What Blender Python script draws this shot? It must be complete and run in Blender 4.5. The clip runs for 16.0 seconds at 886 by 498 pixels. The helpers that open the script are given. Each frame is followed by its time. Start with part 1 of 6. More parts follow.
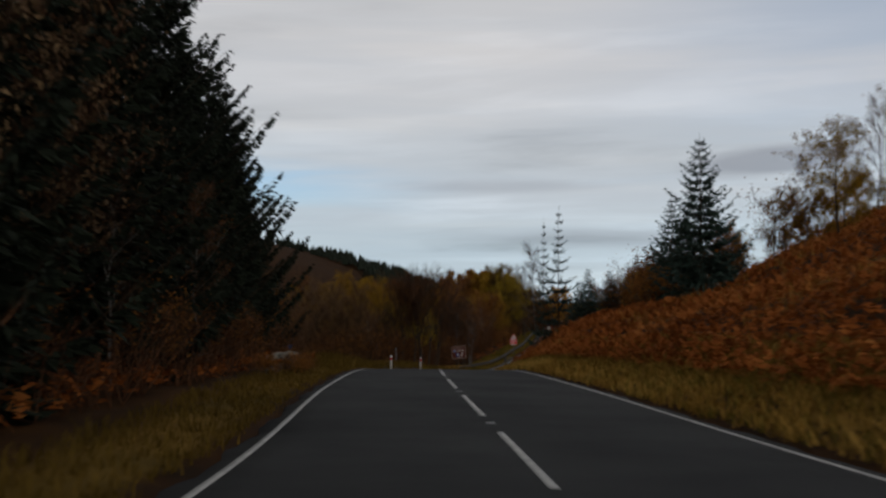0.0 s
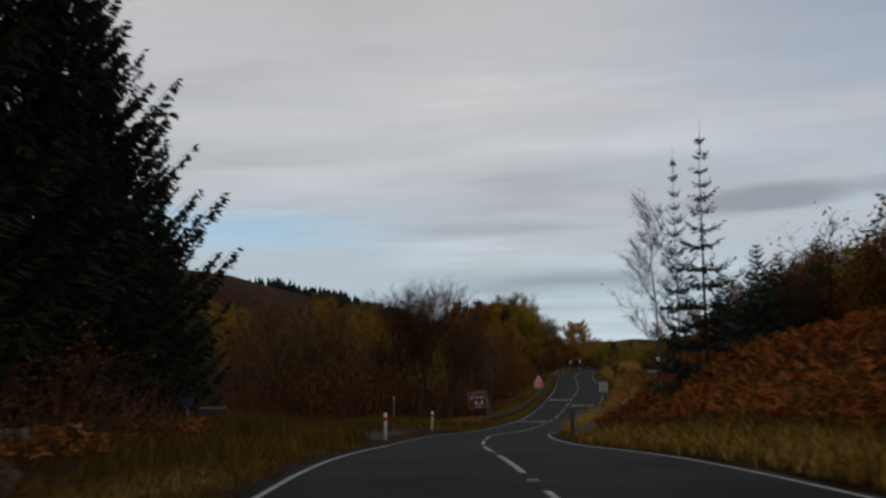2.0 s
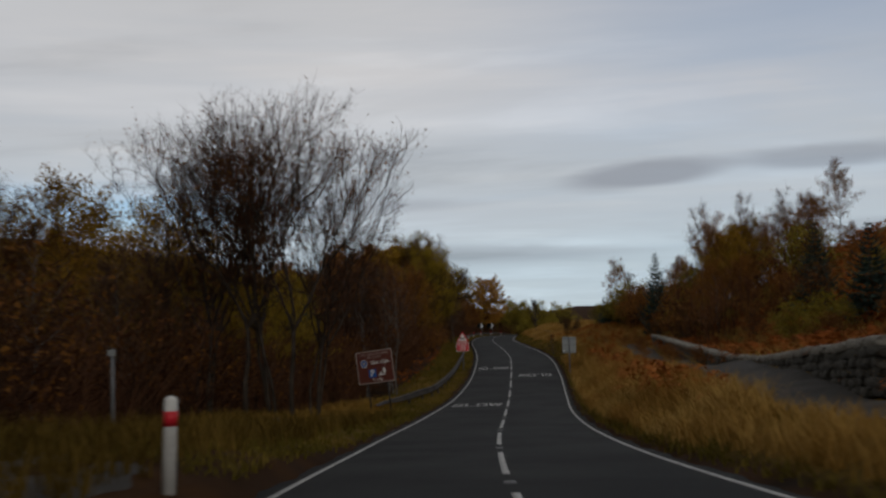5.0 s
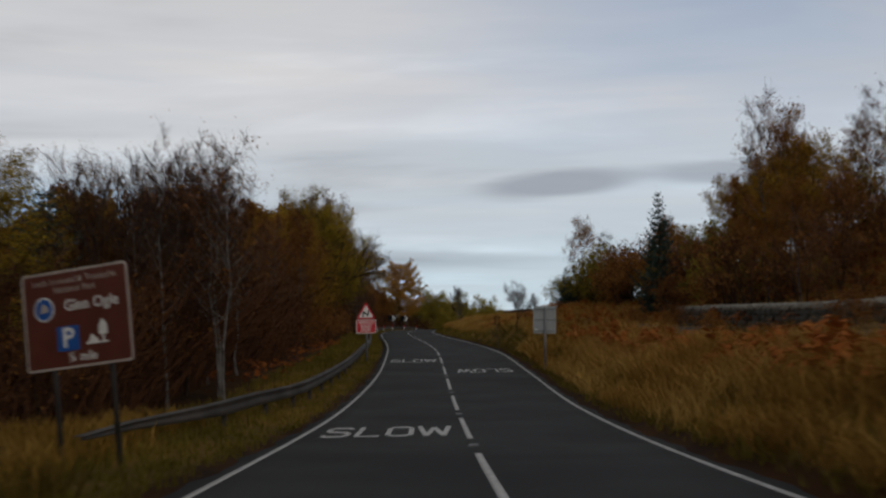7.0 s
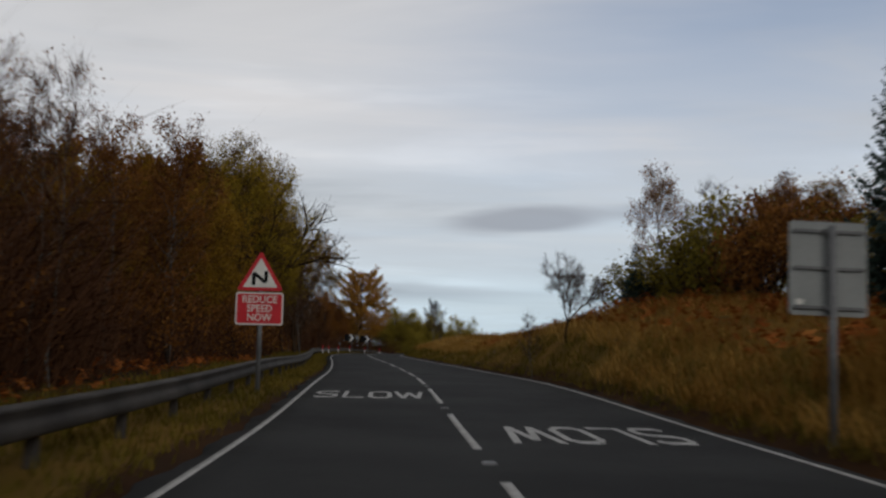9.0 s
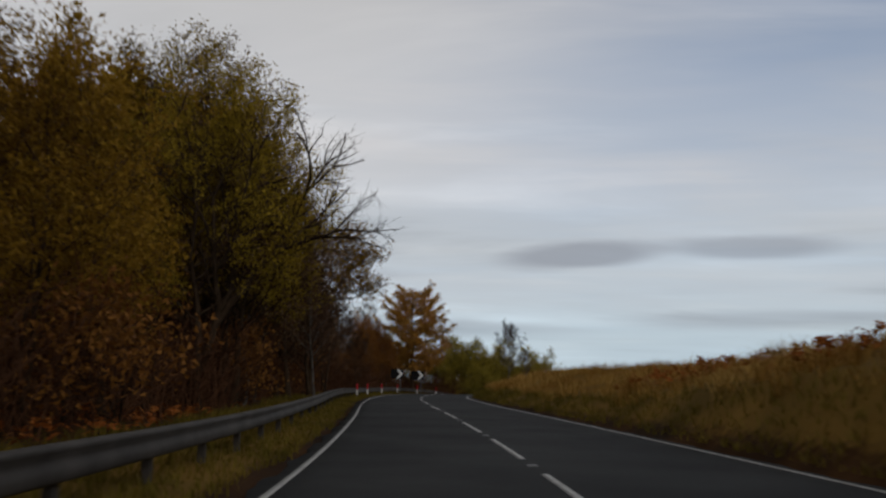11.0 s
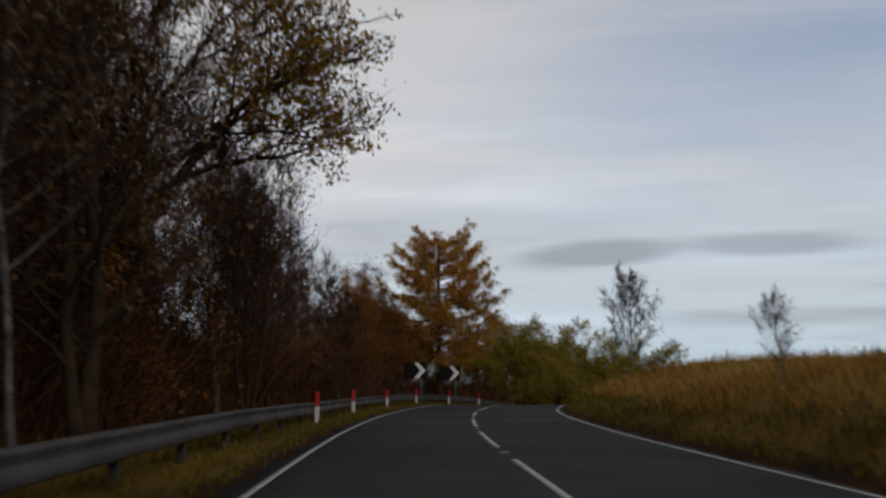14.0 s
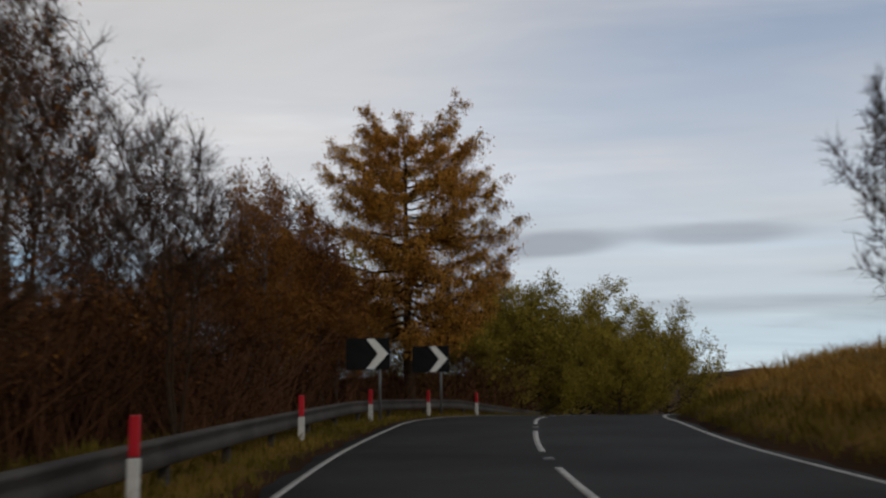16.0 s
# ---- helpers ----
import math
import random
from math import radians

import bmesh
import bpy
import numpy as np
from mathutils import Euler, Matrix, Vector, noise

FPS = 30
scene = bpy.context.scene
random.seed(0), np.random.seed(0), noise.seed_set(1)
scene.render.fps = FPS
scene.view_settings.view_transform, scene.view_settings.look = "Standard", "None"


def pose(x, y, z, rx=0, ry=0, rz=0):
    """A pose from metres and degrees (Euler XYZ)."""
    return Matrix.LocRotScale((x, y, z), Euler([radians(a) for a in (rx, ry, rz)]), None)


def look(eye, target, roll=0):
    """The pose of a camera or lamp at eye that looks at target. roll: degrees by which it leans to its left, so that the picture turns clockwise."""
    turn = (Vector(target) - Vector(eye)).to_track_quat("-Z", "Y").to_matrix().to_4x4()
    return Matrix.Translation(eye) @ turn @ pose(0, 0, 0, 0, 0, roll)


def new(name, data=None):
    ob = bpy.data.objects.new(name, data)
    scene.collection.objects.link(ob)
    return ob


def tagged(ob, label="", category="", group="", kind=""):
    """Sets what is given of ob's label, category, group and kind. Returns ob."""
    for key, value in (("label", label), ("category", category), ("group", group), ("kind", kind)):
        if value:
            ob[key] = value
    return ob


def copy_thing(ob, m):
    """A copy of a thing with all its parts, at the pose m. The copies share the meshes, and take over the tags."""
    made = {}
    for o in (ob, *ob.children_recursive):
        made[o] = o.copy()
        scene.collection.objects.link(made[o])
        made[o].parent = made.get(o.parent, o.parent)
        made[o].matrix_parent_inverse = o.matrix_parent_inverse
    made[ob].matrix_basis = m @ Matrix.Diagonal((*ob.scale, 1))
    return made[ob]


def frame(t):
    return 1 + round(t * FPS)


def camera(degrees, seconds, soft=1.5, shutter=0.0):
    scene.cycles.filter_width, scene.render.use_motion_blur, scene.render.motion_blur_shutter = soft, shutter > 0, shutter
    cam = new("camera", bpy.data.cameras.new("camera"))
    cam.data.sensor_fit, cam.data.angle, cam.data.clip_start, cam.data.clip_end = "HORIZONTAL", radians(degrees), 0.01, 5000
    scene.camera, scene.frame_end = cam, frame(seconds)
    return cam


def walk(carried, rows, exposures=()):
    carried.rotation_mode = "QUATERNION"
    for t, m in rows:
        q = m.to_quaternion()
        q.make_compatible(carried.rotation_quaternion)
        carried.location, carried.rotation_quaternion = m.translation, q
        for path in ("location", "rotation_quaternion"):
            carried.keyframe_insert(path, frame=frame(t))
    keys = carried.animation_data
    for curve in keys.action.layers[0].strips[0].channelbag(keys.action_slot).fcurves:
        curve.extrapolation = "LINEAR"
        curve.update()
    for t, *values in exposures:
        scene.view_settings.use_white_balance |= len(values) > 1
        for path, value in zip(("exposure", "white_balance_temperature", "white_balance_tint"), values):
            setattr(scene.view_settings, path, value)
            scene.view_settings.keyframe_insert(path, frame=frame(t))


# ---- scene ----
# ---- camera and its walk ----
cam = camera(48.49, 16.0, soft=2.5, shutter=0.35)
# seconds, place, yaw, pitch, roll
PATH = [
    (0.0, -2.889, -5.078, 0.131, 11.07, 3.95, -0.49),
    (0.5, -4.635, 2.071, -0.244, 11.28, 4.53, 0.55),
    (1.0, -6.401, 9.208, -0.440, 11.12, 5.15, 0.49),
    (1.5, -8.158, 16.334, -0.464, 11.09, 6.04, 0.38),
    (2.0, -9.861, 23.424, -0.526, 10.94, 6.45, 0.49),
    (2.5, -11.528, 30.488, -0.594, 10.55, 6.38, 0.63),
    (3.0, -12.988, 37.455, -0.862, 9.76, 6.25, 1.18),
    (3.5, -14.297, 44.487, -1.360, 8.64, 5.61, 1.27),
    (6.0, -18.242, 82.951, -3.699, 1.59, 4.93, 1.99),
    (6.5, -18.507, 90.739, -4.167, 0.28, 5.05, 1.52),
    (7.0, -18.701, 98.546, -4.574, -0.71, 5.17, 1.00),
    (7.5, -18.851, 106.470, -4.865, -1.40, 5.46, 0.90),
    (8.0, -18.947, 114.471, -5.168, -1.92, 6.00, 1.07),
    (8.5, -19.017, 122.533, -5.260, -2.50, 6.35, -0.24),
    (9.0, -19.128, 130.529, -5.225, -2.84, 7.04, -0.94),
    (9.5, -19.232, 138.393, -5.032, -2.19, 7.90, -0.61),
    (10.0, -19.452, 146.101, -4.813, -1.42, 8.79, -0.55),
    (12.5, -20.697, 181.072, -3.931, 1.88, 9.29, -1.05),
    (13.0, -21.095, 188.232, -3.778, 1.62, 9.42, -0.60),
    (13.5, -21.522, 195.412, -3.539, 1.71, 9.38, -0.19),
    (14.0, -22.010, 202.574, -3.326, 1.39, 9.17, -0.12),
    (14.5, -22.534, 209.673, -3.108, 0.99, 9.10, 0.20),
    (15.0, -22.980, 216.717, -2.902, 0.58, 8.73, 0.19),
    (15.5, -23.241, 223.733, -2.721, 0.15, 8.53, 1.17),
    (16.0, -23.542, 230.763, -2.556, -1.42, 8.70, 0.85),
]
walk(cam, [(t, pose(x, y, z, 90 + pitch, roll, yaw)) for t, x, y, z, yaw, pitch, roll in PATH],
     exposures=((0, 0.0), (1.5, -0.06), (2.5, -0.16), (3.5, -0.16), (6, 0.02), (9, 0.12), (10, 0.0), (12.5, 0.0), (14, 0.08), (16, 0.14)))

# ---- sky and light ----
world = bpy.data.worlds.new("overcast_sky")
scene.world = world
world.use_nodes = True
wt = world.node_tree
wt.nodes.clear()


def wnode(kind, **kw):
    n = wt.nodes.new(kind)
    for k, v in kw.items():
        n.inputs[k].default_value = v
    return n


def wmath(op, a, b=None, clamp=False):
    n = wt.nodes.new("ShaderNodeMath")
    n.operation, n.use_clamp = op, clamp
    for i, v in enumerate((a, b)):
        if v is None:
            continue
        if isinstance(v, (int, float)):
            n.inputs[i].default_value = v
        else:
            wt.links.new(v, n.inputs[i])
    return n.outputs[0]


def wmix(fac, a, b):
    n = wt.nodes.new("ShaderNodeMix")
    n.data_type = "RGBA"
    for sock, v in ((n.inputs[0], fac), (n.inputs[6], a), (n.inputs[7], b)):
        if isinstance(v, tuple):
            sock.default_value = (*v, 1)
        elif isinstance(v, (int, float)):
            sock.default_value = v
        else:
            wt.links.new(v, sock)
    return n.outputs[2]


def wmul(a, b):
    n = wt.nodes.new("ShaderNodeMix")
    n.data_type, n.blend_type = "RGBA", "MULTIPLY"
    n.inputs[0].default_value = 1.0
    wt.links.new(a, n.inputs[6])
    wt.links.new(b, n.inputs[7])
    return n.outputs[2]


def wramp(fac, stops):
    n = wt.nodes.new("ShaderNodeValToRGB")
    n.color_ramp.interpolation = "EASE"
    while len(n.color_ramp.elements) < len(stops):
        n.color_ramp.elements.new(0.5)
    for e, (p, c) in zip(n.color_ramp.elements, stops):
        e.position, e.color = p, (*c, 1) if isinstance(c, tuple) else (c, c, c, 1)
    wt.links.new(fac, n.inputs[0])
    return n.outputs[0]


def wnoise(vec, scale, detail=5.0, rough=0.55, distort=0.0):
    n = wt.nodes.new("ShaderNodeTexNoise")
    n.inputs["Scale"].default_value, n.inputs["Detail"].default_value = scale, detail
    n.inputs["Roughness"].default_value, n.inputs["Distortion"].default_value = rough, distort
    wt.links.new(vec, n.inputs["Vector"])
    return n.outputs[0]


sky = wt.nodes.new("ShaderNodeTexSky")
sky.sky_type, sky.sun_disc = "NISHITA", False
SUN_UP, SUN_TURN = 28.0, 150.0
sky.sun_elevation, sky.sun_rotation = radians(SUN_UP), radians(SUN_TURN)
way = wt.nodes.new("ShaderNodeTexCoord").outputs["Generated"]
xyz = wt.nodes.new("ShaderNodeSeparateXYZ")
wt.links.new(way, xyz.inputs[0])
dx, dy, dz = xyz.outputs
flat = wmath("ADD", wmath("MAXIMUM", dz, 0.0), 0.10)
plane = wt.nodes.new("ShaderNodeCombineXYZ")
wt.links.new(wmath("MULTIPLY", wmath("DIVIDE", dx, flat), 0.42), plane.inputs[0])
wt.links.new(wmath("DIVIDE", dy, flat), plane.inputs[1])
deck = plane.outputs[0]
big = wnoise(deck, 0.42, 3, 0.5, 0.6)
fine = wnoise(deck, 1.5, 6, 0.55, 0.4)
# cloud deck colour by height above the horizon, with soft streaks
height = wmath("MAXIMUM", dz, 0.0)
# above 0.45, out of view, the deck is dimmed to darken the land
base = wramp(height, [(0.0, (0.62, 0.71, 0.75)), (0.06, (0.51, 0.60, 0.66)), (0.13, (0.53, 0.575, 0.62)), (0.25, (0.585, 0.59, 0.61)), (0.45, (0.53, 0.525, 0.53)), (0.8, (0.30, 0.30, 0.31))])
shade = wramp(wmath("ADD", wmath("MULTIPLY", big, 0.5), wmath("MULTIPLY", fine, 0.5)), [(0.34, 0.74), (0.5, 0.98), (0.64, 1.2)])
turn_deg = wmath("MULTIPLY", wmath("ARCTAN2", wmath("MULTIPLY", dx, -1.0), dy), 57.2958)
rise_deg = wmath("MULTIPLY", wmath("ARCSINE", dz), 57.2958)
bar_at = wt.nodes.new("ShaderNodeCombineXYZ")
wt.links.new(wmath("MULTIPLY", turn_deg, 0.045), bar_at.inputs[0])
wt.links.new(wmath("MULTIPLY", rise_deg, 0.52), bar_at.inputs[1])
bars = wramp(wnoise(bar_at.outputs[0], 1.0, 4, 0.5, 0.3), [(0.30, (0.90, 0.93, 0.96)), (0.5, (0.98, 0.99, 1.0)), (0.70, (1.09, 1.07, 1.05))])
low = wramp(height, [(0.0, 1.0), (0.22, 0.9), (0.42, 0.0)])
base = wmix(low, base, wmul(base, bars))
clouds = wt.nodes.new("ShaderNodeMix")
clouds.data_type, clouds.blend_type = "RGBA", "MULTIPLY"
clouds.inputs[0].default_value = 1.0
wt.links.new(base, clouds.inputs[6])
wt.links.new(shade, clouds.inputs[7])


def lens_cloud(az, el, wide, tall, tilt=0.0, crisp=1.0):
    """A soft flat cloud about a direction: azimuth to the left of north and elevation in degrees."""
    a = wmath("SUBTRACT", wmath("MULTIPLY", wmath("ARCTAN2", wmath("MULTIPLY", dx, -1.0), dy), 57.2958), az)
    e = wmath("SUBTRACT", wmath("MULTIPLY", wmath("ARCSINE", dz), 57.2958), el)
    e = wmath("ADD", e, wmath("MULTIPLY", a, tilt))
    e = wmath("ADD", e, wmath("MULTIPLY", wmath("SUBTRACT", fine, 0.5), tall * 1.4))
    q = wmath("ADD", wmath("POWER", wmath("ABSOLUTE", wmath("DIVIDE", a, wide)), 2.0), wmath("POWER", wmath("ABSOLUTE", wmath("DIVIDE", e, tall)), 2.0))
    k = wmath("SUBTRACT", 1.0, wmath("POWER", q, 0.5), True)
    k = wmath("MULTIPLY", k, crisp, True)
    return wmath("MULTIPLY", wmath("MULTIPLY", k, k), wmath("SUBTRACT", 3.0, wmath("MULTIPLY", k, 2.0)))


# openings of blue between the clouds: a low slit ahead to the left and a clearer part high on the right
slit = lens_cloud(25.0, 7.4, 17.0, 2.2)
patch = lens_cloud(-30.0, 27.0, 40.0, 21.0, 0.25)
gap = wmath("ADD", wmath("MULTIPLY", slit, 1.1), wmath("MULTIPLY", patch, 0.95), True)
gap = wmath("MULTIPLY", gap, wramp(fine, [(0.38, 1.0), (0.66, 0.55)]))
blue = wt.nodes.new("ShaderNodeMix")
blue.data_type, blue.blend_type = "RGBA", "MULTIPLY"
blue.inputs[0].default_value = 1.0
blue.inputs[7].default_value = (0.078, 0.092, 0.105, 1)
wt.links.new(sky.outputs[0], blue.inputs[6])
look_up = wmix(gap, clouds.outputs[2], blue.outputs[2])
# two dark lens-shaped clouds low ahead and fainter bars under them
dark = wmath("ADD", lens_cloud(-7.6, 8.75, 6.2, 0.95, 0.07, 1.7), wmath("MULTIPLY", lens_cloud(-17.2, 9.1, 6.6, 0.8, -0.03, 1.6), 0.8), True)
dark = wmath("ADD", dark, wmath("MULTIPLY", lens_cloud(8.0, 7.6, 9.0, 0.55, 0.0, 1.3), 0.45), True)
dark = wmath("ADD", dark, wmath("MULTIPLY", lens_cloud(-19.0, 5.0, 13.0, 0.75, 0.0, 1.4), 0.5), True)
dark = wmath("ADD", dark, wmath("MULTIPLY", lens_cloud(1.0, 4.6, 12.0, 0.8, 0.0, 1.3), 0.45), True)
look_up = wmix(wmath("MULTIPLY", dark, 0.72), look_up, (0.265, 0.285, 0.33))
back = wnode("ShaderNodeBackground", Strength=1.0)
wt.links.new(look_up, back.inputs["Color"])
wt.links.new(back.outputs[0], wt.nodes.new("ShaderNodeOutputWorld").inputs[0])

sun_data = bpy.data.lights.new("sun", "SUN")
sun_data.energy, sun_data.angle, sun_data.color = 0.5, radians(22), (1.0, 0.95, 0.88)
sun_ob = new("sun", sun_data)
sun_ob.matrix_world = look((0, 0, 60), Vector((0, 0, 60)) - Vector((math.sin(radians(SUN_TURN)) * math.cos(radians(SUN_UP)), math.cos(radians(SUN_TURN)) * math.cos(radians(SUN_UP)), math.sin(radians(SUN_UP)))))

# ---- materials ----
def mat(name, col, col2=None, rough=0.85, scale=3.0, fine=40.0, bump=0.0, island=0.0, metal=0.0, spec=0.3, col3=None, coords="Object", wear=0.25, trans=0.0):
    """A node material: two colours mixed by coarse noise, fine grain, and a shift per island or per object."""
    m = bpy.data.materials.new(name)
    m.use_nodes = True
    t = m.node_tree
    p = t.nodes["Principled BSDF"]
    p.inputs["Roughness"].default_value, p.inputs["Metallic"].default_value = rough, metal
    p.inputs["Specular IOR Level"].default_value = spec
    tc = t.nodes.new("ShaderNodeTexCoord")
    n1, n2 = t.nodes.new("ShaderNodeTexNoise"), t.nodes.new("ShaderNodeTexNoise")
    for n, s, d in ((n1, scale, 4), (n2, fine, 3)):
        n.inputs["Scale"].default_value, n.inputs["Detail"].default_value = s, d
        t.links.new(tc.outputs[coords], n.inputs["Vector"])
    r = t.nodes.new("ShaderNodeValToRGB")
    stops = [(0.32, col), (0.66, col2 or tuple(c * 1.25 for c in col))]
    if col3:
        stops = [(0.28, col), (0.5, col2), (0.7, col3)]
        r.color_ramp.elements.new(0.5)
    for e, (q, c) in zip(r.color_ramp.elements, stops):
        e.position, e.color = q, (*c, 1)
    src = n1.outputs[0]
    if island:
        g = t.nodes.new("ShaderNodeNewGeometry")
        o = t.nodes.new("ShaderNodeObjectInfo")
        a = t.nodes.new("ShaderNodeMath")
        a.operation = "ADD"
        t.links.new(g.outputs["Random Per Island"], a.inputs[0])
        t.links.new(o.outputs["Random"], a.inputs[1])
        mm = t.nodes.new("ShaderNodeMath")
        mm.operation, mm.inputs[1].default_value = "MULTIPLY", 0.5
        t.links.new(a.outputs[0], mm.inputs[0])
        mx = t.nodes.new("ShaderNodeMix")
        mx.inputs[0].default_value = island
        t.links.new(n1.outputs[0], mx.inputs[2])
        t.links.new(mm.outputs[0], mx.inputs[3])
        src = mx.outputs[0]
    t.links.new(src, r.inputs[0])
    grain = t.nodes.new("ShaderNodeMix")
    grain.data_type, grain.blend_type = "RGBA", "MULTIPLY"
    grain.inputs[0].default_value = wear
    t.links.new(r.outputs[0], grain.inputs[6])
    gr = t.nodes.new("ShaderNodeValToRGB")
    gr.color_ramp.elements[0].position, gr.color_ramp.elements[1].position = 0.3, 0.7
    gr.color_ramp.elements[0].color = (0.25, 0.25, 0.25, 1)
    t.links.new(n2.outputs[0], gr.inputs[0])
    t.links.new(gr.outputs[0], grain.inputs[7])
    t.links.new(grain.outputs[2], p.inputs["Base Color"])
    if trans:
        tr = t.nodes.new("ShaderNodeBsdfTranslucent")
        t.links.new(grain.outputs[2], tr.inputs[0])
        ms = t.nodes.new("ShaderNodeMixShader")
        ms.inputs[0].default_value = trans
        t.links.new(p.outputs[0], ms.inputs[1])
        t.links.new(tr.outputs[0], ms.inputs[2])
        t.links.new(ms.outputs[0], t.nodes["Material Output"].inputs[0])
    if bump:
        b = t.nodes.new("ShaderNodeBump")
        b.inputs["Strength"].default_value, b.inputs["Distance"].default_value = bump, 0.02
        t.links.new(n2.outputs[0], b.inputs["Height"])
        t.links.new(b.outputs[0], p.inputs["Normal"])
    return m


M_ASPHALT = mat("asphalt", (0.0180, 0.0183, 0.0182), (0.0355, 0.0361, 0.0356), 0.85, 0.35, 55, 0.35, wear=0.35, spec=0.10)
M_PAINT = mat("road_paint", (0.28, 0.275, 0.26), (0.46, 0.45, 0.425), 0.6, 4, 60, 0.15, wear=0.35)
M_EARTH = mat("earth", (0.016, 0.009, 0.005), (0.035, 0.016, 0.006), 0.95, 0.5, 14, 0.6, col3=(0.058, 0.026, 0.008), spec=0.04)
M_GRAVEL = mat("gravel", (0.030, 0.026, 0.021), (0.060, 0.053, 0.045), 0.95, 1.2, 30, 0.6, wear=0.5)
M_GRASS = mat("verge_grass", (0.060, 0.050, 0.008), (0.118, 0.092, 0.015), 0.9, 0.25, 8, island=0.3, col3=(0.20, 0.140, 0.027), spec=0.05, trans=0.25)
# olive-brown left grass, its colour darkened to stand in for the spruces' shade
M_DARKENED_GRASS = mat("damp_grass", (0.058, 0.038, 0.008), (0.115, 0.072, 0.014), 0.9, 0.35, 8, island=0.4, col3=(0.188, 0.115, 0.026), spec=0.05, trans=0.25)
M_MOOR = mat("moor_grass", (0.180, 0.086, 0.018), (0.345, 0.190, 0.043), 0.9, 0.14, 8, island=0.25, col3=(0.50, 0.325, 0.098), spec=0.05, trans=0.25)
M_STRAW = mat("straw_grass", (0.205, 0.108, 0.021), (0.365, 0.210, 0.044), 0.9, 0.2, 8, island=0.3, col3=(0.50, 0.32, 0.092), spec=0.05, trans=0.25)
M_BRACKEN = mat("bracken", (0.135, 0.038, 0.009), (0.275, 0.080, 0.017), 0.9, 0.22, 9, island=0.3, col3=(0.42, 0.175, 0.046), spec=0.05, trans=0.2)
M_BARK = mat("dark_bark", (0.026, 0.016, 0.009), (0.062, 0.040, 0.024), 0.95, 3, 18, 0.5, wear=0.5, spec=0.08)
M_BIRCH = mat("birch_bark", (0.045, 0.038, 0.033), (0.13, 0.118, 0.105), 0.85, 2.2, 16, 0.3, wear=0.6, col3=(0.24, 0.225, 0.20))
M_BIRCHDARK = mat("dark_birch_bark", (0.028, 0.020, 0.014), (0.074, 0.058, 0.044), 0.9, 2.2, 16, 0.3, wear=0.6, spec=0.1)
M_TWIG = mat("twigs", (0.032, 0.018, 0.012), (0.078, 0.047, 0.033), 0.9, 1.0, 20, island=0.4, spec=0.05)
M_TWIG_RED = mat("reddish_twigs", (0.044, 0.019, 0.010), (0.108, 0.049, 0.024), 0.9, 1.0, 20, island=0.4, spec=0.05)
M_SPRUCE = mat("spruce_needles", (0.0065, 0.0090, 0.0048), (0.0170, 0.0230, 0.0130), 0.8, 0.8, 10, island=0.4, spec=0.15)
M_SITKA = mat("blue_spruce_needles", (0.012, 0.024, 0.017), (0.034, 0.060, 0.046), 0.75, 0.8, 10, island=0.4, spec=0.25)
M_GOLD = mat("golden_leaves", (0.115, 0.055, 0.006), (0.235, 0.125, 0.010), 0.75, 0.5, 8, island=0.55, col3=(0.31, 0.180, 0.020), spec=0.1, trans=0.3)
M_YELLOW = mat("yellow_olive_leaves", (0.125, 0.078, 0.007), (0.265, 0.175, 0.013), 0.75, 0.5, 8, island=0.55, col3=(0.37, 0.255, 0.026), spec=0.1, trans=0.3)
M_RUST = mat("rust_leaves", (0.095, 0.034, 0.010), (0.200, 0.080, 0.017), 0.75, 0.5, 8, island=0.55, col3=(0.32, 0.142, 0.030), spec=0.1, trans=0.3)
M_BROWNLEAF = mat("withered_leaves", (0.052, 0.030, 0.016), (0.125, 0.072, 0.038), 0.75, 0.5, 8, island=0.55, col3=(0.22, 0.14, 0.07), spec=0.08, trans=0.25)
M_LARCH = mat("larch_needles", (0.31, 0.125, 0.018), (0.52, 0.240, 0.032), 0.8, 0.5, 8, island=0.5, col3=(0.58, 0.30, 0.045), spec=0.15, trans=0.3)
M_OLIVE = mat("olive_leaves", (0.125, 0.098, 0.013), (0.245, 0.190, 0.024), 0.75, 0.5, 8, island=0.5, col3=(0.35, 0.262, 0.036), spec=0.12, trans=0.35)
M_STEEL = mat("galvanised_steel", (0.12, 0.124, 0.128), (0.20, 0.205, 0.21), 0.6, 1.5, 24, 0.05, metal=0.35, wear=0.3)
M_RAILDARK = mat("weathered_rail_steel", (0.030, 0.025, 0.021), (0.080, 0.071, 0.062), 0.8, 0.9, 20, 0.08, metal=0.1, wear=0.45)
M_GREYPAINT = mat("grey_sign_back", (0.235, 0.25, 0.245), (0.29, 0.305, 0.30), 0.6, 1.5, 20, wear=0.15)
M_WHITE = mat("white_plastic", (0.56, 0.55, 0.51), (0.70, 0.69, 0.65), 0.55, 2.5, 25, wear=0.2)
M_RED = mat("red_reflector", (0.46, 0.012, 0.022), (0.56, 0.02, 0.03), 0.45, 3, 30, wear=0.12)
M_SIGNWHITE = mat("white_sheeting", (0.62, 0.61, 0.57), (0.70, 0.69, 0.65), 0.5, 3, 40, wear=0.1)
M_SIGNBLACK = mat("black_sheeting", (0.005, 0.005, 0.005), (0.009, 0.009, 0.009), 0.6, 3, 40, spec=0.12)
M_BROWN = mat("brown_sheeting", (0.085, 0.020, 0.012), (0.11, 0.028, 0.016), 0.5, 2, 30, wear=0.15)
M_BLUE = mat("blue_sheeting", (0.012, 0.07, 0.27), (0.018, 0.10, 0.34), 0.5, 3, 30, wear=0.1)
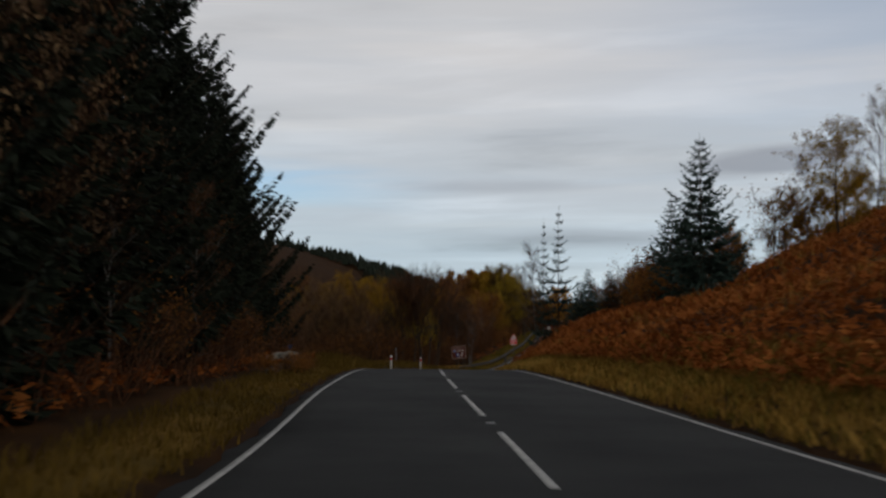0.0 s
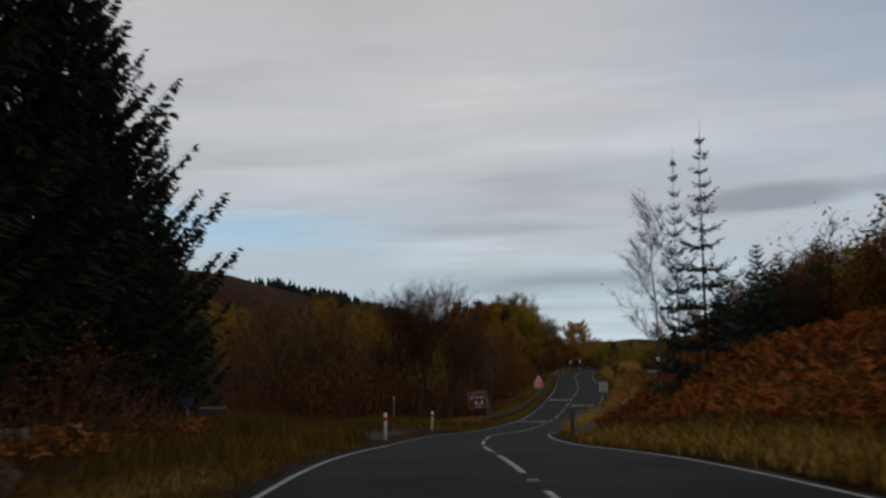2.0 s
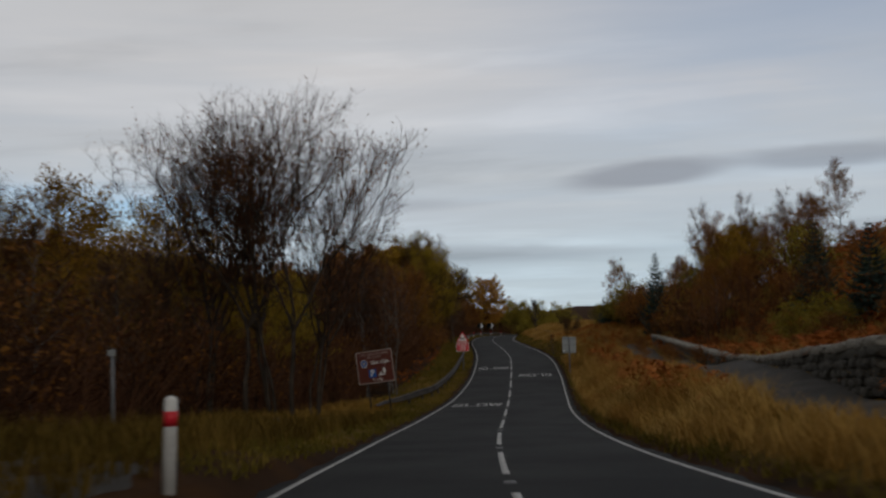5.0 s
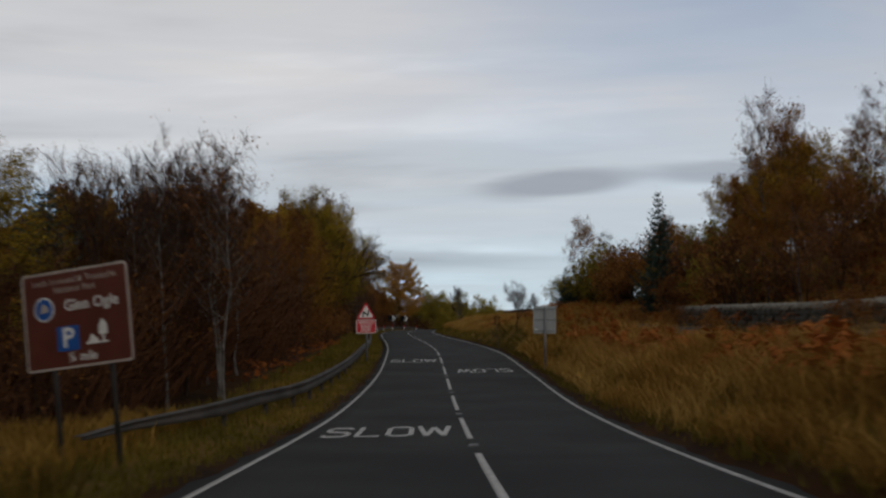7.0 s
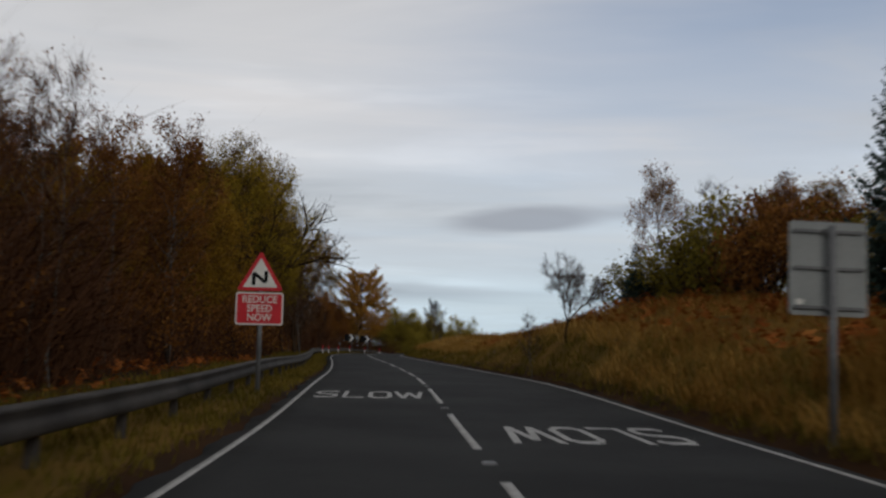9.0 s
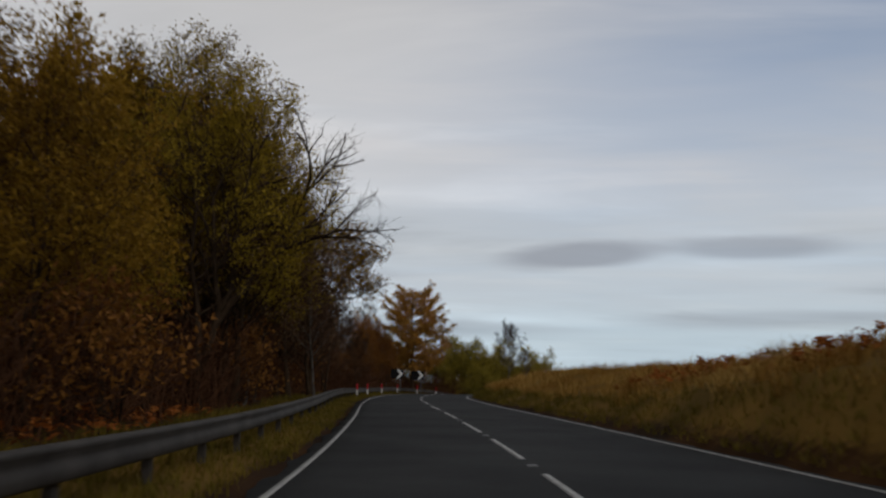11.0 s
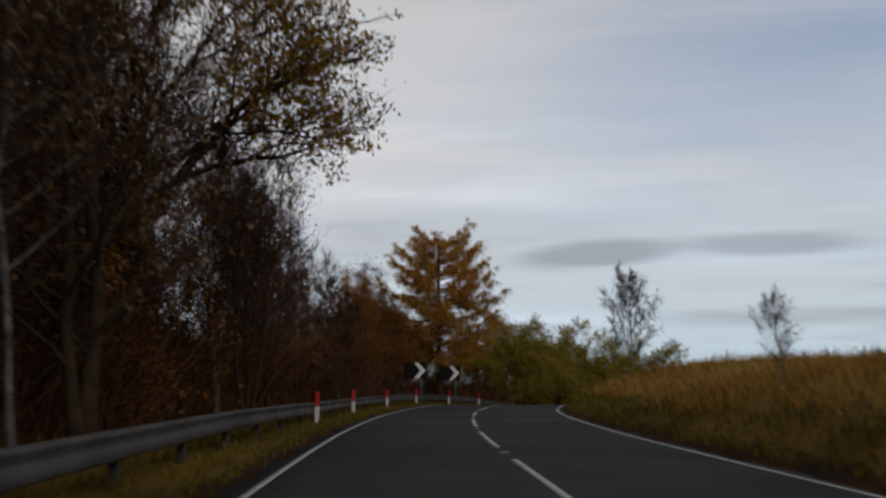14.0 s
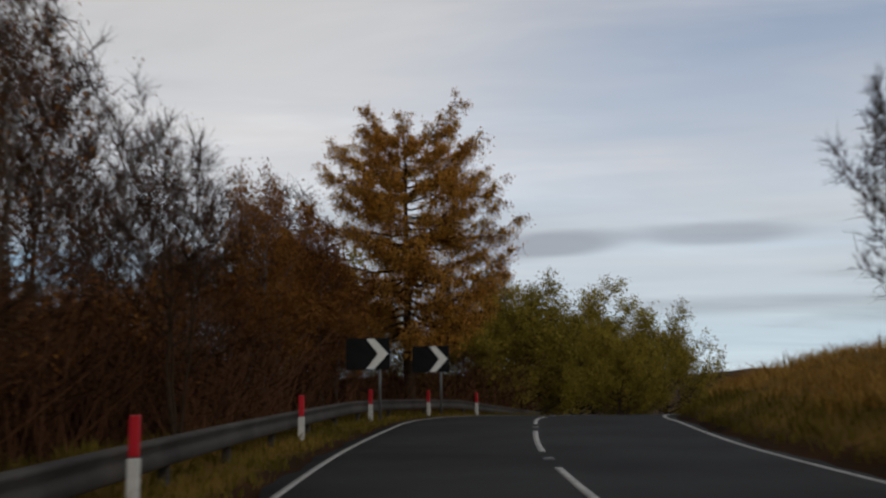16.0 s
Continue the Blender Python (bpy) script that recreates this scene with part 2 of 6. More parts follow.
M_NAVY = mat("dark_blue_paint", (0.010, 0.026, 0.075), (0.016, 0.040, 0.11), 0.5, 3, 30, wear=0.2)
M_PALE = mat("faded_white_letters", (0.36, 0.31, 0.27), (0.46, 0.40, 0.35), 0.6, 3, 30)
M_STONE = mat("mossy_stone", (0.028, 0.026, 0.020), (0.062, 0.056, 0.045), 0.95, 2.0, 14, 0.6, wear=0.5, col3=(0.125, 0.116, 0.096))
# top-course stones get a paler, warmer colour than the courses below
M_COPING = mat("pale_coping", (0.14, 0.125, 0.10), (0.30, 0.28, 0.235), 0.95, 2.0, 14, 0.6, wear=0.5)
M_WOOD = mat("weathered_wood", (0.05, 0.043, 0.035), (0.11, 0.096, 0.08), 0.9, 3, 26, 0.3, wear=0.4)
M_CARPAINT = mat("black_car_paint", (0.010, 0.010, 0.012), (0.016, 0.016, 0.019), 0.5, 1.0, 30, spec=0.1, wear=0.05)
M_GLASSDARK = mat("tinted_window", (0.006, 0.007, 0.008), (0.010, 0.011, 0.012), 0.35, 1, 10, spec=0.12, wear=0.0)
M_RUBBER = mat("tyre_rubber", (0.012, 0.012, 0.012), (0.022, 0.022, 0.022), 0.9, 4, 40, 0.2)


def cover_ground():
    """Bare dark soil and leaf litter, with turf where the ground's own attribute says that grass grows."""
    m = M_EARTH.copy()
    m.name = "soil_and_turf"
    t = m.node_tree
    p = t.nodes["Principled BSDF"]
    soil = p.inputs["Base Color"].links[0].from_socket
    at = t.nodes.new("ShaderNodeAttribute")
    at.attribute_name = "turf"
    co = t.nodes.new("ShaderNodeTexCoord")
    n1, n2 = t.nodes.new("ShaderNodeTexNoise"), t.nodes.new("ShaderNodeTexNoise")
    for n, sc in ((n1, 0.25), (n2, 5.0)):
        n.inputs["Scale"].default_value, n.inputs["Detail"].default_value = sc, 5
        t.links.new(co.outputs["Object"], n.inputs["Vector"])
    r = t.nodes.new("ShaderNodeValToRGB")
    r.color_ramp.elements.new(0.5)
    for e, (q, c) in zip(r.color_ramp.elements, ((0.3, (0.062, 0.042, 0.009)), (0.5, (0.118, 0.070, 0.014)), (0.7, (0.178, 0.100, 0.021)))):
        e.position, e.color = q, (*c, 1)
    t.links.new(n1.outputs[0], r.inputs[0])
    k = t.nodes.new("ShaderNodeMath")
    k.operation = "ADD"
    t.links.new(at.outputs["Fac"], k.inputs[0])
    t.links.new(n2.outputs[0], k.inputs[1])
    edge = t.nodes.new("ShaderNodeMapRange")
    edge.inputs["From Min"].default_value, edge.inputs["From Max"].default_value = 0.8, 1.2
    t.links.new(k.outputs[0], edge.inputs[0])
    mx = t.nodes.new("ShaderNodeMix")
    mx.data_type = "RGBA"
    t.links.new(edge.outputs[0], mx.inputs[0])
    t.links.new(soil, mx.inputs[6])
    t.links.new(r.outputs[0], mx.inputs[7])
    t.links.new(mx.outputs[2], p.inputs["Base Color"])
    return m


M_GROUND = cover_ground()

# ---- the road's line: stations along y, centre line x, height, half widths to the edge lines ----
ROAD_Y = [round(-12.0 + 17.25 * i, 3) for i in range(17)]
ROAD_X = [-0.09, -3.78, -7.92, -11.79, -14.99, -17.01, -17.83, -17.99, -18.01, -18.06, -18.20, -18.58, -19.56, -20.88, -21.76, -21.52, -19.82]
ROAD_Z = [-0.95, -1.57, -1.85, -2.30, -3.36, -4.37, -5.44, -6.20, -6.53, -6.19, -5.64, -5.29, -4.82, -4.30, -3.85, -3.46, -3.06]
ROAD_L = [3.50, 3.48, 3.62, 3.47, 3.03, 2.89, 3.18, 3.32, 3.18, 3.05, 3.29, 3.57, 3.56, 3.44, 3.31, 3.42, 3.67]
ROAD_R = [3.71, 3.67, 3.65, 3.44, 2.93, 2.75, 2.77, 2.86, 3.34, 3.78, 3.98, 4.00, 3.71, 3.40, 3.36, 3.50, 3.70]


def smooth_table(xs, vs, q):
    """Cubic through evenly spaced stations, held at the ends."""
    xs, vs, q = np.asarray(xs, float), np.asarray(vs, float), np.asarray(q, float)
    n = len(xs)
    u = np.clip((q - xs[0]) / (xs[1] - xs[0]), 0, n - 1.000001)
    i = u.astype(int)
    w = u - i
    p0, p1, p2, p3 = vs[np.maximum(i - 1, 0)], vs[i], vs[i + 1], vs[np.minimum(i + 2, n - 1)]
    return p1 + 0.5 * w * (p2 - p0 + w * (2 * p0 - 5 * p1 + 4 * p2 - p3 + w * (3 * (p1 - p2) + p3 - p0)))


def road_line():
    """Samples of the road each half metre: x, y, z, half widths; straight behind the start, and a sharp right bend at the end."""
    step = 0.5
    y = np.arange(-12.0, 257.8, 0.25)
    x = smooth_table(ROAD_Y, ROAD_X, y)
    h0 = math.atan2(x[1] - x[0], y[1] - y[0])
    back = np.arange(-60, 0, 0.5)
    x = np.concatenate([x[0] + back * math.sin(h0), x])
    y = np.concatenate([y[0] + back * math.cos(h0), y])
    px, py = [], []
    cx, cy = x[-1], y[-1]
    h = math.atan2(x[-1] - x[-3], y[-1] - y[-3])
    for k in range(300):
        turn = 0.25 / 29.0 if k < 150 else 0.25 / 120.0
        h += turn
        cx, cy = cx + 0.25 * math.sin(h), cy + 0.25 * math.cos(h)
        px.append(cx), py.append(cy)
    x, y = np.concatenate([x, px]), np.concatenate([y, py])
    s = np.concatenate([[0], np.cumsum(np.hypot(np.diff(x), np.diff(y)))])
    s -= np.interp(0, y[:800], s[:800])
    q = np.arange(s[0], s[-1], step)
    x, y = np.interp(q, s, x), np.interp(q, s, y)
    past = np.maximum(q - np.interp(256.7, y[: np.argmax(y)], q[: np.argmax(y)]), 0)
    yy = np.minimum(y, 256.7)
    yy[past > 0] = 256.7
    z = smooth_table(ROAD_Y, ROAD_Z, yy) + np.where(past > 0, 0.02 * past - 0.0017 * past**2, 0)
    z = np.where(y < -12.0, ROAD_Z[0] + (-12.0 - y) * 0.02, z)
    return q, x, y, z, smooth_table(ROAD_Y, ROAD_L, yy), smooth_table(ROAD_Y, ROAD_R, yy)


RS, RX, RY, RZ, RL, RR = road_line()
_hx, _hy = np.gradient(RX), np.gradient(RY)
_n = np.hypot(_hx, _hy)
RHX, RHY = _hx / _n, _hy / _n


def road_pt(s, d, up=0.0):
    """World points at s metres along the road and d metres to the right of its centre line."""
    s, d = np.asarray(s, float), np.asarray(d, float)
    x, y, z = (np.interp(s, RS, a) for a in (RX, RY, RZ))
    hx, hy = np.interp(s, RS, RHX), np.interp(s, RS, RHY)
    return np.stack([x + hy * d, y - hx * d, z + up], -1)


def edge_left(s):
    return -np.interp(s, RS, RL)


def edge_right(s):
    return np.interp(s, RS, RR)


def road_near(x, y):
    """Nearest sample of the road and the signed distance to its right."""
    x, y = np.atleast_1d(np.asarray(x, float)), np.atleast_1d(np.asarray(y, float))
    idx, best = np.zeros(len(x), int), np.full(len(x), 1e18)
    for k in range(0, len(RS), 2):
        dd = (x - RX[k]) ** 2 + (y - RY[k]) ** 2
        m = dd < best
        best[m], idx[m] = dd[m], k
    d = (x - RX[idx]) * RHY[idx] - (y - RY[idx]) * RHX[idx]
    far = np.sqrt(best)
    d = np.where(np.abs(d) < far * 0.98, np.sign(d + 1e-9) * far, d)
    return idx, d


# height of the land over the road's own height, by metres outside the edge line (columns) and along the road (rows)
LAND_E = [0.0, 0.6, 2.0, 5.0, 10.0, 18.0, 30.0, 60.0]
LAND_S = [0.0, 39.0, 60.0, 72.0, 83.0, 95.0, 111.0, 144.0, 172.0, 205.0, 245.0]
LAND_RIGHT = [
    [0, 0.05, 0.50, 1.80, 4.0, 6.5, 9.5, 14.0],
    [0, 0.05, 0.50, 2.10, 3.1, 7.2, 11.2, 16.0],
    [0, 0.02, 0.50, 2.60, 3.1, 4.8, 9.0, 17.0],
    [0, -0.02, 0.25, 0.60, 1.7, 5.4, 11.5, 19.0],
    [0, 0.00, 0.50, 0.85, 1.6, 6.0, 12.5, 20.0],
    [0, 0.03, 0.55, 1.35, 1.9, 6.2, 12.5, 20.0],
    [0, 0.05, 0.50, 1.55, 1.9, 6.2, 12.5, 19.0],
    [0, 0.05, 0.50, 1.50, 1.8, 6.5, 11.5, 16.0],
    [0, 0.10, 1.60, 2.45, 2.7, 4.4, 7.0, 8.0],
    [0, 0.08, 0.62, 1.42, 1.75, 1.9, 2.0, 2.1],
    [0, 0.08, 0.66, 1.48, 1.78, 1.9, 1.95, 1.7],
]
LAND_LEFT = [
    [0, 0.02, 0.05, 0.0, -0.3, -0.5, -0.8, -1.0],
    [0, 0.02, 0.10, 0.1, -0.2, -0.4, -0.6, -1.0],
    [0, 0.04, 0.07, 0.0, -0.15, -0.3, -0.4, -0.5],
    [0, 0.10, 0.14, 0.1, -0.1, -0.3, -0.4, -0.5],
    [0, 0.22, 0.42, 0.5, 0.0, -0.5, -0.8, -1.0],
    [0, 0.02, 0.25, 0.3, -0.1, -0.6, -0.9, -1.0],
    [0, 0.00, -0.05, -0.15, -0.4, -0.8, -1.0, -1.0],
    [0, 0.00, 0.05, 0.10, 0.1, 0.1, 0.2, 0.5],
    [0, 0.00, 0.05, 0.10, 0.2, 0.2, 0.3, 0.5],
    [0, 0.00, 0.05, -0.05, -0.3, -0.6, -1.0, -1.0],
    [0, 0.00, 0.05, -0.10, -0.5, -1.0, -1.5, -2.0],
]


def table2(tab, s, e):
    tab = np.array(tab, float) * 1.1
    i = np.clip(np.searchsorted(LAND_S, s) - 1, 0, len(LAND_S) - 2)
    w = np.clip((s - np.array(LAND_S)[i]) / np.diff(LAND_S)[i], 0, 1)
    w = w * w * (3 - 2 * w)
    j = np.clip(np.searchsorted(LAND_E, e) - 1, 0, len(LAND_E) - 2)
    v = np.clip((e - np.array(LAND_E)[j]) / np.diff(LAND_E)[j], 0, 1)
    a = tab[i, j] * (1 - v) + tab[i, j + 1] * v
    b = tab[i + 1, j] * (1 - v) + tab[i + 1, j + 1] * v
    return a * (1 - w) + b * w


def waves(x, y):
    """Smooth unevenness, about -1 to 1."""
    return (np.sin(x * 0.31 + 1.7 * np.sin(y * 0.17)) + np.sin(y * 0.27 + 1.3 * np.sin(x * 0.21 + 2)) + 0.6 * np.sin(x * 0.83 - y * 0.71) + 0.5 * np.sin(x * 1.9 + y * 1.3)) / 3.1


HILLS = [  # x, y, height, radius along x and y
    (-262, 500, 47, 88, 140), (-195, 690, 34, 92, 120), (-520, 480, 26, 200, 240), (40, 1300, 24, 330, 200), (420, 1100, 22, 260, 260), (-900, 1500, 50, 500, 400),
]


def ground_z(x, y):
    x, y = np.atleast_1d(np.asarray(x, float)), np.atleast_1d(np.asarray(y, float))
    i, d = road_near(x, y)
    right = d > 0
    e = np.where(right, d - RR[i], -d - RL[i])
    off = np.where(right, table2(LAND_RIGHT, RS[i], np.clip(e, 0, 60)), table2(LAND_LEFT, RS[i], np.clip(e, 0, 60)))
    z = RZ[i] + np.where(e < 0.45, -0.10, off)
    z += np.where(e > 0.9, waves(x, y) * np.clip((e - 0.9) * 0.06, 0, 0.35), 0)
    far = np.clip((e - 60) / 200, 0, 1)
    z = z * (1 - far) + far * (-3.0 + 6 * waves(x * 0.06, y * 0.06))
    for hx, hy, h, rx, ry in HILLS:
        z += h * np.exp(-(((x - hx) / rx) ** 2) - ((y - hy) / ry) ** 2) * np.clip((e - 40) / 80, 0, 1)
    return z


PATH_LINE = ((-13.6, 65.5), (-12.6, 68.5), (-11.9, 72.0), (-11.6, 79.0), (-11.4, 86.0), (-10.8, 96.0), (-9.8, 109.0), (-9.0, 126.0), (-8.4, 144.0), (-8.0, 156.0))


def path_x(y):
    """Centre of the footpath."""
    return np.interp(y, [q[1] for q in PATH_LINE], [q[0] for q in PATH_LINE])


def off_path(x, y, room=1.15):
    return (np.abs(x - path_x(y)) > room) | (y < 67) | (y > 152)


def ground_at(s, d):
    """The place on the ground at s along the road and d to the right of its centre line."""
    p = road_pt(s, d)
    return Vector((p[0], p[1], float(ground_z(p[0], p[1])[0])))


def mesh_np(name, v, f, material=None, smooth=False):
    """A mesh from arrays of places and of faces, all with the same number of corners."""
    v, f = np.ascontiguousarray(v, np.float32), np.ascontiguousarray(f, np.int32)
    me = bpy.data.meshes.new(name)
    me.vertices.add(len(v))
    me.vertices.foreach_set("co", v.ravel())
    me.loops.add(f.size)
    me.loops.foreach_set("vertex_index", f.ravel())
    me.polygons.add(len(f))
    me.polygons.foreach_set("loop_start", np.arange(0, f.size, f.shape[1], dtype=np.int32))
    if smooth:
        me.polygons.foreach_set("use_smooth", np.ones(len(f), bool))
    me.update(calc_edges=True)
    if material:
        me.materials.append(material)
    return me


def grid_faces(nu, nv):
    a = np.arange((nu - 1) * (nv - 1))
    r, c = a // (nv - 1), a % (nv - 1)
    k = r * nv + c
    return np.stack([k, k + 1, k + nv + 1, k + nv], 1)


def part(name, me, parent, label="", m=None):
    ob = new(name, me)
    ob.parent = parent
    if m is not None:
        ob.matrix_basis = m
    if label:
        ob["label"] = label
    return ob


def build_ground():
    us = np.concatenate([-np.geomspace(2600, 70, 26), np.arange(-60, -12, 1.5), np.arange(-12, 16, 0.4), np.arange(16, 64, 1.5), np.geomspace(70, 2600, 26)])
    ys = np.concatenate([-np.geomspace(900, 45, 14), np.arange(-40, 300, 0.8), np.geomspace(304, 3500, 34)])
    shift = np.interp(ys, RY[: np.argmax(RY)], RX[: np.argmax(RX * 0 + RY)])
    xx = (us[None, :] + shift[:, None]).ravel()
    yy = np.repeat(ys, len(us))
    v = np.stack([xx, yy, ground_z(xx, yy)], 1)
    f = grid_faces(len(ys), len(us))
    me = mesh_np("ground", v, f, M_GROUND, True)
    i, d = road_near(v[:, 0], v[:, 1])
    e = np.where(d > 0, d - RR[i], -d - RL[i])
    s = RS[i]
    right = np.clip((e - 0.55) / 0.6, 0, 1) * (s > 76) * (e < 90)
    left = np.clip((e - 0.5) / 0.5, 0, 1) * np.clip((np.where(s < 56, 2.7, 4.6) - e) / 1.2, 0, 1) * (s > -30) * ~((s > 56) & (s < 90))
    me.attributes.new("turf", "FLOAT", "POINT").data.foreach_set("value", np.where(d > 0, right, left).astype(np.float32))
    ob = new("ground", me)
    return tagged(ob, "rough grassy hillside and verge in autumn colours", "ground", kind="structure")


def ribbon(s, d0, d1, up, drop=0.0, cols=1):
    """A strip along the road between two offsets."""
    rows = [road_pt(s, d0 + (d1 - d0) * k / cols, up) for k in range(cols + 1)]
    v = np.stack(rows, 1)
    if drop:
        v = np.concatenate([v[:, :1] - [0, 0, drop], v, v[:, -1:] - [0, 0, drop]], 1)
    return v.reshape(-1, 3), grid_faces(len(s), v.shape[1])


build_ground()
ss = RS[(RS > -52)]
v, f = ribbon(ss, edge_left(ss) - 0.26 - 0.06 * np.sin(ss * 1.7) - 0.04 * np.sin(ss * 4.1), edge_right(ss) + 0.24 + 0.05 * np.sin(ss * 1.3 + 1) + 0.04 * np.sin(ss * 3.7), 0.0, 0.25, 10)
road = tagged(new("road", mesh_np("road", v, f, M_ASPHALT, True)), "dark two-lane asphalt road with white markings", "road", kind="structure")


def strip(name, s0, s1, d0, d1, label="", step=0.5):
    n = max(2, int((s1 - s0) / step) + 1)
    s = np.linspace(s0, s1, n)
    a = d0(s) if callable(d0) else np.full(n, d0)
    b = d1(s) if callable(d1) else np.full(n, d1)
    v, f = ribbon(s, a, b, 0.007, 0.006)
    return part(name, mesh_np(name, v, f, M_PAINT), road, label)


LAYBY = (57.0, 80.0)
strip("edge_line", -50, LAYBY[0], lambda s: edge_left(s) - 0.047, lambda s: edge_left(s) + 0.047)
strip("edge_line", LAYBY[1], 300, lambda s: edge_left(s) - 0.047, lambda s: edge_left(s) + 0.047)
strip("edge_line", -50, 300, lambda s: edge_right(s) - 0.047, lambda s: edge_right(s) + 0.047)
for k in range(12):
    strip("short_dash", LAYBY[0] + 1 + 2.0 * k, LAYBY[0] + 2 + 2.0 * k, lambda s: edge_left(s) - 0.05, lambda s: edge_left(s) + 0.05)
DASH0, DASH = 118.3, 8.72
for k in range(-18, 19):
    strip("lane_dash", DASH0 + DASH * k, DASH0 + DASH * k + 5.8, -0.055, 0.055)
M_STUD = mat("stud_casting", (0.10, 0.10, 0.10), (0.2, 0.2, 0.2), 0.5, 8, 60, metal=0.5)
for k in range(-16, 18):
    s0 = DASH0 + DASH * k + 7.26
    q = []
    for z, a, b in ((0.0, 0.13, 0.085), (0.018, 0.115, 0.07), (0.022, 0.05, 0.05)):
        for sa, sb in ((-1, -1), (-1, 1), (1, 1), (1, -1)):
            q.append(road_pt(s0 + sa * a, sb * b, z + 0.002))
    fs = [(4 * r + c, 4 * r + (c + 1) % 4, 4 * r + 4 + (c + 1) % 4, 4 * r + 4 + c) for r in range(2) for c in range(4)] + [(8, 9, 10, 11)]
    part("road_stud", mesh_np("road_stud", np.array(q), np.array(fs), M_STUD), road)


def text_mesh(name, body, material, offset=0.0, extrude=0.002, space=1.0):
    cu = bpy.data.curves.new(name, "FONT")
    cu.body, cu.align_x, cu.align_y, cu.offset, cu.extrude, cu.space_character = body, "CENTER", "CENTER", offset, extrude, space
    cu.resolution_u = 3
    tmp = bpy.data.objects.new(name, cu)
    scene.collection.objects.link(tmp)
    me = bpy.data.meshes.new_from_object(tmp.evaluated_get(bpy.context.evaluated_depsgraph_get()))
    bpy.data.objects.remove(tmp)
    me.name = name
    me.materials.clear()
    me.materials.append(material)
    return me


# road letters as strokes in a unit square
LETTERS = {
    "S": [[(0.95, 0.80), (0.80, 0.92), (0.22, 0.92), (0.07, 0.80), (0.07, 0.66), (0.20, 0.55), (0.80, 0.46), (0.93, 0.35), (0.93, 0.20), (0.78, 0.08), (0.20, 0.08), (0.05, 0.20)]],
    "L": [[(0.09, 1.0), (0.09, 0.07), (0.98, 0.07)]],
    "O": [[(0.28, 0.93), (0.72, 0.93), (0.92, 0.80), (0.92, 0.20), (0.72, 0.07), (0.28, 0.07), (0.08, 0.20), (0.08, 0.80), (0.28, 0.93)]],
    "W": [[(0.05, 1.0), (0.26, 0.03), (0.50, 0.86), (0.74, 0.03), (0.95, 1.0)]],
}


def slow_word(s0, side, turned):
    """The word SLOW painted in a lane, letter by letter in plain strokes; turned: it faces the other way."""
    lane = (edge_right(s0) if side > 0 else edge_left(s0)) * 0.5
    for ch, at, wide in (("S", -0.98, 0.54), ("L", -0.34, 0.50), ("O", 0.28, 0.54), ("W", 0.98, 0.70)):
        v, f = [], []
        for line in LETTERS[ch]:
            q = np.array(line) - 0.5
            q *= [wide, 1.0]
            t = np.gradient(q, axis=0)
            t /= np.linalg.norm(t, axis=1)[:, None] + 1e-9
            if ch == "W":
                across = np.tile([0.055, 0.0], (len(q), 1))
            else:
                across = np.stack([-t[:, 1] * 0.055, t[:, 0] * 0.075], 1)
            for k in range(len(q)):
                v += [q[k] - across[k], q[k] + across[k]]
            for k in range(len(q) - 1):
                up = ch != "W" or q[k + 1][1] > q[k][1]
                f.append((2 * k, 2 * k + 2, 2 * k + 3, 2 * k + 1) if up == (ch != "W") else (2 * k, 2 * k + 1, 2 * k + 3, 2 * k + 2))
        v = np.array(v) * [1.0, 2.6] + [at, 0.0]
        if turned:
            v = -v
        part("painted_letter", mesh_np("painted_letter", road_pt(s0 + v[:, 1], lane + v[:, 0], 0.008), np.array(f), M_PAINT), road)


SLOWS = ((120.4, -1, False), (155.9, -1, False), (146.6, 1, True))
for s0, side, turned in SLOWS:
    slow_word(s0, side, turned)

# ---- plants ----


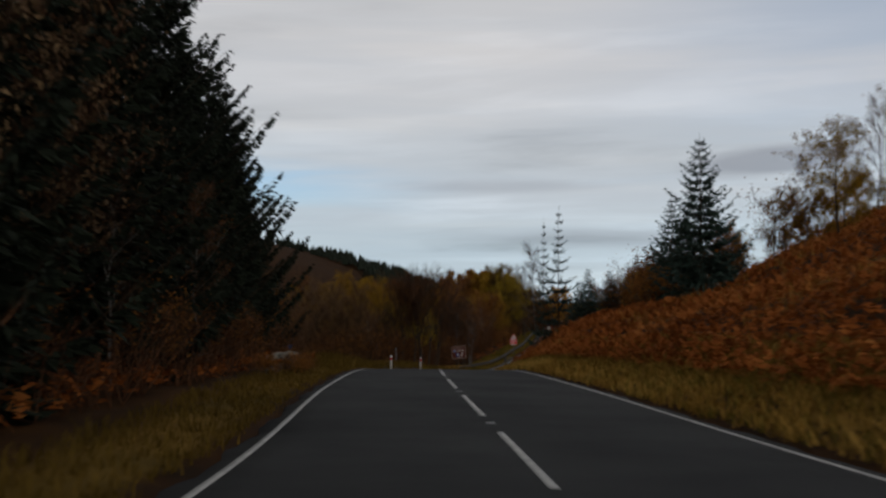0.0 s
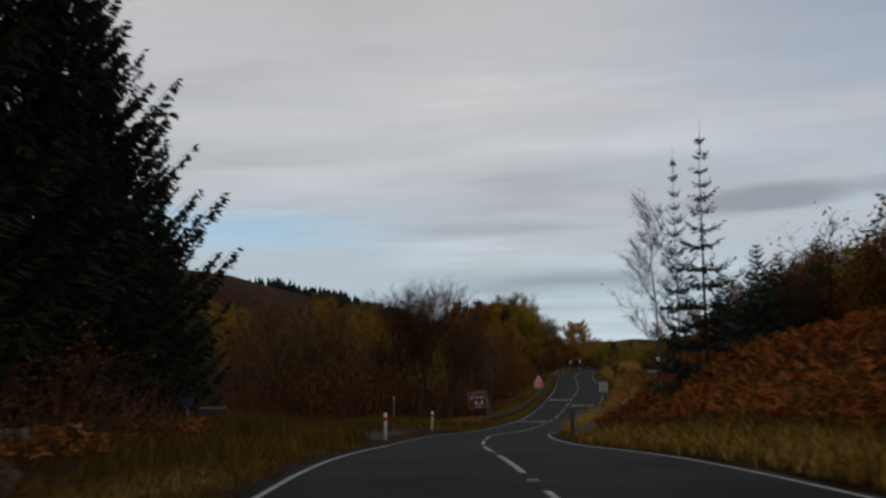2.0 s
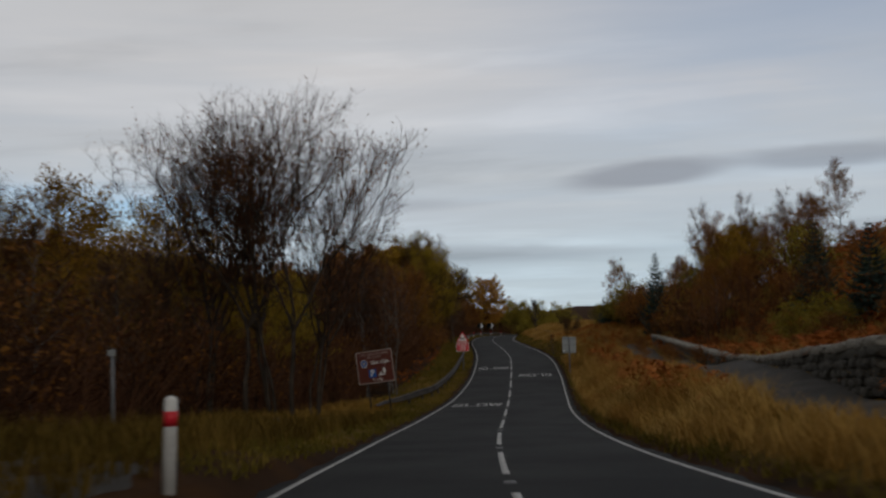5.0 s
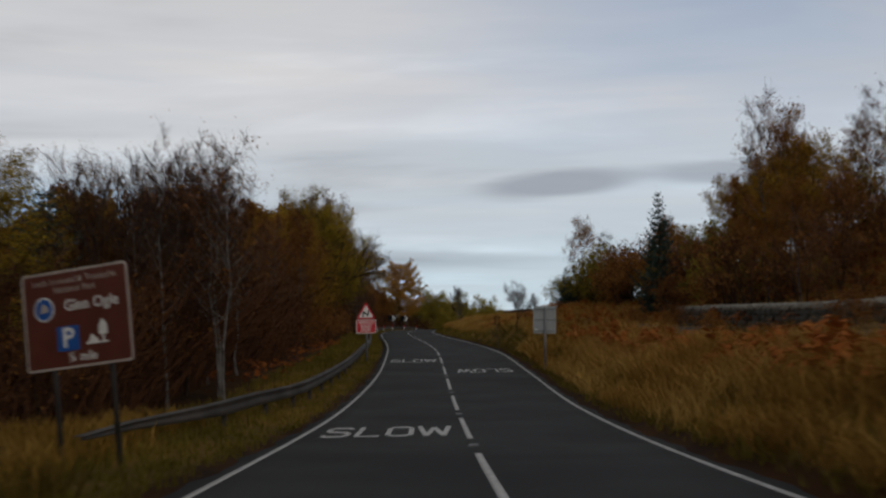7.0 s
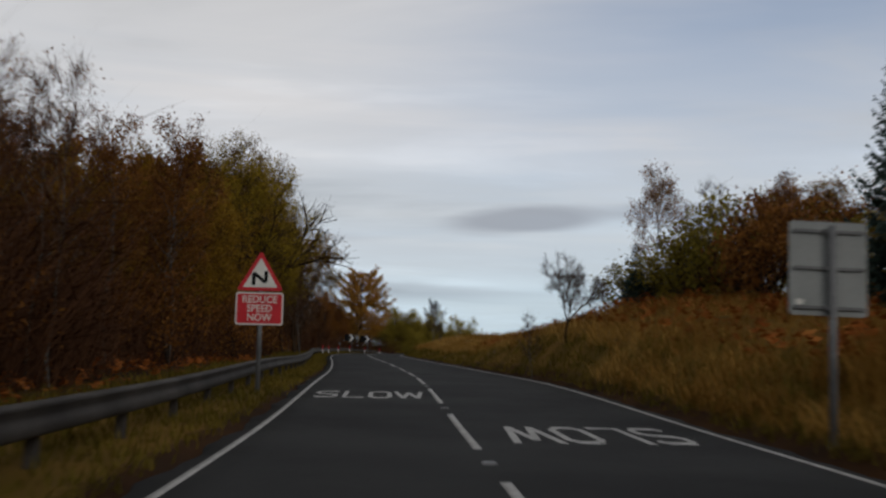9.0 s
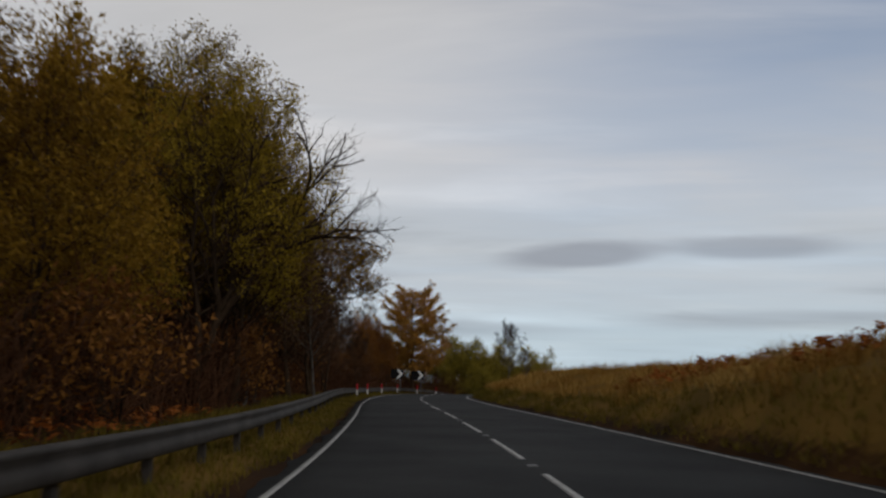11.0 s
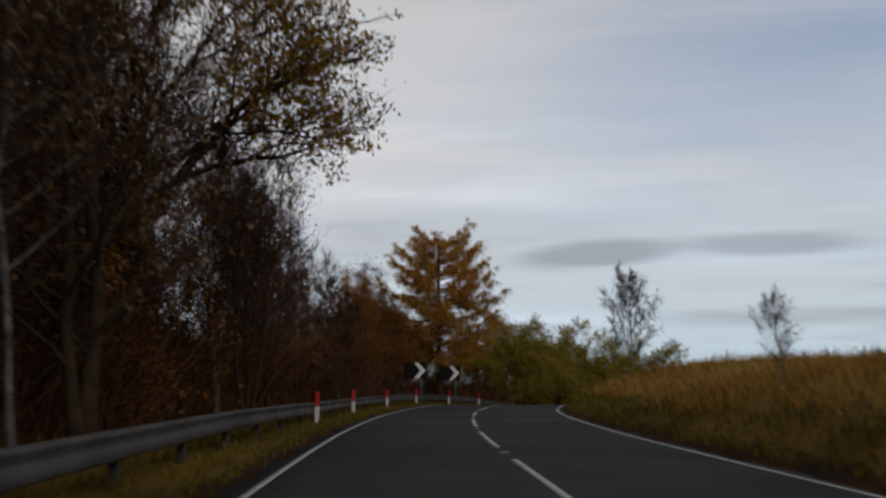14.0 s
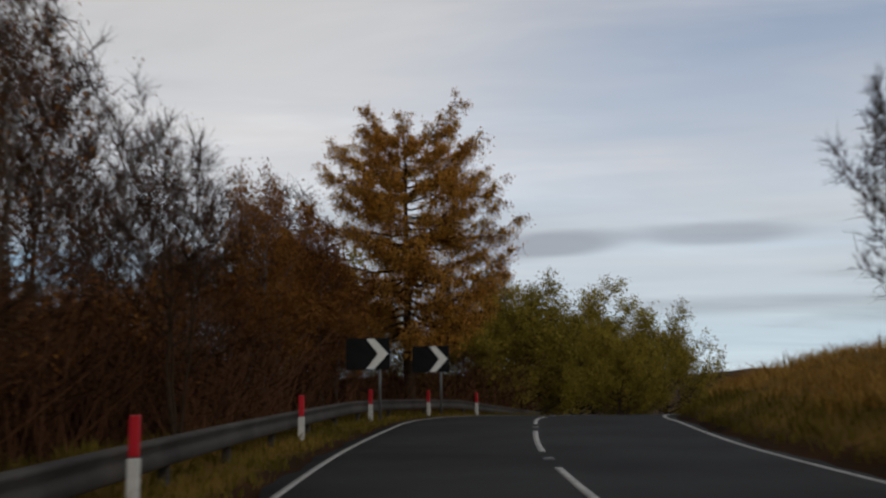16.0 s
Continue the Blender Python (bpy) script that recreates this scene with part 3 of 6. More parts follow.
class Soup:
    """Triangles gathered piece by piece."""

    def __init__(self):
        self.v, self.f, self.n = [], [], 0

    def add(self, v, f):
        v, f = np.asarray(v, float).reshape(-1, 3), np.asarray(f, int)
        self.v.append(v), self.f.append(f + self.n)
        self.n += len(v)

    def tube(self, pts, radii, sides=5):
        pts = np.asarray(pts, float)
        n = len(pts)
        t = np.gradient(pts, axis=0)
        t /= np.linalg.norm(t, axis=1)[:, None] + 1e-9
        ref = np.where(np.abs(t[:, 2:3]) > 0.9, [[1.0, 0, 0]], [[0, 0, 1.0]])
        a = np.cross(t, ref)
        a /= np.linalg.norm(a, axis=1)[:, None] + 1e-9
        b = np.cross(t, a)
        ang = np.arange(sides) * 2 * np.pi / sides
        v = pts[:, None] + np.asarray(radii, float)[:, None, None] * (np.cos(ang)[None, :, None] * a[:, None] + np.sin(ang)[None, :, None] * b[:, None])
        k = np.arange((n - 1) * sides)
        r, c = k // sides, k % sides
        p, q = r * sides + c, r * sides + (c + 1) % sides
        self.add(v, np.concatenate([np.stack([p, q, q + sides], 1), np.stack([p, q + sides, p + sides], 1)]))

    def spikes(self, base, tip, width):
        """Thin three-sided twigs from base to tip."""
        base, tip = np.asarray(base, float), np.asarray(tip, float)
        t = tip - base
        t /= np.linalg.norm(t, axis=1)[:, None] + 1e-9
        a = np.cross(t, [0.31, 0.52, 0.79])
        a /= np.linalg.norm(a, axis=1)[:, None] + 1e-9
        b = np.cross(t, a)
        w = np.broadcast_to(np.asarray(width, float), (len(base),))[:, None]
        v = np.stack([base + a * w, base - a * w * 0.5 + b * w * 0.87, base - a * w * 0.5 - b * w * 0.87, tip], 1)
        k = np.arange(len(base))[:, None] * 4
        f = np.stack([k + [0, 1, 3], k + [1, 2, 3], k + [2, 0, 3]], 1).reshape(-1, 3)
        self.add(v, f)

    def slivers(self, base, tip, width):
        """The finest twigs: one slim blade each."""
        base, tip = np.asarray(base, float), np.asarray(tip, float)
        a = np.cross(tip - base, [0.31, 0.52, 0.79])
        a /= np.linalg.norm(a, axis=1)[:, None] + 1e-9
        self.add(np.stack([base + a * width, base - a * width, tip], 1), np.arange(len(base) * 3).reshape(-1, 3))

    def leaves(self, at, size, rng, stretch=1.5, up=0.0):
        """Leaves: folded along a crease, the smallest as single blades."""
        n = len(at)
        d = rng.normal(size=(n, 3))
        d[:, 2] += up
        d /= np.linalg.norm(d, axis=1)[:, None]
        e = np.cross(d, rng.normal(size=(n, 3)))
        e /= np.linalg.norm(e, axis=1)[:, None] + 1e-9
        g = np.cross(d, e)
        s = (size * rng.uniform(0.6, 1.3, n))[:, None]
        if size < 0.13:
            self.add(np.stack([at - d * s * stretch * 0.5, at + e * s * 0.5 + d * s * 0.2, at + d * s * stretch * 0.45 - e * s * 0.3], 1), np.arange(n * 3).reshape(-1, 3))
            return
        v = np.stack([at - d * s * stretch * 0.5, at + e * s * 0.5 + g * s * 0.15, at + d * s * stretch * 0.5, at - e * s * 0.5 + g * s * 0.15], 1)
        k = np.arange(n)[:, None] * 4
        self.add(v, np.stack([k + [0, 1, 2], k + [0, 2, 3]], 1).reshape(-1, 3))

    def mesh(self, name, material, smooth=False):
        return mesh_np(name, np.concatenate(self.v), np.concatenate(self.f), material, smooth)


def broadleaf(seed, h, spread, bare_to=0.25, n1=20, n2=6, n3=7, leaf=0, leaf_size=0.12, trunk_r=0.11, up=0.55, lean=0.0, twig=0.5, stems=1, droop=0.0):
    """Wood, fine twigs and leaves of a deciduous tree, as three soups."""
    r = np.random.default_rng(seed)
    wood, twigs, leaves = Soup(), Soup(), Soup()
    tips = []
    for st in range(stems):
        sa = r.uniform(0, 6.28)
        hh = h * (1 if st == 0 else r.uniform(0.7, 0.95))
        z = np.linspace(0, 1, 9)
        out = 0.0 if stems == 1 else r.uniform(0.06, 0.16) * hh
        wob = np.cumsum(r.normal(0, 0.012 * hh, (9, 2)), axis=0)
        wob[0] = 0
        tr = np.stack([wob[:, 0] + math.cos(sa) * out * z**1.3 + lean * hh * z**1.5, wob[:, 1] + math.sin(sa) * out * z**1.3, z * hh - 0.15], 1)
        rad = trunk_r * (1 - z * 0.93) * (1 + 0.5 * np.exp(-z * 18)) * (1 if st == 0 else 0.8)
        wood.tube(tr, rad, 7)
        m1 = n1 if stems == 1 else max(6, n1 * 2 // (stems + 1))
        for k in range(m1):
            t = bare_to + (0.97 - bare_to) * ((k + r.uniform(0, 1)) / m1)
            p0 = np.array([np.interp(t, z, tr[:, c]) for c in range(3)])
            az = k * 2.4 + r.uniform(-0.5, 0.5)
            full = (t - bare_to) / (1 - bare_to)
            L = spread * (0.35 + 0.9 * math.sin(min(1, full * 1.15 + 0.22) * math.pi * 0.9)) * r.uniform(0.65, 1.1)
            rise = up + 0.5 * full + r.uniform(-0.15, 0.15)
            d = np.array([math.cos(az), math.sin(az), rise])
            d /= np.linalg.norm(d)
            u = np.linspace(0, 1, 6)[:, None]
            bend = np.array([0, 0, 0.28 * L * (0.5 - droop * 2)])
            limb = p0 + d * L * u + bend * u**2 + np.cumsum(r.normal(0, 0.022 * L, (6, 3)), axis=0) * (u > 0)
            rr = trunk_r * 0.42 * (1 - t * 0.65)
            wood.tube(limb, rr * (1 - 0.85 * u[:, 0]), 4)
            for j in range(n2):
                w = 0.25 + 0.75 * (j + r.uniform(0, 1)) / n2
                q0 = np.array([np.interp(w, u[:, 0], limb[:, c]) for c in range(3)])
                dd = d + r.normal(0, 0.55, 3)
                dd[2] += 0.25 - droop * 1.6
                dd /= np.linalg.norm(dd)
                l2 = L * 0.42 * (1.2 - 0.6 * w) * r.uniform(0.7, 1.2)
                mid = q0 + dd * l2 * 0.5 + r.normal(0, 0.05 * l2, 3)
                end = q0 + dd * l2 + np.array([0, 0, (0.12 - droop) * l2])
                wood.tube([q0, mid, end], [rr * 0.38, rr * 0.26, rr * 0.08], 3)
                x = r.uniform(0.15, 1.0, n3)[:, None]
                b = np.where(x < 0.5, q0 + (mid - q0) * x * 2, mid + (end - mid) * (x * 2 - 1))
                td = dd * 0.7 + r.normal(0, 0.6, (n3, 3)) + [0, 0, 0.2 - droop * 2.5]
                td /= np.linalg.norm(td, axis=1)[:, None]
                e = b + td * (twig * r.uniform(0.5, 1.2, n3))[:, None]
                twigs.slivers(b, e, 0.014)
                e2 = b + (e - b) * 0.45
                td2 = td + r.normal(0, 0.6, (n3, 3))
                twigs.slivers(e2, e2 + td2 * twig * 0.45, 0.009)
                tips.append(e), tips.append(e2 + td2 * twig * 0.4)
    tips = np.concatenate(tips)
    if leaf:
        at = tips[r.integers(0, len(tips), leaf)] + r.normal(0, 0.10 + leaf_size * 0.6, (leaf, 3))
        leaves.leaves(at, leaf_size, r)
    return wood, twigs, leaves


def conifer(seed, h, r0, gap=0.5, per=6, droop=0.1, rise=0.15, bare=0.03, dense=12.0, trunk_r=0.16, ragged=0.12, shape=0.9, hang=0.25, spray=0.2, core=0.0, side_len=0.30, slim=1.0):
    """Trunk and needle boughs of a spruce: separate whorls of boughs, each a feathered arm with side shoots lying along it."""
    r = np.random.default_rng(seed)
    wood, green = Soup(), Soup()
    z = np.linspace(0, 1, 8)
    wood.tube(np.stack([np.cumsum(r.normal(0, 0.01, 8)), np.cumsum(r.normal(0, 0.01, 8)), z * h - 0.2], 1), trunk_r * (1 - 0.95 * z), 6)
    zz = bare * h
    while zz < h - 0.15:
        t = zz / h
        L0 = r0 * (1 - t) ** shape + 0.08
        n = per + (1 if t < 0.5 else 0)
        a0 = r.uniform(0, 6.28)
        for k in range(n):
            az = a0 + k * 6.283 / n + r.uniform(-0.2, 0.2)
            L = L0 * r.uniform(1 - ragged * 2, 1 + ragged)
            d = np.array([math.cos(az), math.sin(az), 0.0])
            side = np.array([-d[1], d[0], 0.0])
            u = np.linspace(0, 1, 7)
            zc = zz + r.uniform(-0.12, 0.12) * gap + L * ((rise + 0.35 * t) * u - droop * np.sin(u * 2.4) + (droop * 1.1 + 0.12) * u**3)
            br = np.stack([d[0] * L * u, d[1] * L * u, zc], 1)
            wood.tube(br[[0, 2, 4, 6]], 0.018 * (1.15 - u[[0, 2, 4, 6]]) * (0.5 + L / 3), 3)
            cnt = max(5, int(L * dense))
            w = np.linspace(0.1, 1.0, cnt) + r.uniform(-0.04, 0.04, cnt)
            p = np.stack([np.interp(w, u, br[:, c]) for c in range(3)], 1)
            sgn = np.where(np.arange(cnt) % 2 == 0, -1, 1)[:, None]
            ln = (side_len * L * np.clip(1.0 - w, 0, 1) ** 0.8 + spray) * r.uniform(0.7, 1.15, cnt)
            dirn = d * r.uniform(0.6, 1.1, cnt)[:, None] + side * sgn * r.uniform(0.35, 0.8, cnt)[:, None] + np.array([0, 0, -1.0]) * r.uniform(0.0, hang * 2, cnt)[:, None]
            dirn /= np.linalg.norm(dirn, axis=1)[:, None]
            tip = p + dirn * ln[:, None]
            # a shoot is four slim tapering blades set round its axis
            for q in range(4):
                off = r.normal(0, 0.30, (cnt, 3))
                b0 = p + (tip - p) * r.uniform(0.0, 0.45, cnt)[:, None]
                e0 = b0 + (dirn + off * 0.8) * (ln * r.uniform(0.5, 0.75, cnt))[:, None]
                e = np.cross(e0 - b0, r.normal(size=(cnt, 3)))
                e /= np.linalg.norm(e, axis=1)[:, None] + 1e-9
                mid = b0 + (e0 - b0) * 0.35
                wd = (0.062 * ln + 0.016)[:, None] * slim
                green.add(np.stack([b0, mid - e * wd, e0, mid + e * wd], 1), (np.arange(cnt)[:, None, None] * 4 + np.array([[0, 1, 2], [0, 2, 3]])).reshape(-1, 3))
        if core:
            m = int(core * 2.2 * L0 * L0) + 2
            rr = L0 * 0.6 * np.sqrt(r.uniform(0, 1, m))
            aa = r.uniform(0, 6.283, m)
            c = np.stack([rr * np.cos(aa), rr * np.sin(aa), zz + r.uniform(-0.5, 0.5, m) * gap - rr * 0.1], 1)
            q = min(0.34, 0.2 * L0)
            d1 = np.stack([np.cos(aa), np.sin(aa), r.uniform(-0.7, 0.1, m)], 1) * q + r.normal(0, q * 0.35, (m, 3))
            d2 = r.normal(0, q * 0.22, (m, 3))
            green.add(np.stack([c - d1 * 0.4 + d2, c - d1 * 0.4 - d2, c + d1], 1), np.arange(m * 3).reshape(-1, 3))
        zz += gap * r.uniform(0.8, 1.2) * (0.7 + 0.5 * (1 - t))
    wood.spikes([[0, 0, h * 0.9]], [[0, 0, h + 0.5]], 0.025)
    return wood, green


def forked(seed, h, first=0.3, levels=6, lean=(0.0, 0.0), spread=0.55, trunk_r=0.2, stems=1, twigs_per=7, twig=0.5, leaf=0, leaf_size=0.09, leaf_side=None, rise=0.22, fine=0.009):
    """A deciduous tree whose limbs fork again and again into fine twigs, as three soups. leaf_side: the horizontal way on which leaves are left."""
    r = np.random.default_rng(seed)
    wood, twigs, leaves = Soup(), Soup(), Soup()
    tips = []

    def limb(p, d, length, rad, level):
        n = 5
        u = np.linspace(0, 1, n)[:, None]
        side = np.cross(d, r.normal(size=3))
        side /= np.linalg.norm(side) + 1e-9
        pts = p + d * length * u + side * (np.sin(u * 3.1) * r.uniform(-0.10, 0.10) * length) + np.cumsum(r.normal(0, 0.018 * length, (n, 3)), axis=0) * (u > 0)
        wood.tube(pts, rad * (1 - 0.36 * u[:, 0]), 7 if level < 2 else 4 if level < 4 else 3)
        if level >= 2:
            m = twigs_per * (1 if level < levels else 2)
            w = r.uniform(0.2, 1.0, m)
            b = np.stack([np.interp(w, u[:, 0], pts[:, c]) for c in range(3)], 1)
            td = d * 0.7 + r.normal(0, 0.55, (m, 3)) + [0, 0, 0.12]
            td /= np.linalg.norm(td, axis=1)[:, None]
            e = b + td * (twig * r.uniform(0.5, 1.3, m))[:, None]
            twigs.slivers(b, e, fine)
            for k in range(2):
                b2 = b + (e - b) * r.uniform(0.3, 0.8, m)[:, None]
                e2 = b2 + (td + r.normal(0, 0.6, (m, 3))) * (twig * 0.45)
                twigs.slivers(b2, e2, fine * 0.8)
                tips.append(e2)
        if level >= levels or rad < 0.004:
            return
        end = pts[-1]
        d2 = pts[-1] - pts[-2]
        d2 /= np.linalg.norm(d2)
        count = 3 if level < 2 or r.uniform() < 0.35 else 2
        a0 = r.uniform(0, 6.28)
        p1 = np.cross(d2, [0.3, 0.2, 0.93])
        p1 /= np.linalg.norm(p1)
        p2 = np.cross(d2, p1)
        for k in range(count):
            a = a0 + k * 6.283 / count + r.uniform(-0.4, 0.4)
            q = d2 + (p1 * math.cos(a) + p2 * math.sin(a)) * spread * r.uniform(0.6, 1.25) + np.array([lean[0] * 0.35, lean[1] * 0.35, rise * 0.5])
            q /= np.linalg.norm(q)
            limb(end, q, length * r.uniform(0.62, 0.86), rad * r.uniform(0.55, 0.68), level + 1)
        if level >= 1:
            for k in range(2):
                w = r.uniform(0.3, 0.8)
                b = np.array([np.interp(w, u[:, 0], pts[:, c]) for c in range(3)])
                q = d2 + r.normal(0, 0.7, 3) + np.array([0, 0, rise * 0.4])
                q /= np.linalg.norm(q)
                limb(b, q, length * r.uniform(0.4, 0.6), rad * 0.4, max(level + 2, levels - 1))

    for st in range(stems):
        a = r.uniform(0, 6.28)
        d = np.array([lean[0] + (0.16 * math.cos(a) if stems > 1 else 0), lean[1] + (0.16 * math.sin(a) if stems > 1 else 0), 1.0])
        d /= np.linalg.norm(d)
        off = 0.25 * (stems > 1)
        limb(np.array([math.cos(a) * off, math.sin(a) * off, -0.2]), d, h * first * r.uniform(0.9, 1.1), trunk_r * (1 if st == 0 else 0.8), 0)
    tips = np.concatenate(tips)
    if leaf:
        if leaf_side is not None:
            c = tips.mean(0)
            keep_p = (tips - c) @ np.array([*leaf_side, 0.5])
            tips = tips[keep_p > np.quantile(keep_p, 0.45)]
        at = tips[r.integers(0, len(tips), leaf)] + r.normal(0, 0.07, (leaf, 3))
        leaves.leaves(at, leaf_size, r)
    return wood, twigs, leaves


def larch_soups(seed, h, reach, leaf):
    """An old larch: a dark trunk, long level limbs that rise at their ends, and strands of needles hanging from them."""
    r = np.random.default_rng(seed)
    wood, twigs, needles = Soup(), Soup(), Soup()
    z = np.linspace(0, 1, 10)
    wob = np.cumsum(r.normal(0, 0.045, (10, 2)), axis=0)
    tr = np.stack([wob[:, 0], wob[:, 1], z * h - 0.2], 1)
    wood.tube(tr, 0.27 * (1 - 0.93 * z) + 0.01, 8)
    spots = []
    n = 74
    for k in range(n):
        t = 0.30 + 0.69 * (k + r.uniform(0, 1)) / n
        az = k * 2.399 + r.uniform(-0.5, 0.5)
        full = (t - 0.30) / 0.70
        L = reach * (0.60 + 0.55 * math.sin(min(1.0, full + 0.18) * 2.6)) * r.uniform(0.42, 1.12) * (1.0 - 0.30 * full**4)
        p0 = np.array([np.interp(t, z, tr[:, c]) for c in range(3)])
        d = np.array([math.cos(az), math.sin(az), 0.0])
        u = np.linspace(0, 1, 8)
        zc = L * ((-0.05 + 0.55 * full) * u - 0.20 * np.sin(u * 2.6) * (1 - full) + 0.22 * u**3)
        pts = p0 + d * (L * u)[:, None] + np.stack([0 * u, 0 * u, zc], 1) + np.cumsum(r.normal(0, 0.02 * L, (8, 3)), axis=0) * (u > 0)[:, None]
        wood.tube(pts, (0.085 * (1 - full * 0.55)) * (1.04 - u), 5)
        m = int(9 + L * 7)
        for j in range(m):
            w = r.uniform(0.22, 1.0)
            b = np.array([np.interp(w, u, pts[:, c]) for c in range(3)])
            sd = np.array([-d[1], d[0], 0]) * r.choice([-1, 1])
            q = d * r.uniform(0.3, 0.9) + sd * r.uniform(0.2, 0.9) + np.array([0, 0, r.uniform(-0.25, 0.35)])
            l2 = (0.45 + 0.36 * L * (1.05 - w)) * r.uniform(0.6, 1.3)
            mid, e = b + q * l2 * 0.55, b + q * l2 + np.array([0, 0, -0.10 * l2])
            wood.tube([b, mid, e], [0.018, 0.012, 0.005], 3)
            c = 7
            x = r.uniform(0.1, 1.0, c)[:, None]
            hb = np.where(x < 0.55, b + (mid - b) * x / 0.55, mid + (e - mid) * (x - 0.55) / 0.45)
            drop = r.uniform(0.15, 0.75, c) * (1.25 - 0.7 * full)
            he = hb + np.stack([r.normal(0, 0.10, c), r.normal(0, 0.10, c), -drop], 1)
            twigs.slivers(hb, he, 0.010)
            for y in (0.0, 0.3, 0.6, 0.95):
                spots.append(hb + (he - hb) * y)
            spots.append(b + (e - b) * r.uniform(0.1, 1.0, (6, 1)))
    spots = np.concatenate(spots)
    at = spots[r.integers(0, len(spots), leaf)] + r.normal(0, 0.10, (leaf, 3))
    needles.leaves(at, 0.075, r, 1.8)
    return wood, twigs, needles


def tree_thing(name, label, category, soups, mats, group=""):
    top = tagged(new(name), label, category, group)
    for pname, soup, m in zip(("trunk", "fine_branching", "crown"), soups, mats):
        if soup.n:
            ob = part(pname, soup.mesh(pname, m), top)
            if pname != "trunk":
                ob["kind"] = "stuff"
    top.location = (0, 0, -500)
    return top


def conifer_thing(name, label, seed, m, **kw):
    wood, green = conifer(seed, **kw)
    top = tagged(new(name), label, "tree", "conifers")
    part("trunk", wood.mesh("trunk", M_BARK), top)
    part("crown", green.mesh("crown", m), top)
    return top


PLACED = []


def stand(ob, x, y, turn=0.0, scale=1.0, tall=None, sink=0.05, label=""):
    """Puts a thing, or a copy of it if it stands already, on the ground."""
    z = float(ground_z(x, y)[0]) - sink
    m = Matrix.LocRotScale((x, y, z), Euler((0, 0, turn)), (scale, scale, tall or scale))
    if ob.name in PLACED:
        c = copy_thing(ob, m)
        c.matrix_basis = m
    else:
        PLACED.append(ob.name)
        ob.matrix_basis = m
        c = ob
    if label:
        c["label"] = label
    return c


def stand_top(ob, x, y, top, turn=0.0, wide=1.0, label=""):
    """Stands a tree so that its top reaches the height top."""
    own = max(c[2] for k in ob.children for c in k.bound_box)
    tall = (top - float(ground_z(x, y)[0])) / own
    return stand(ob, x, y, turn, tall * wide, tall, label=label)


def stand_sd(ob, s, d, turn=0.0, scale=1.0, tall=None, label=""):
    p = road_pt(s, d)
    return stand(ob, float(p[0]), float(p[1]), turn, scale, tall, label=label)


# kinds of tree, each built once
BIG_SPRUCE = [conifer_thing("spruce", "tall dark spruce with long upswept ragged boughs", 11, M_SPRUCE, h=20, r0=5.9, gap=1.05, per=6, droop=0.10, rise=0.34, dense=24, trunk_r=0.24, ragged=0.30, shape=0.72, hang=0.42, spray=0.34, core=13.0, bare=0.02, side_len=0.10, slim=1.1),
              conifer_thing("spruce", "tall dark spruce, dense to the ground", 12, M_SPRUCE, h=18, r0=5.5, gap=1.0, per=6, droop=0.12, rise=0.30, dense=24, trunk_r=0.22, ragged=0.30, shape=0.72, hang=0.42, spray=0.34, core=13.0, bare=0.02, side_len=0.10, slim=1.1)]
SMALL_SPRUCE = [conifer_thing("young_spruce", "young blue-green spruce standing among bracken", 21, M_SITKA, h=7.5, r0=2.9, gap=0.50, per=7, droop=0.08, rise=0.22, dense=16, trunk_r=0.09, shape=0.95, hang=0.2, spray=0.17, core=6.0, side_len=0.2, ragged=0.2),
                conifer_thing("young_spruce", "slender young spruce with open whorls", 22, M_SITKA, h=8.0, r0=1.9, gap=0.62, per=6, droop=0.05, rise=0.14, dense=15, trunk_r=0.06, shape=1.25, hang=0.2, spray=0.13, core=1.5, ragged=0.22, side_len=0.2)]
BARE_BIRCH = [tree_thing("bare_birch", "leafless birch with a pale trunk and fine twigs", "tree", broadleaf(31, 10, 2.0, 0.28, 22, 6, 8, 200, 0.08, 0.068, 0.9, twig=0.75), (M_BIRCH, M_TWIG, M_RUST), "birches"),
              tree_thing("bare_birch", "almost leafless birch with brown twigs", "tree", broadleaf(32, 11, 2.4, 0.34, 22, 6, 8, 600, 0.10, 0.074, 0.8, twig=0.75), (M_BIRCH, M_TWIG_RED, M_RUST), "birches"),
              tree_thing("bare_birch", "several-stemmed leafless birch with dark bark", "tree", broadleaf(33, 11.5, 2.6, 0.3, 26, 6, 7, 300, 0.08, 0.08, 0.8, twig=0.75, stems=3), (M_BARK, M_TWIG, M_RUST), "birches")]
RUST_TREE = [tree_thing("autumn_birch", "birch with sparse rust-brown autumn leaves", "tree", broadleaf(41, 9.5, 2.4, 0.34, 18, 5, 6, 6500, 0.095, 0.085, 0.75, twig=0.6), (M_BIRCH, M_TWIG_RED, M_RUST), "birches"),
             tree_thing("autumn_birch", "birch with thick brown autumn leaves", "tree", broadleaf(42, 8.5, 2.6, 0.30, 18, 5, 6, 7500, 0.10, 0.085, 0.7, twig=0.6), (M_BARK, M_TWIG_RED, M_RUST), "birches")]
GOLD_TREE = [tree_thing("golden_tree", "broad tree with golden-brown autumn leaves", "tree", broadleaf(51, 9, 3.2, 0.30, 20, 6, 5, 11500, 0.10, 0.11, 0.6, twig=0.6), (M_BARK, M_TWIG, M_GOLD), "golden trees"),
             tree_thing("golden_tree", "rounded tree with yellow-brown autumn leaves", "tree", broadleaf(52, 8, 3.0, 0.28, 20, 6, 5, 11500, 0.10, 0.10, 0.55, twig=0.6), (M_BARK, M_TWIG, M_GOLD), "golden trees")]
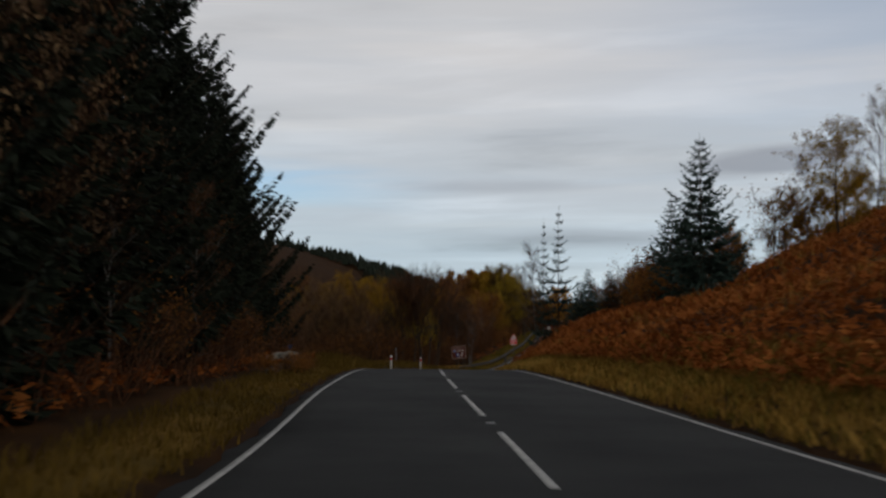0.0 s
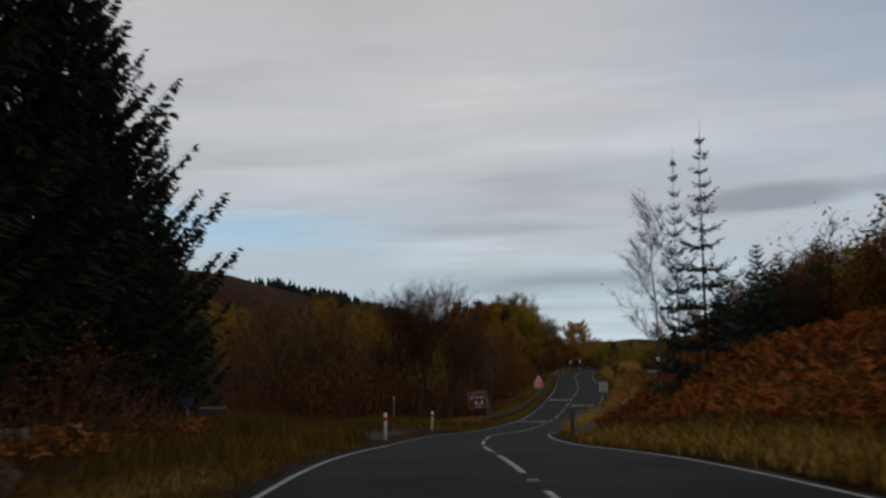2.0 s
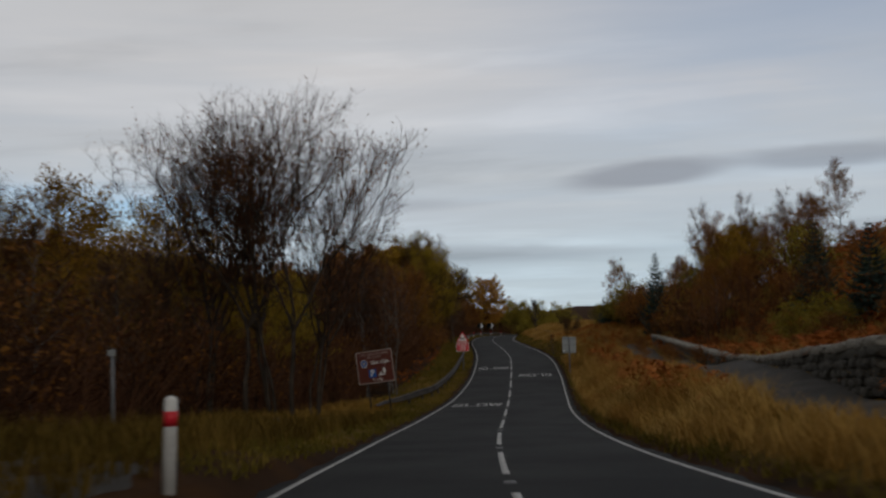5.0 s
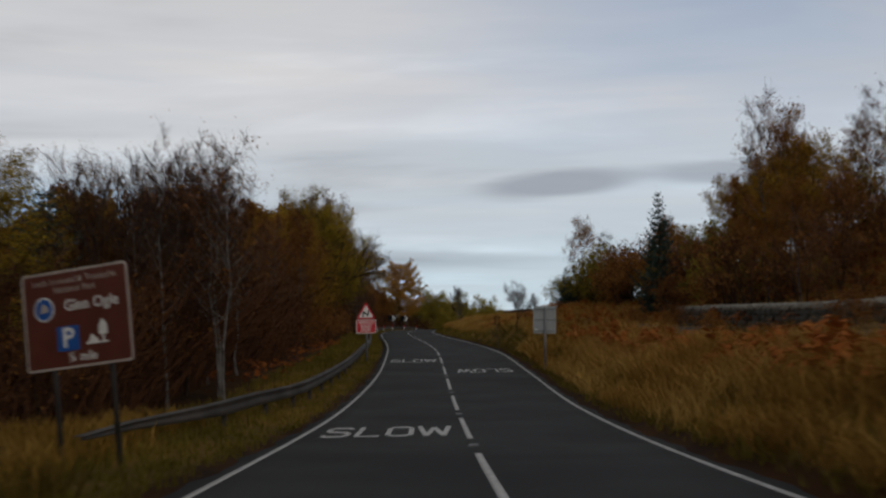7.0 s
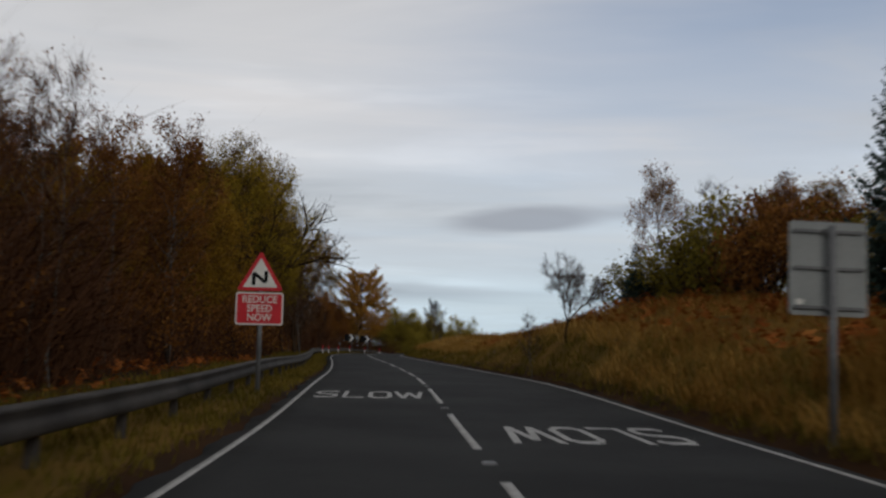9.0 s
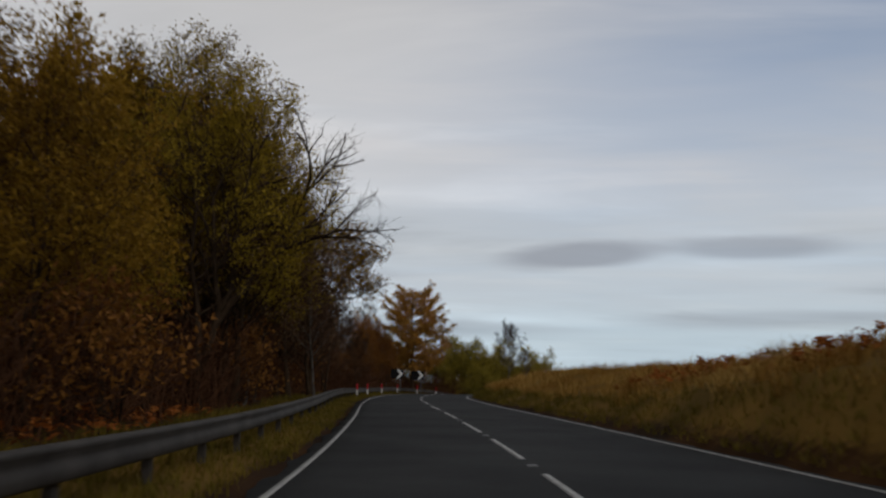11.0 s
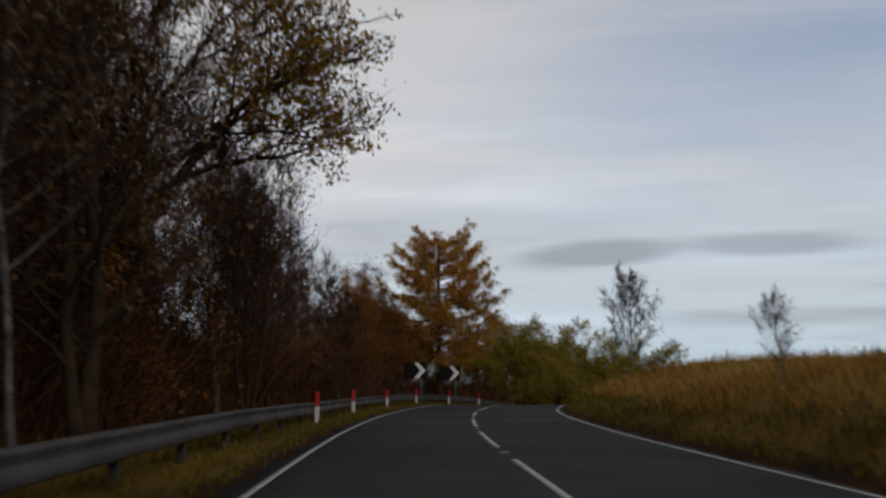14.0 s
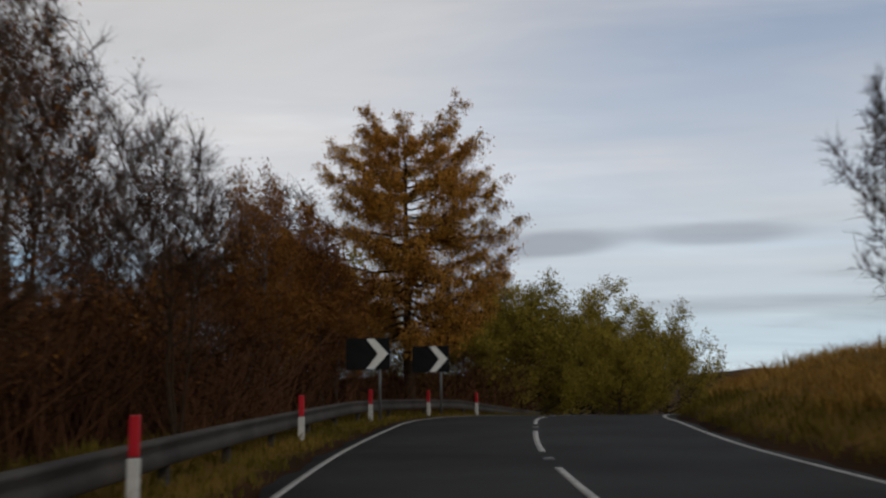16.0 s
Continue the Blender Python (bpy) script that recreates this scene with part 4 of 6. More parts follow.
FINE_GOLD = [tree_thing("golden_tree", "tall tree with small yellow-olive autumn leaves over the barrier", "tree", broadleaf(54, 12.5, 4.0, 0.26, 24, 7, 6, 19000, 0.09, 0.16, 0.6, twig=0.7), (M_BARK, M_TWIG, M_YELLOW), "golden trees")]
DARK_TREE = [tree_thing("dark_tree", "tall dark-stemmed tree with sparse brown leaves behind the barrier", "tree", broadleaf(95, 13.0, 3.4, 0.16, 26, 6, 6, 6500, 0.11, 0.19, 0.75, twig=0.8), (M_BARK, M_TWIG_RED, M_BROWNLEAF), "dark trees"),
             tree_thing("dark_tree", "forked dark tree with twiggy crown", "tree", broadleaf(96, 12.0, 3.2, 0.14, 26, 6, 7, 4500, 0.11, 0.17, 0.75, twig=0.8, stems=2), (M_BARK, M_TWIG_RED, M_BROWNLEAF), "dark trees")]
# plainer trees for the rows behind
BACK_RUST = [tree_thing("autumn_birch", "brown-leaved birch deep in the wood", "tree", broadleaf(43, 9, 2.6, 0.40, 10, 4, 3, 2600, 0.20, 0.10, 0.7, twig=0.6), (M_BARK, M_TWIG_RED, M_RUST), "birches"),
             tree_thing("bare_birch", "leafless birch deep in the wood", "tree", broadleaf(44, 10, 2.3, 0.2, 14, 4, 4, 100, 0.14, 0.10, 0.85, twig=0.8), (M_BIRCH, M_TWIG_RED, M_RUST), "birches")]
BACK_GOLD = [tree_thing("golden_tree", "golden-leaved tree deep in the wood", "tree", broadleaf(53, 9, 3.2, 0.38, 10, 4, 3, 3000, 0.21, 0.12, 0.6, twig=0.6), (M_BARK, M_TWIG, M_GOLD), "golden trees")]
BUSH = [tree_thing("thicket_bush", "tangled brown leafless bush", "bush", broadleaf(61, 3.2, 1.5, 0.03, 12, 4, 4, 400, 0.09, 0.04, 0.8, twig=0.6, stems=3), (M_BARK, M_TWIG_RED, M_RUST), "bushes"),
        tree_thing("thicket_bush", "rust-leaved bush beside the road", "bush", broadleaf(62, 2.6, 1.4, 0.03, 10, 4, 3, 1500, 0.11, 0.035, 0.7, twig=0.5, stems=3), (M_BARK, M_TWIG_RED, M_RUST), "bushes"),
        tree_thing("gorse_bush", "dark olive-green bush in the grass", "bush", broadleaf(63, 2.6, 1.5, 0.02, 10, 4, 3, 2000, 0.12, 0.035, 0.6, twig=0.45, stems=3), (M_BARK, M_TWIG, M_OLIVE), "bushes")]
OLIVE_TREE = [tree_thing("hedgerow_tree", "low spreading tree with olive-green leaves", "tree", broadleaf(71, 5.5, 3.0, 0.05, 30, 7, 6, 26000, 0.10, 0.10, 0.35, twig=0.5, stems=2), (M_BARK, M_TWIG, M_OLIVE), "hedgerow trees")]
LARCH = tree_thing("larch", "old larch with orange needles and drooping twigs", "tree", larch_soups(81, 13.4, 4.7, 120000), (M_BARK, M_TWIG, M_LARCH))
OAK = tree_thing("leaning_tree", "leaning tree with long forking limbs and thin golden-brown leaves", "tree", forked(91, 12.5, 0.30, 5, (0.33, -0.03), 0.55, 0.22, 1, 3, 0.6, 9000, 0.10, (0.9, 0.0), 0.12), (M_BARK, M_TWIG, M_GOLD))
TWIGGY = [tree_thing("bare_birch", "slim forking birch with a haze of bare purplish twigs", "tree", forked(201, 12.0, 0.28, 5, (0.02, 0.0), 0.48, 0.10, 1, 4, 0.5, 700, 0.08, None, 0.55, 0.006), (M_BIRCHDARK, M_TWIG_RED, M_RUST), "birches"),
          tree_thing("bare_birch", "several-stemmed birch with fine bare twigs", "tree", forked(202, 11.0, 0.29, 4, (0.05, 0.0), 0.50, 0.085, 3, 5, 0.55, 700, 0.08, None, 0.5, 0.007), (M_BIRCHDARK, M_TWIG_RED, M_RUST), "birches")]
DENSE = [tree_thing("alder", "round-crowned tree with dense dark twigs and withered brown leaves", "tree", broadleaf(97, 12.0, 3.7, 0.12, 30, 7, 8, 14000, 0.07, 0.15, 0.7, twig=0.75), (M_BARK, M_TWIG_RED, M_BROWNLEAF), "alders"),
         tree_thing("alder", "forked dark tree with withered brown leaves behind the barrier", "tree", broadleaf(98, 11.0, 3.4, 0.10, 28, 7, 8, 12000, 0.07, 0.14, 0.7, twig=0.75, stems=2), (M_BARK, M_TWIG_RED, M_BROWNLEAF), "alders")]
OVERHANG = tree_thing("leaning_tree", "bare dark tree whose limbs reach over the barrier", "tree", forked(206, 10.0, 0.36, 4, (0.30, -0.04), 0.52, 0.20, 1, 3, 0.6, 0, 0.08, None, 0.12), (M_BARK, M_TWIG, M_RUST))
LONE_TREE = [tree_thing("bare_tree", "small bare tree with a rounded twiggy crown in the grass", "tree", forked(203, 6.5, 0.24, 5, (0.0, 0.0), 0.52, 0.09, 1, 3, 0.36, 0, 0.07, None, 0.30, 0.009), (M_BARK, M_TWIG, M_RUST), "lone trees"),
             tree_thing("bare_tree", "slender bare birch with an upswept crown in the grass", "tree", broadleaf(207, 6.5, 2.0, 0.20, 36, 8, 9, 0, 0.08, 0.065, 0.9, twig=0.46), (M_BIRCH, M_TWIG, M_RUST), "lone trees")]


def in_gap(p):
    """The open strip of grass that leads to the small blue sign."""
    u = (float(p[1]) - 33.0) / (53.1 - 33.0)
    return 0 < u < 1.05 and abs(float(p[0]) - (-15.4 + u * (-23.95 + 15.4))) < 1.3


def scatter(kinds, s0, s1, d0, d1, n, seed, lo=0.8, hi=1.2):
    r = np.random.default_rng(seed)
    for k in range(n):
        s = s0 + (s1 - s0) * (k + r.uniform(0.1, 0.9)) / n
        d = r.uniform(d0, d1)
        ob = kinds[int(r.integers(0, len(kinds)))]
        sc = r.uniform(lo, hi)
        turn, tall = r.uniform(0, 6.28), sc * r.uniform(0.9, 1.12)
        if ob in BUSH and in_gap(road_pt(s, d)):
            continue
        stand_sd(ob, s, d, turn, sc, tall)


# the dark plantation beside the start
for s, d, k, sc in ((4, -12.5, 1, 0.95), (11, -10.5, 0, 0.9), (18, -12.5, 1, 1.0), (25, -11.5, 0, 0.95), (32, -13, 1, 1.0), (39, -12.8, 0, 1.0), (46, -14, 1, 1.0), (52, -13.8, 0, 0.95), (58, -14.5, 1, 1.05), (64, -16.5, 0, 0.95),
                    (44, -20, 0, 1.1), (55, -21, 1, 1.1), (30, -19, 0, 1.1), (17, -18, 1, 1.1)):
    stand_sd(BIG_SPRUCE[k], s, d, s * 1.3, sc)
scatter(BUSH[:1], -8, 52, -9.6, -7.2, 16, 5, 0.6, 0.9)
scatter(BARE_BIRCH[:2], 4, 34, -9.2, -8.0, 3, 6, 0.5, 0.7)
stand(BIG_SPRUCE[1], -34.8, 71.0, 1.0, 0.86)
stand(BIG_SPRUCE[1], -44.0, 78.0, 3.0, 0.95)
stand_top(SMALL_SPRUCE[0], -46.0, 96.0, 10.2, 1.0, 0.8)
stand_top(SMALL_SPRUCE[0], -41.0, 90.0, 6.0, 2.0, 0.9)
for s, d, k in ((8.0, -9.0, 0), (11.5, -9.8, 1), (14.5, -9.2, 0), (17.5, -10.0, 1)):
    stand_sd(DARK_TREE[k], s, d, s, 0.9, 1.05, "dark bare tree with brown twigs before the spruces")
# young spruces and a birch on the bracken bank
stand_top(SMALL_SPRUCE[0], 0.25, 44.6, 9.6, 0.4, 0.98, "broad blue-green spruce on the bracken bank")
stand_top(SMALL_SPRUCE[0], -0.9, 51.0, 7.3, 2.2)
stand_top(SMALL_SPRUCE[1], -7.55, 56.0, 7.4, 0.3, 0.95)
stand_top(SMALL_SPRUCE[1], -8.45, 55.6, 6.6, 1.9, 0.62)
stand(SMALL_SPRUCE[0], -5.8, 57.0, 4.0, 0.5)
stand_top(BARE_BIRCH[0], -8.95, 56.5, 5.2, 2.6, 1.2)
for x, y, top, w in ((-6.6, 60.5, 2.8, 1.1), (-4.6, 61.0, 3.6, 1.1), (-2.8, 63.0, 4.4, 1.0)):
    stand_top(SMALL_SPRUCE[0], x, y, top, x + y, w)
for x, y, top, k in ((-3.6, 66.0, 3.9, 1), (-2.0, 68.0, 4.4, 0), (-5.4, 64.5, 2.8, 1), (-1.2, 71.0, 4.6, 1)):
    stand_top(RUST_TREE[k], x, y, top, x, 1.3)
scatter(BUSH, 50, 72, 11.5, 19, 14, 8, 1.0, 1.5)
scatter(RUST_TREE + BARE_BIRCH[:1], 56, 74, 13, 19, 9, 61, 0.36, 0.52)
scatter(BUSH[:2], 44, 66, 10.5, 16, 10, 56, 0.6, 0.9)
scatter(GOLD_TREE + BARE_BIRCH[:2], 38, 62, 19, 30, 13, 9, 0.42, 0.58)
for x, y, top, k in ((-4.4, 63.5, 3.0, 0), (-2.4, 65.0, 4.2, 1), (-6.0, 63.0, 1.9, 1), (-7.2, 62.2, 0.9, 0)):
    stand_top(DENSE[k], x, y, top, x + y, 1.2, "small tree with withered brown leaves among bracken")
# thicket and woods along the left, from the lay-by to the bend
scatter(BARE_BIRCH + DENSE, 82, 118, -18, -11.5, 14, 10, 0.5, 0.7)
for x, y, top, k in ((-26.8, 101.0, 6.6, 0), (-25.8, 101.6, 6.2, 1), (-25.0, 100.4, 5.6, 0), (-24.6, 101.8, 4.4, 1), (-28.4, 102.0, 6.6, 1)):
    stand_top(TWIGGY[k], x, y, top, x * 3.1, 1.0)
for x, y, top in ((-31.7, 82.7, 3.5), (-31.1, 86.6, 4.2), (-29.0, 85.5, 4.1)):
    stand_top(DENSE[0], x, y, top, x, 0.9)
scatter(BACK_RUST[:1] + BACK_RUST[1:] + DENSE, 74, 130, -30, -19, 18, 11, 0.65, 0.85)
scatter(BUSH[:1], 80, 118, -17, -9.5, 24, 12, 0.9, 1.4)
stand_sd(GOLD_TREE[0], 124, -17, 1.0, 0.8)
scatter(BARE_BIRCH, 134, 152, -12.5, -9.6, 11, 14, 0.62, 0.8)
scatter(BARE_BIRCH[1:2], 153, 158, -10.4, -9.4, 3, 45, 0.6, 0.68)
scatter(BARE_BIRCH, 122, 160, -16, -12, 8, 31, 0.6, 0.75)
scatter(BUSH[:2], 122, 172, -14, -9.0, 18, 15, 0.9, 1.3)
scatter(RUST_TREE + GOLD_TREE, 150, 180, -17, -10.5, 13, 16, 0.74, 0.94)
scatter(BACK_RUST + BACK_GOLD, 128, 182, -28, -16, 14, 17, 0.80, 1.0)
scatter(GOLD_TREE, 178, 198, -14.0, -10.2, 8, 18, 0.82, 0.98)
for x, y, top, k in ((-28.2, 170.6, 5.4, 0), (-29.8, 167.6, 4.8, 0), (-31.2, 172.0, 4.4, 1), (-29.0, 174.4, 4.6, 0), (-33.0, 166.0, 4.0, 0)):
    stand_top(RUST_TREE[k], x, y, top, x * 2, 0.9)
scatter(FINE_GOLD, 199, 211, -10.2, -8.8, 4, 32, 0.9, 1.05)
scatter(FINE_GOLD, 202, 212, -12.5, -11, 3, 47, 1.0, 1.1)
stand_sd(BARE_BIRCH[2], 224, -9.8, 0.3, 1.1)
for s, d, k in ((205, -9.4, 0), (208.5, -10.6, 1), (212, -9.0, 0), (207, -12.4, 1), (203.5, -11.6, 0)):
    stand_sd(DARK_TREE[k], s, d, s, 1.08)
stand_sd(BARE_BIRCH[2], 228, -11.5, 1.3, 1.15)
scatter(BARE_BIRCH[2:] + BARE_BIRCH[1:2], 206, 240, -12.5, -8.4, 16, 36, 0.85, 1.1)
scatter(BACK_RUST + BACK_GOLD, 196, 238, -20, -13.5, 16, 37, 0.8, 1.15)
scatter(RUST_TREE, 222, 238, -14.0, -11.0, 4, 33, 0.8, 1.0)
scatter(BACK_RUST[:1], 211, 237, -13.5, -10.0, 10, 53, 0.6, 0.85)
scatter(BUSH[:2], 220, 237, -15, -9.6, 13, 54, 1.5, 1.9)
scatter(BACK_GOLD + BACK_RUST[:1], 203, 226, -17, -12.5, 11, 52, 1.3, 1.5)
scatter(BACK_GOLD + BACK_RUST, 196, 236, -24, -16, 10, 30, 1.2, 1.4)
stand_top(OVERHANG, -30.2, 198.6, 7.0, 0.0, 1.0)
stand_top(OAK, -31.9, 224.6, 9.6, 0.0, 1.0)
for x, y, top, k in ((-31.9, 240.5, 7.6, 0), (-33.4, 235.5, 8.6, 1), (-33.0, 247.0, 6.6, 0), (-30.3, 243.8, 5.8, 1)):
    stand_top(DENSE[k], x, y, top, x * 1.9 + y, 1.0)
for x, y, top, k in ((-28.6, 214.6, 9.0, 0), (-27.8, 217.6, 8.4, 1), (-30.4, 212.0, 9.4, 1), (-30.0, 218.6, 9.2, 0), (-29.4, 208.8, 9.0, 0)):
    stand_top(DARK_TREE[k], x, y, top, x * 2.1, 1.0)
scatter(DARK_TREE, 210, 233, -15.5, -9.2, 14, 41, 0.8, 1.05)
stand(BARE_BIRCH[0], -27.0, 213.6, 2.0, 0.7)
scatter(BUSH[:2], 176, 256, -13, -8.6, 26, 21, 0.9, 1.3)
for x, y, sc, k in ((-31.8, 250, 0.95, 1), (-33.0, 254, 1.05, 2), (-31.5, 258, 0.85, 0), (-36.5, 262, 1.2, 1), (-33, 266, 0.95, 1), (-38, 270, 1.2, 2), (-32, 275, 0.95, 0), (-35.5, 280, 1.0, 0), (-29.8, 283, 0.95, 2)):
    stand(BARE_BIRCH[k], x, y, x * 1.7, sc)
for x, y, sc, k in ((-33.5, 272, 0.8, 0), (-29.8, 272, 0.75, 1), (-30, 279, 0.9, 0), (-27.5, 277, 0.75, 1), (-37.5, 274, 0.8, 1), (-23.0, 279, 0.6, 0)):
    stand(RUST_TREE[k], x, y, x, sc)
for x, y, sc in ((-31, 255, 1.2), (-33, 262, 1.4), (-30.5, 266, 1.2), (-28.5, 269, 1.1), (-35, 269, 1.5), (-26.8, 271.5, 1.0), (-24.5, 273, 0.9), (-38, 264, 1.5), (-41, 269, 1.6), (-32, 250, 1.1)):
    stand(BUSH[int(abs(x)) % 2], x, y, x, sc)
for x, y, top, k in ((-28.2, 262.0, 5.2, 0), (-29.4, 265.5, 6.0, 1), (-27.4, 266.0, 5.0, 1)):
    stand_top(RUST_TREE[k], x, y, top, y, 0.8)
stand_top(BARE_BIRCH[0], -28.7, 277.0, 8.6, 1.4, 1.2)
stand_top(BARE_BIRCH[1], -31.4, 277.5, 7.0, 2.4, 1.2)
stand_top(LARCH, -23.9, 270.0, 9.5, 3.6, 1.12)
for x, y, top, k in ((-28.6, 266, 3.6, 0), (-30.5, 264, 3.2, 1), (-27.6, 268, 3.8, 1), (-32.0, 267, 3.6, 0), (-26.6, 269, 2.8, 0)):
    stand_top(RUST_TREE[k], x, y, top, x, 1.3)
for x, y, sc in ((-18.0, 283, 1.15), (-14.5, 287, 1.15), (-11.2, 289, 0.95), (-20.8, 281, 1.0), (-28, 284, 1.3), (-17, 292, 1.3), (-12.5, 294, 1.0)):
    stand(OLIVE_TREE[0], x, y, x, sc)
stand_top(OLIVE_TREE[0], -7.3, 296.0, 4.4, 1.0, 0.85)
stand(BARE_BIRCH[0], -19.5, 286, 1.0, 0.6)
# right of the road beyond the path
stand_top(SMALL_SPRUCE[0], -4.8, 157.6, 4.6, 0.9, 0.72)
for s, d, k, sc in ((149, 13.5, 1, 0.9), (152, 14.5, 2, 1.0), (155, 13.0, 1, 0.8), (158, 15.5, 1, 1.1), (146, 15.0, 2, 1.0), (161, 14.0, 2, 0.9)):
    stand_sd(BUSH[k], s, d, s, sc)
stand_top(RUST_TREE[0], -6.4, 178.0, 5.4, 0.2, 1.0)
stand(SMALL_SPRUCE[0], -4.2, 176.0, 0.9, 0.60)
stand(SMALL_SPRUCE[0], -8.0, 175.5, 2.9, 0.46)
stand(SMALL_SPRUCE[0], -4.6, 170.0, 2.9, 0.55)
stand(SMALL_SPRUCE[0], -6.2, 173.0, 2.9, 0.55)
stand(BUSH[2], -7.2, 170.5, 1.0, 1.2)
stand(BUSH[1], -5.0, 166.5, 2.0, 1.4)
stand(BUSH[1], -6.4, 163.5, 2.0, 1.3)
stand(BUSH[2], -5.6, 168.5, 3.0, 1.4)
stand(BUSH[2], -5.6, 172.5, 2.9, 1.1)
stand(BUSH[2], -3.0, 167.5, 1.9, 1.2)
stand_top(LONE_TREE[0], -12.6, 167.6, -0.4, 0.2, 1.0)
stand_top(BARE_BIRCH[0], -5.1, 171.9, 3.6, 1.2, 1.2)
stand_top(BARE_BIRCH[0], -13.9, 167.5, -2.8, 1.2, 1.2)
scatter(RUST_TREE + BARE_BIRCH[:2] + GOLD_TREE, 140, 154, 14.5, 18, 9, 23, 0.42, 0.56)
scatter(RUST_TREE + BARE_BIRCH[:2] + GOLD_TREE, 146, 184, 19, 28, 14, 29, 0.55, 0.75)
scatter(BUSH, 84, 186, 12.5, 20, 30, 24, 0.45, 0.8)
scatter(BUSH, 136, 172, 14.5, 24, 26, 48, 0.9, 1.3)
scatter(BUSH[:1], 118, 150, 13.5, 19, 16, 57, 0.5, 0.8)
scatter(BUSH[:1], 132, 152, 12.5, 16, 10, 58, 0.9, 1.3)
scatter(RUST_TREE + BARE_BIRCH[:1] + GOLD_TREE, 152, 170, 18, 27, 9, 49, 0.5, 0.7)
scatter(BUSH, 160, 176, 12.5, 18, 9, 50, 1.0, 1.35)
scatter(BACK_RUST, 70, 112, 26, 34, 8, 25, 0.28, 0.42)
scatter([SMALL_SPRUCE[0]], 78, 130, 14, 18, 4, 26, 0.4, 0.6)
stand_top(LONE_TREE[1], -14.5, 248.3, 3.7, 1.0, 1.0)
stand(BUSH[2], -13.9, 247.4, 4.0, 0.32)
stand(BUSH[2], -12.4, 249.5, 1.0, 0.5)
stand(BUSH[2], -12.9, 250.2, 2.0, 0.42)
stand_top(LONE_TREE[1], -14.8, 225.6, -0.3, 2.0, 1.0)
stand(OLIVE_TREE[0], -16.0, 268.0, 1.0, 0.5)
for x, y, top in ((-31.0, 122.0, 1.3), (-33.6, 118.0, 1.9), (-36.0, 121.0, 2.2)):
    stand_top(FINE_GOLD[0], x, y, top, x, 1.3, "yellow-olive tree behind the brown sign")
stand_top(FINE_GOLD[0], -31.4, 127.0, 1.4, 2.0, 1.0)
stand_top(SMALL_SPRUCE[0], -32.2, 133.0, 1.4, 1.0, 1.3)
# pines and golden trees further off
for x, y, top, k in ((-38.0, 110.0, 6.0, 0), (-36.0, 119.0, 5.6, 1), (-41.0, 121.0, 6.4, 0)):
    stand_top(GOLD_TREE[k], x, y, top, x, 1.0)
stand(BIG_SPRUCE[1], -45.0, 230.0, 1.0, 0.75)
stand(BIG_SPRUCE[0], -61.0, 203.0, 1.0, 0.80)
scatter(BACK_GOLD + BACK_RUST[:1], 120, 240, -55, -30, 18, 27, 0.9, 1.3)
scatter(BACK_GOLD + BACK_RUST[:1], 85, 130, -60, -34, 12, 28, 0.9, 1.2)

# slim bare trees behind the bend's thicket
for x, y, top, k in ((-31.0, 262, 6.6, 0), (-32.6, 259, 7.0, 2), (-34.0, 264, 8.0, 2), (-29.0, 263, 4.6, 1), (-28.0, 268, 4.8, 2), (-27.0, 266, 3.8, 1), (-33.6, 255, 8.0, 2), (-30.4, 268, 5.0, 1)):
    stand_top(BARE_BIRCH[k], x, y, top, x * 2.3, 1.1)
stand(BARE_BIRCH[2], -28.0, 249.4, 0.5, 0.55)
for x, y, sc in ((-14.6, 25.4, 0.26), (-14.4, 26.3, 0.24), (-14.5, 27.2, 0.26), (-14.6, 28.2, 0.25), (-14.8, 29.3, 0.25), (-15.1, 30.3, 0.24), (-15.3, 31.2, 0.22), (-14.2, 27.7, 0.2), (-14.3, 28.8, 0.2), (-14.8, 24.4, 0.28)):
    stand(BUSH[int(y) % 2], x, y, y, sc)
for x, y, tp, w in ((-6.9, 176.8, 0.6, 1.1), (-7.8, 177.2, -0.5, 1.2), (-5.7, 177.0, 0.4, 1.2), (-4.9, 176.2, 1.3, 1.0), (-5.2, 179.5, 0.9, 1.3)):
    stand_top(SMALL_SPRUCE[0], x, y, tp, y + x, w)
for x, y in ((-7.2, 176.0), (-6.2, 176.2), (-5.2, 175.6), (-8.2, 177.6)):
    stand(BUSH[2], x, y, x, 0.85)
# rust-leaved trees on the bracken hillside
for s, d, k, sc in ((130, 21, 1, 0.32), (134, 20, 1, 0.36), (112, 30, 0, 0.34), (106, 31, 1, 0.3), (101, 30, 0, 0.3)):
    stand_sd(RUST_TREE[k], s, d, s, sc)
stand_sd(GOLD_TREE[1], 143, 16.5, 1.0, 0.72)
scatter(BUSH[:1], 40, 60, -12, -6.5, 9, 51, 0.35, 0.55)
for x, y, top, k in ((-27.8, 262.5, 1.6, 0), (-27.0, 265.0, 1.8, 1), (-29.0, 260.0, 1.4, 1), (-26.4, 267.4, 1.8, 0), (-30.0, 257.0, 1.2, 0), (-28.6, 264.0, 2.4, 1)):
    stand_top(RUST_TREE[k], x, y, top, y, 1.5)
scatter(BUSH[1:2], 94, 152, 7.5, 11.5, 16, 55, 0.28, 0.45)
for x, y, sc, k in ((-29.5, 236.5, 0.9, 2), (-31.5, 238.5, 0.95, 2), (-28.9, 233.5, 0.85, 2), (-30.2, 235.0, 0.9, 0)):
    stand(BARE_BIRCH[k], x, y, y, sc)

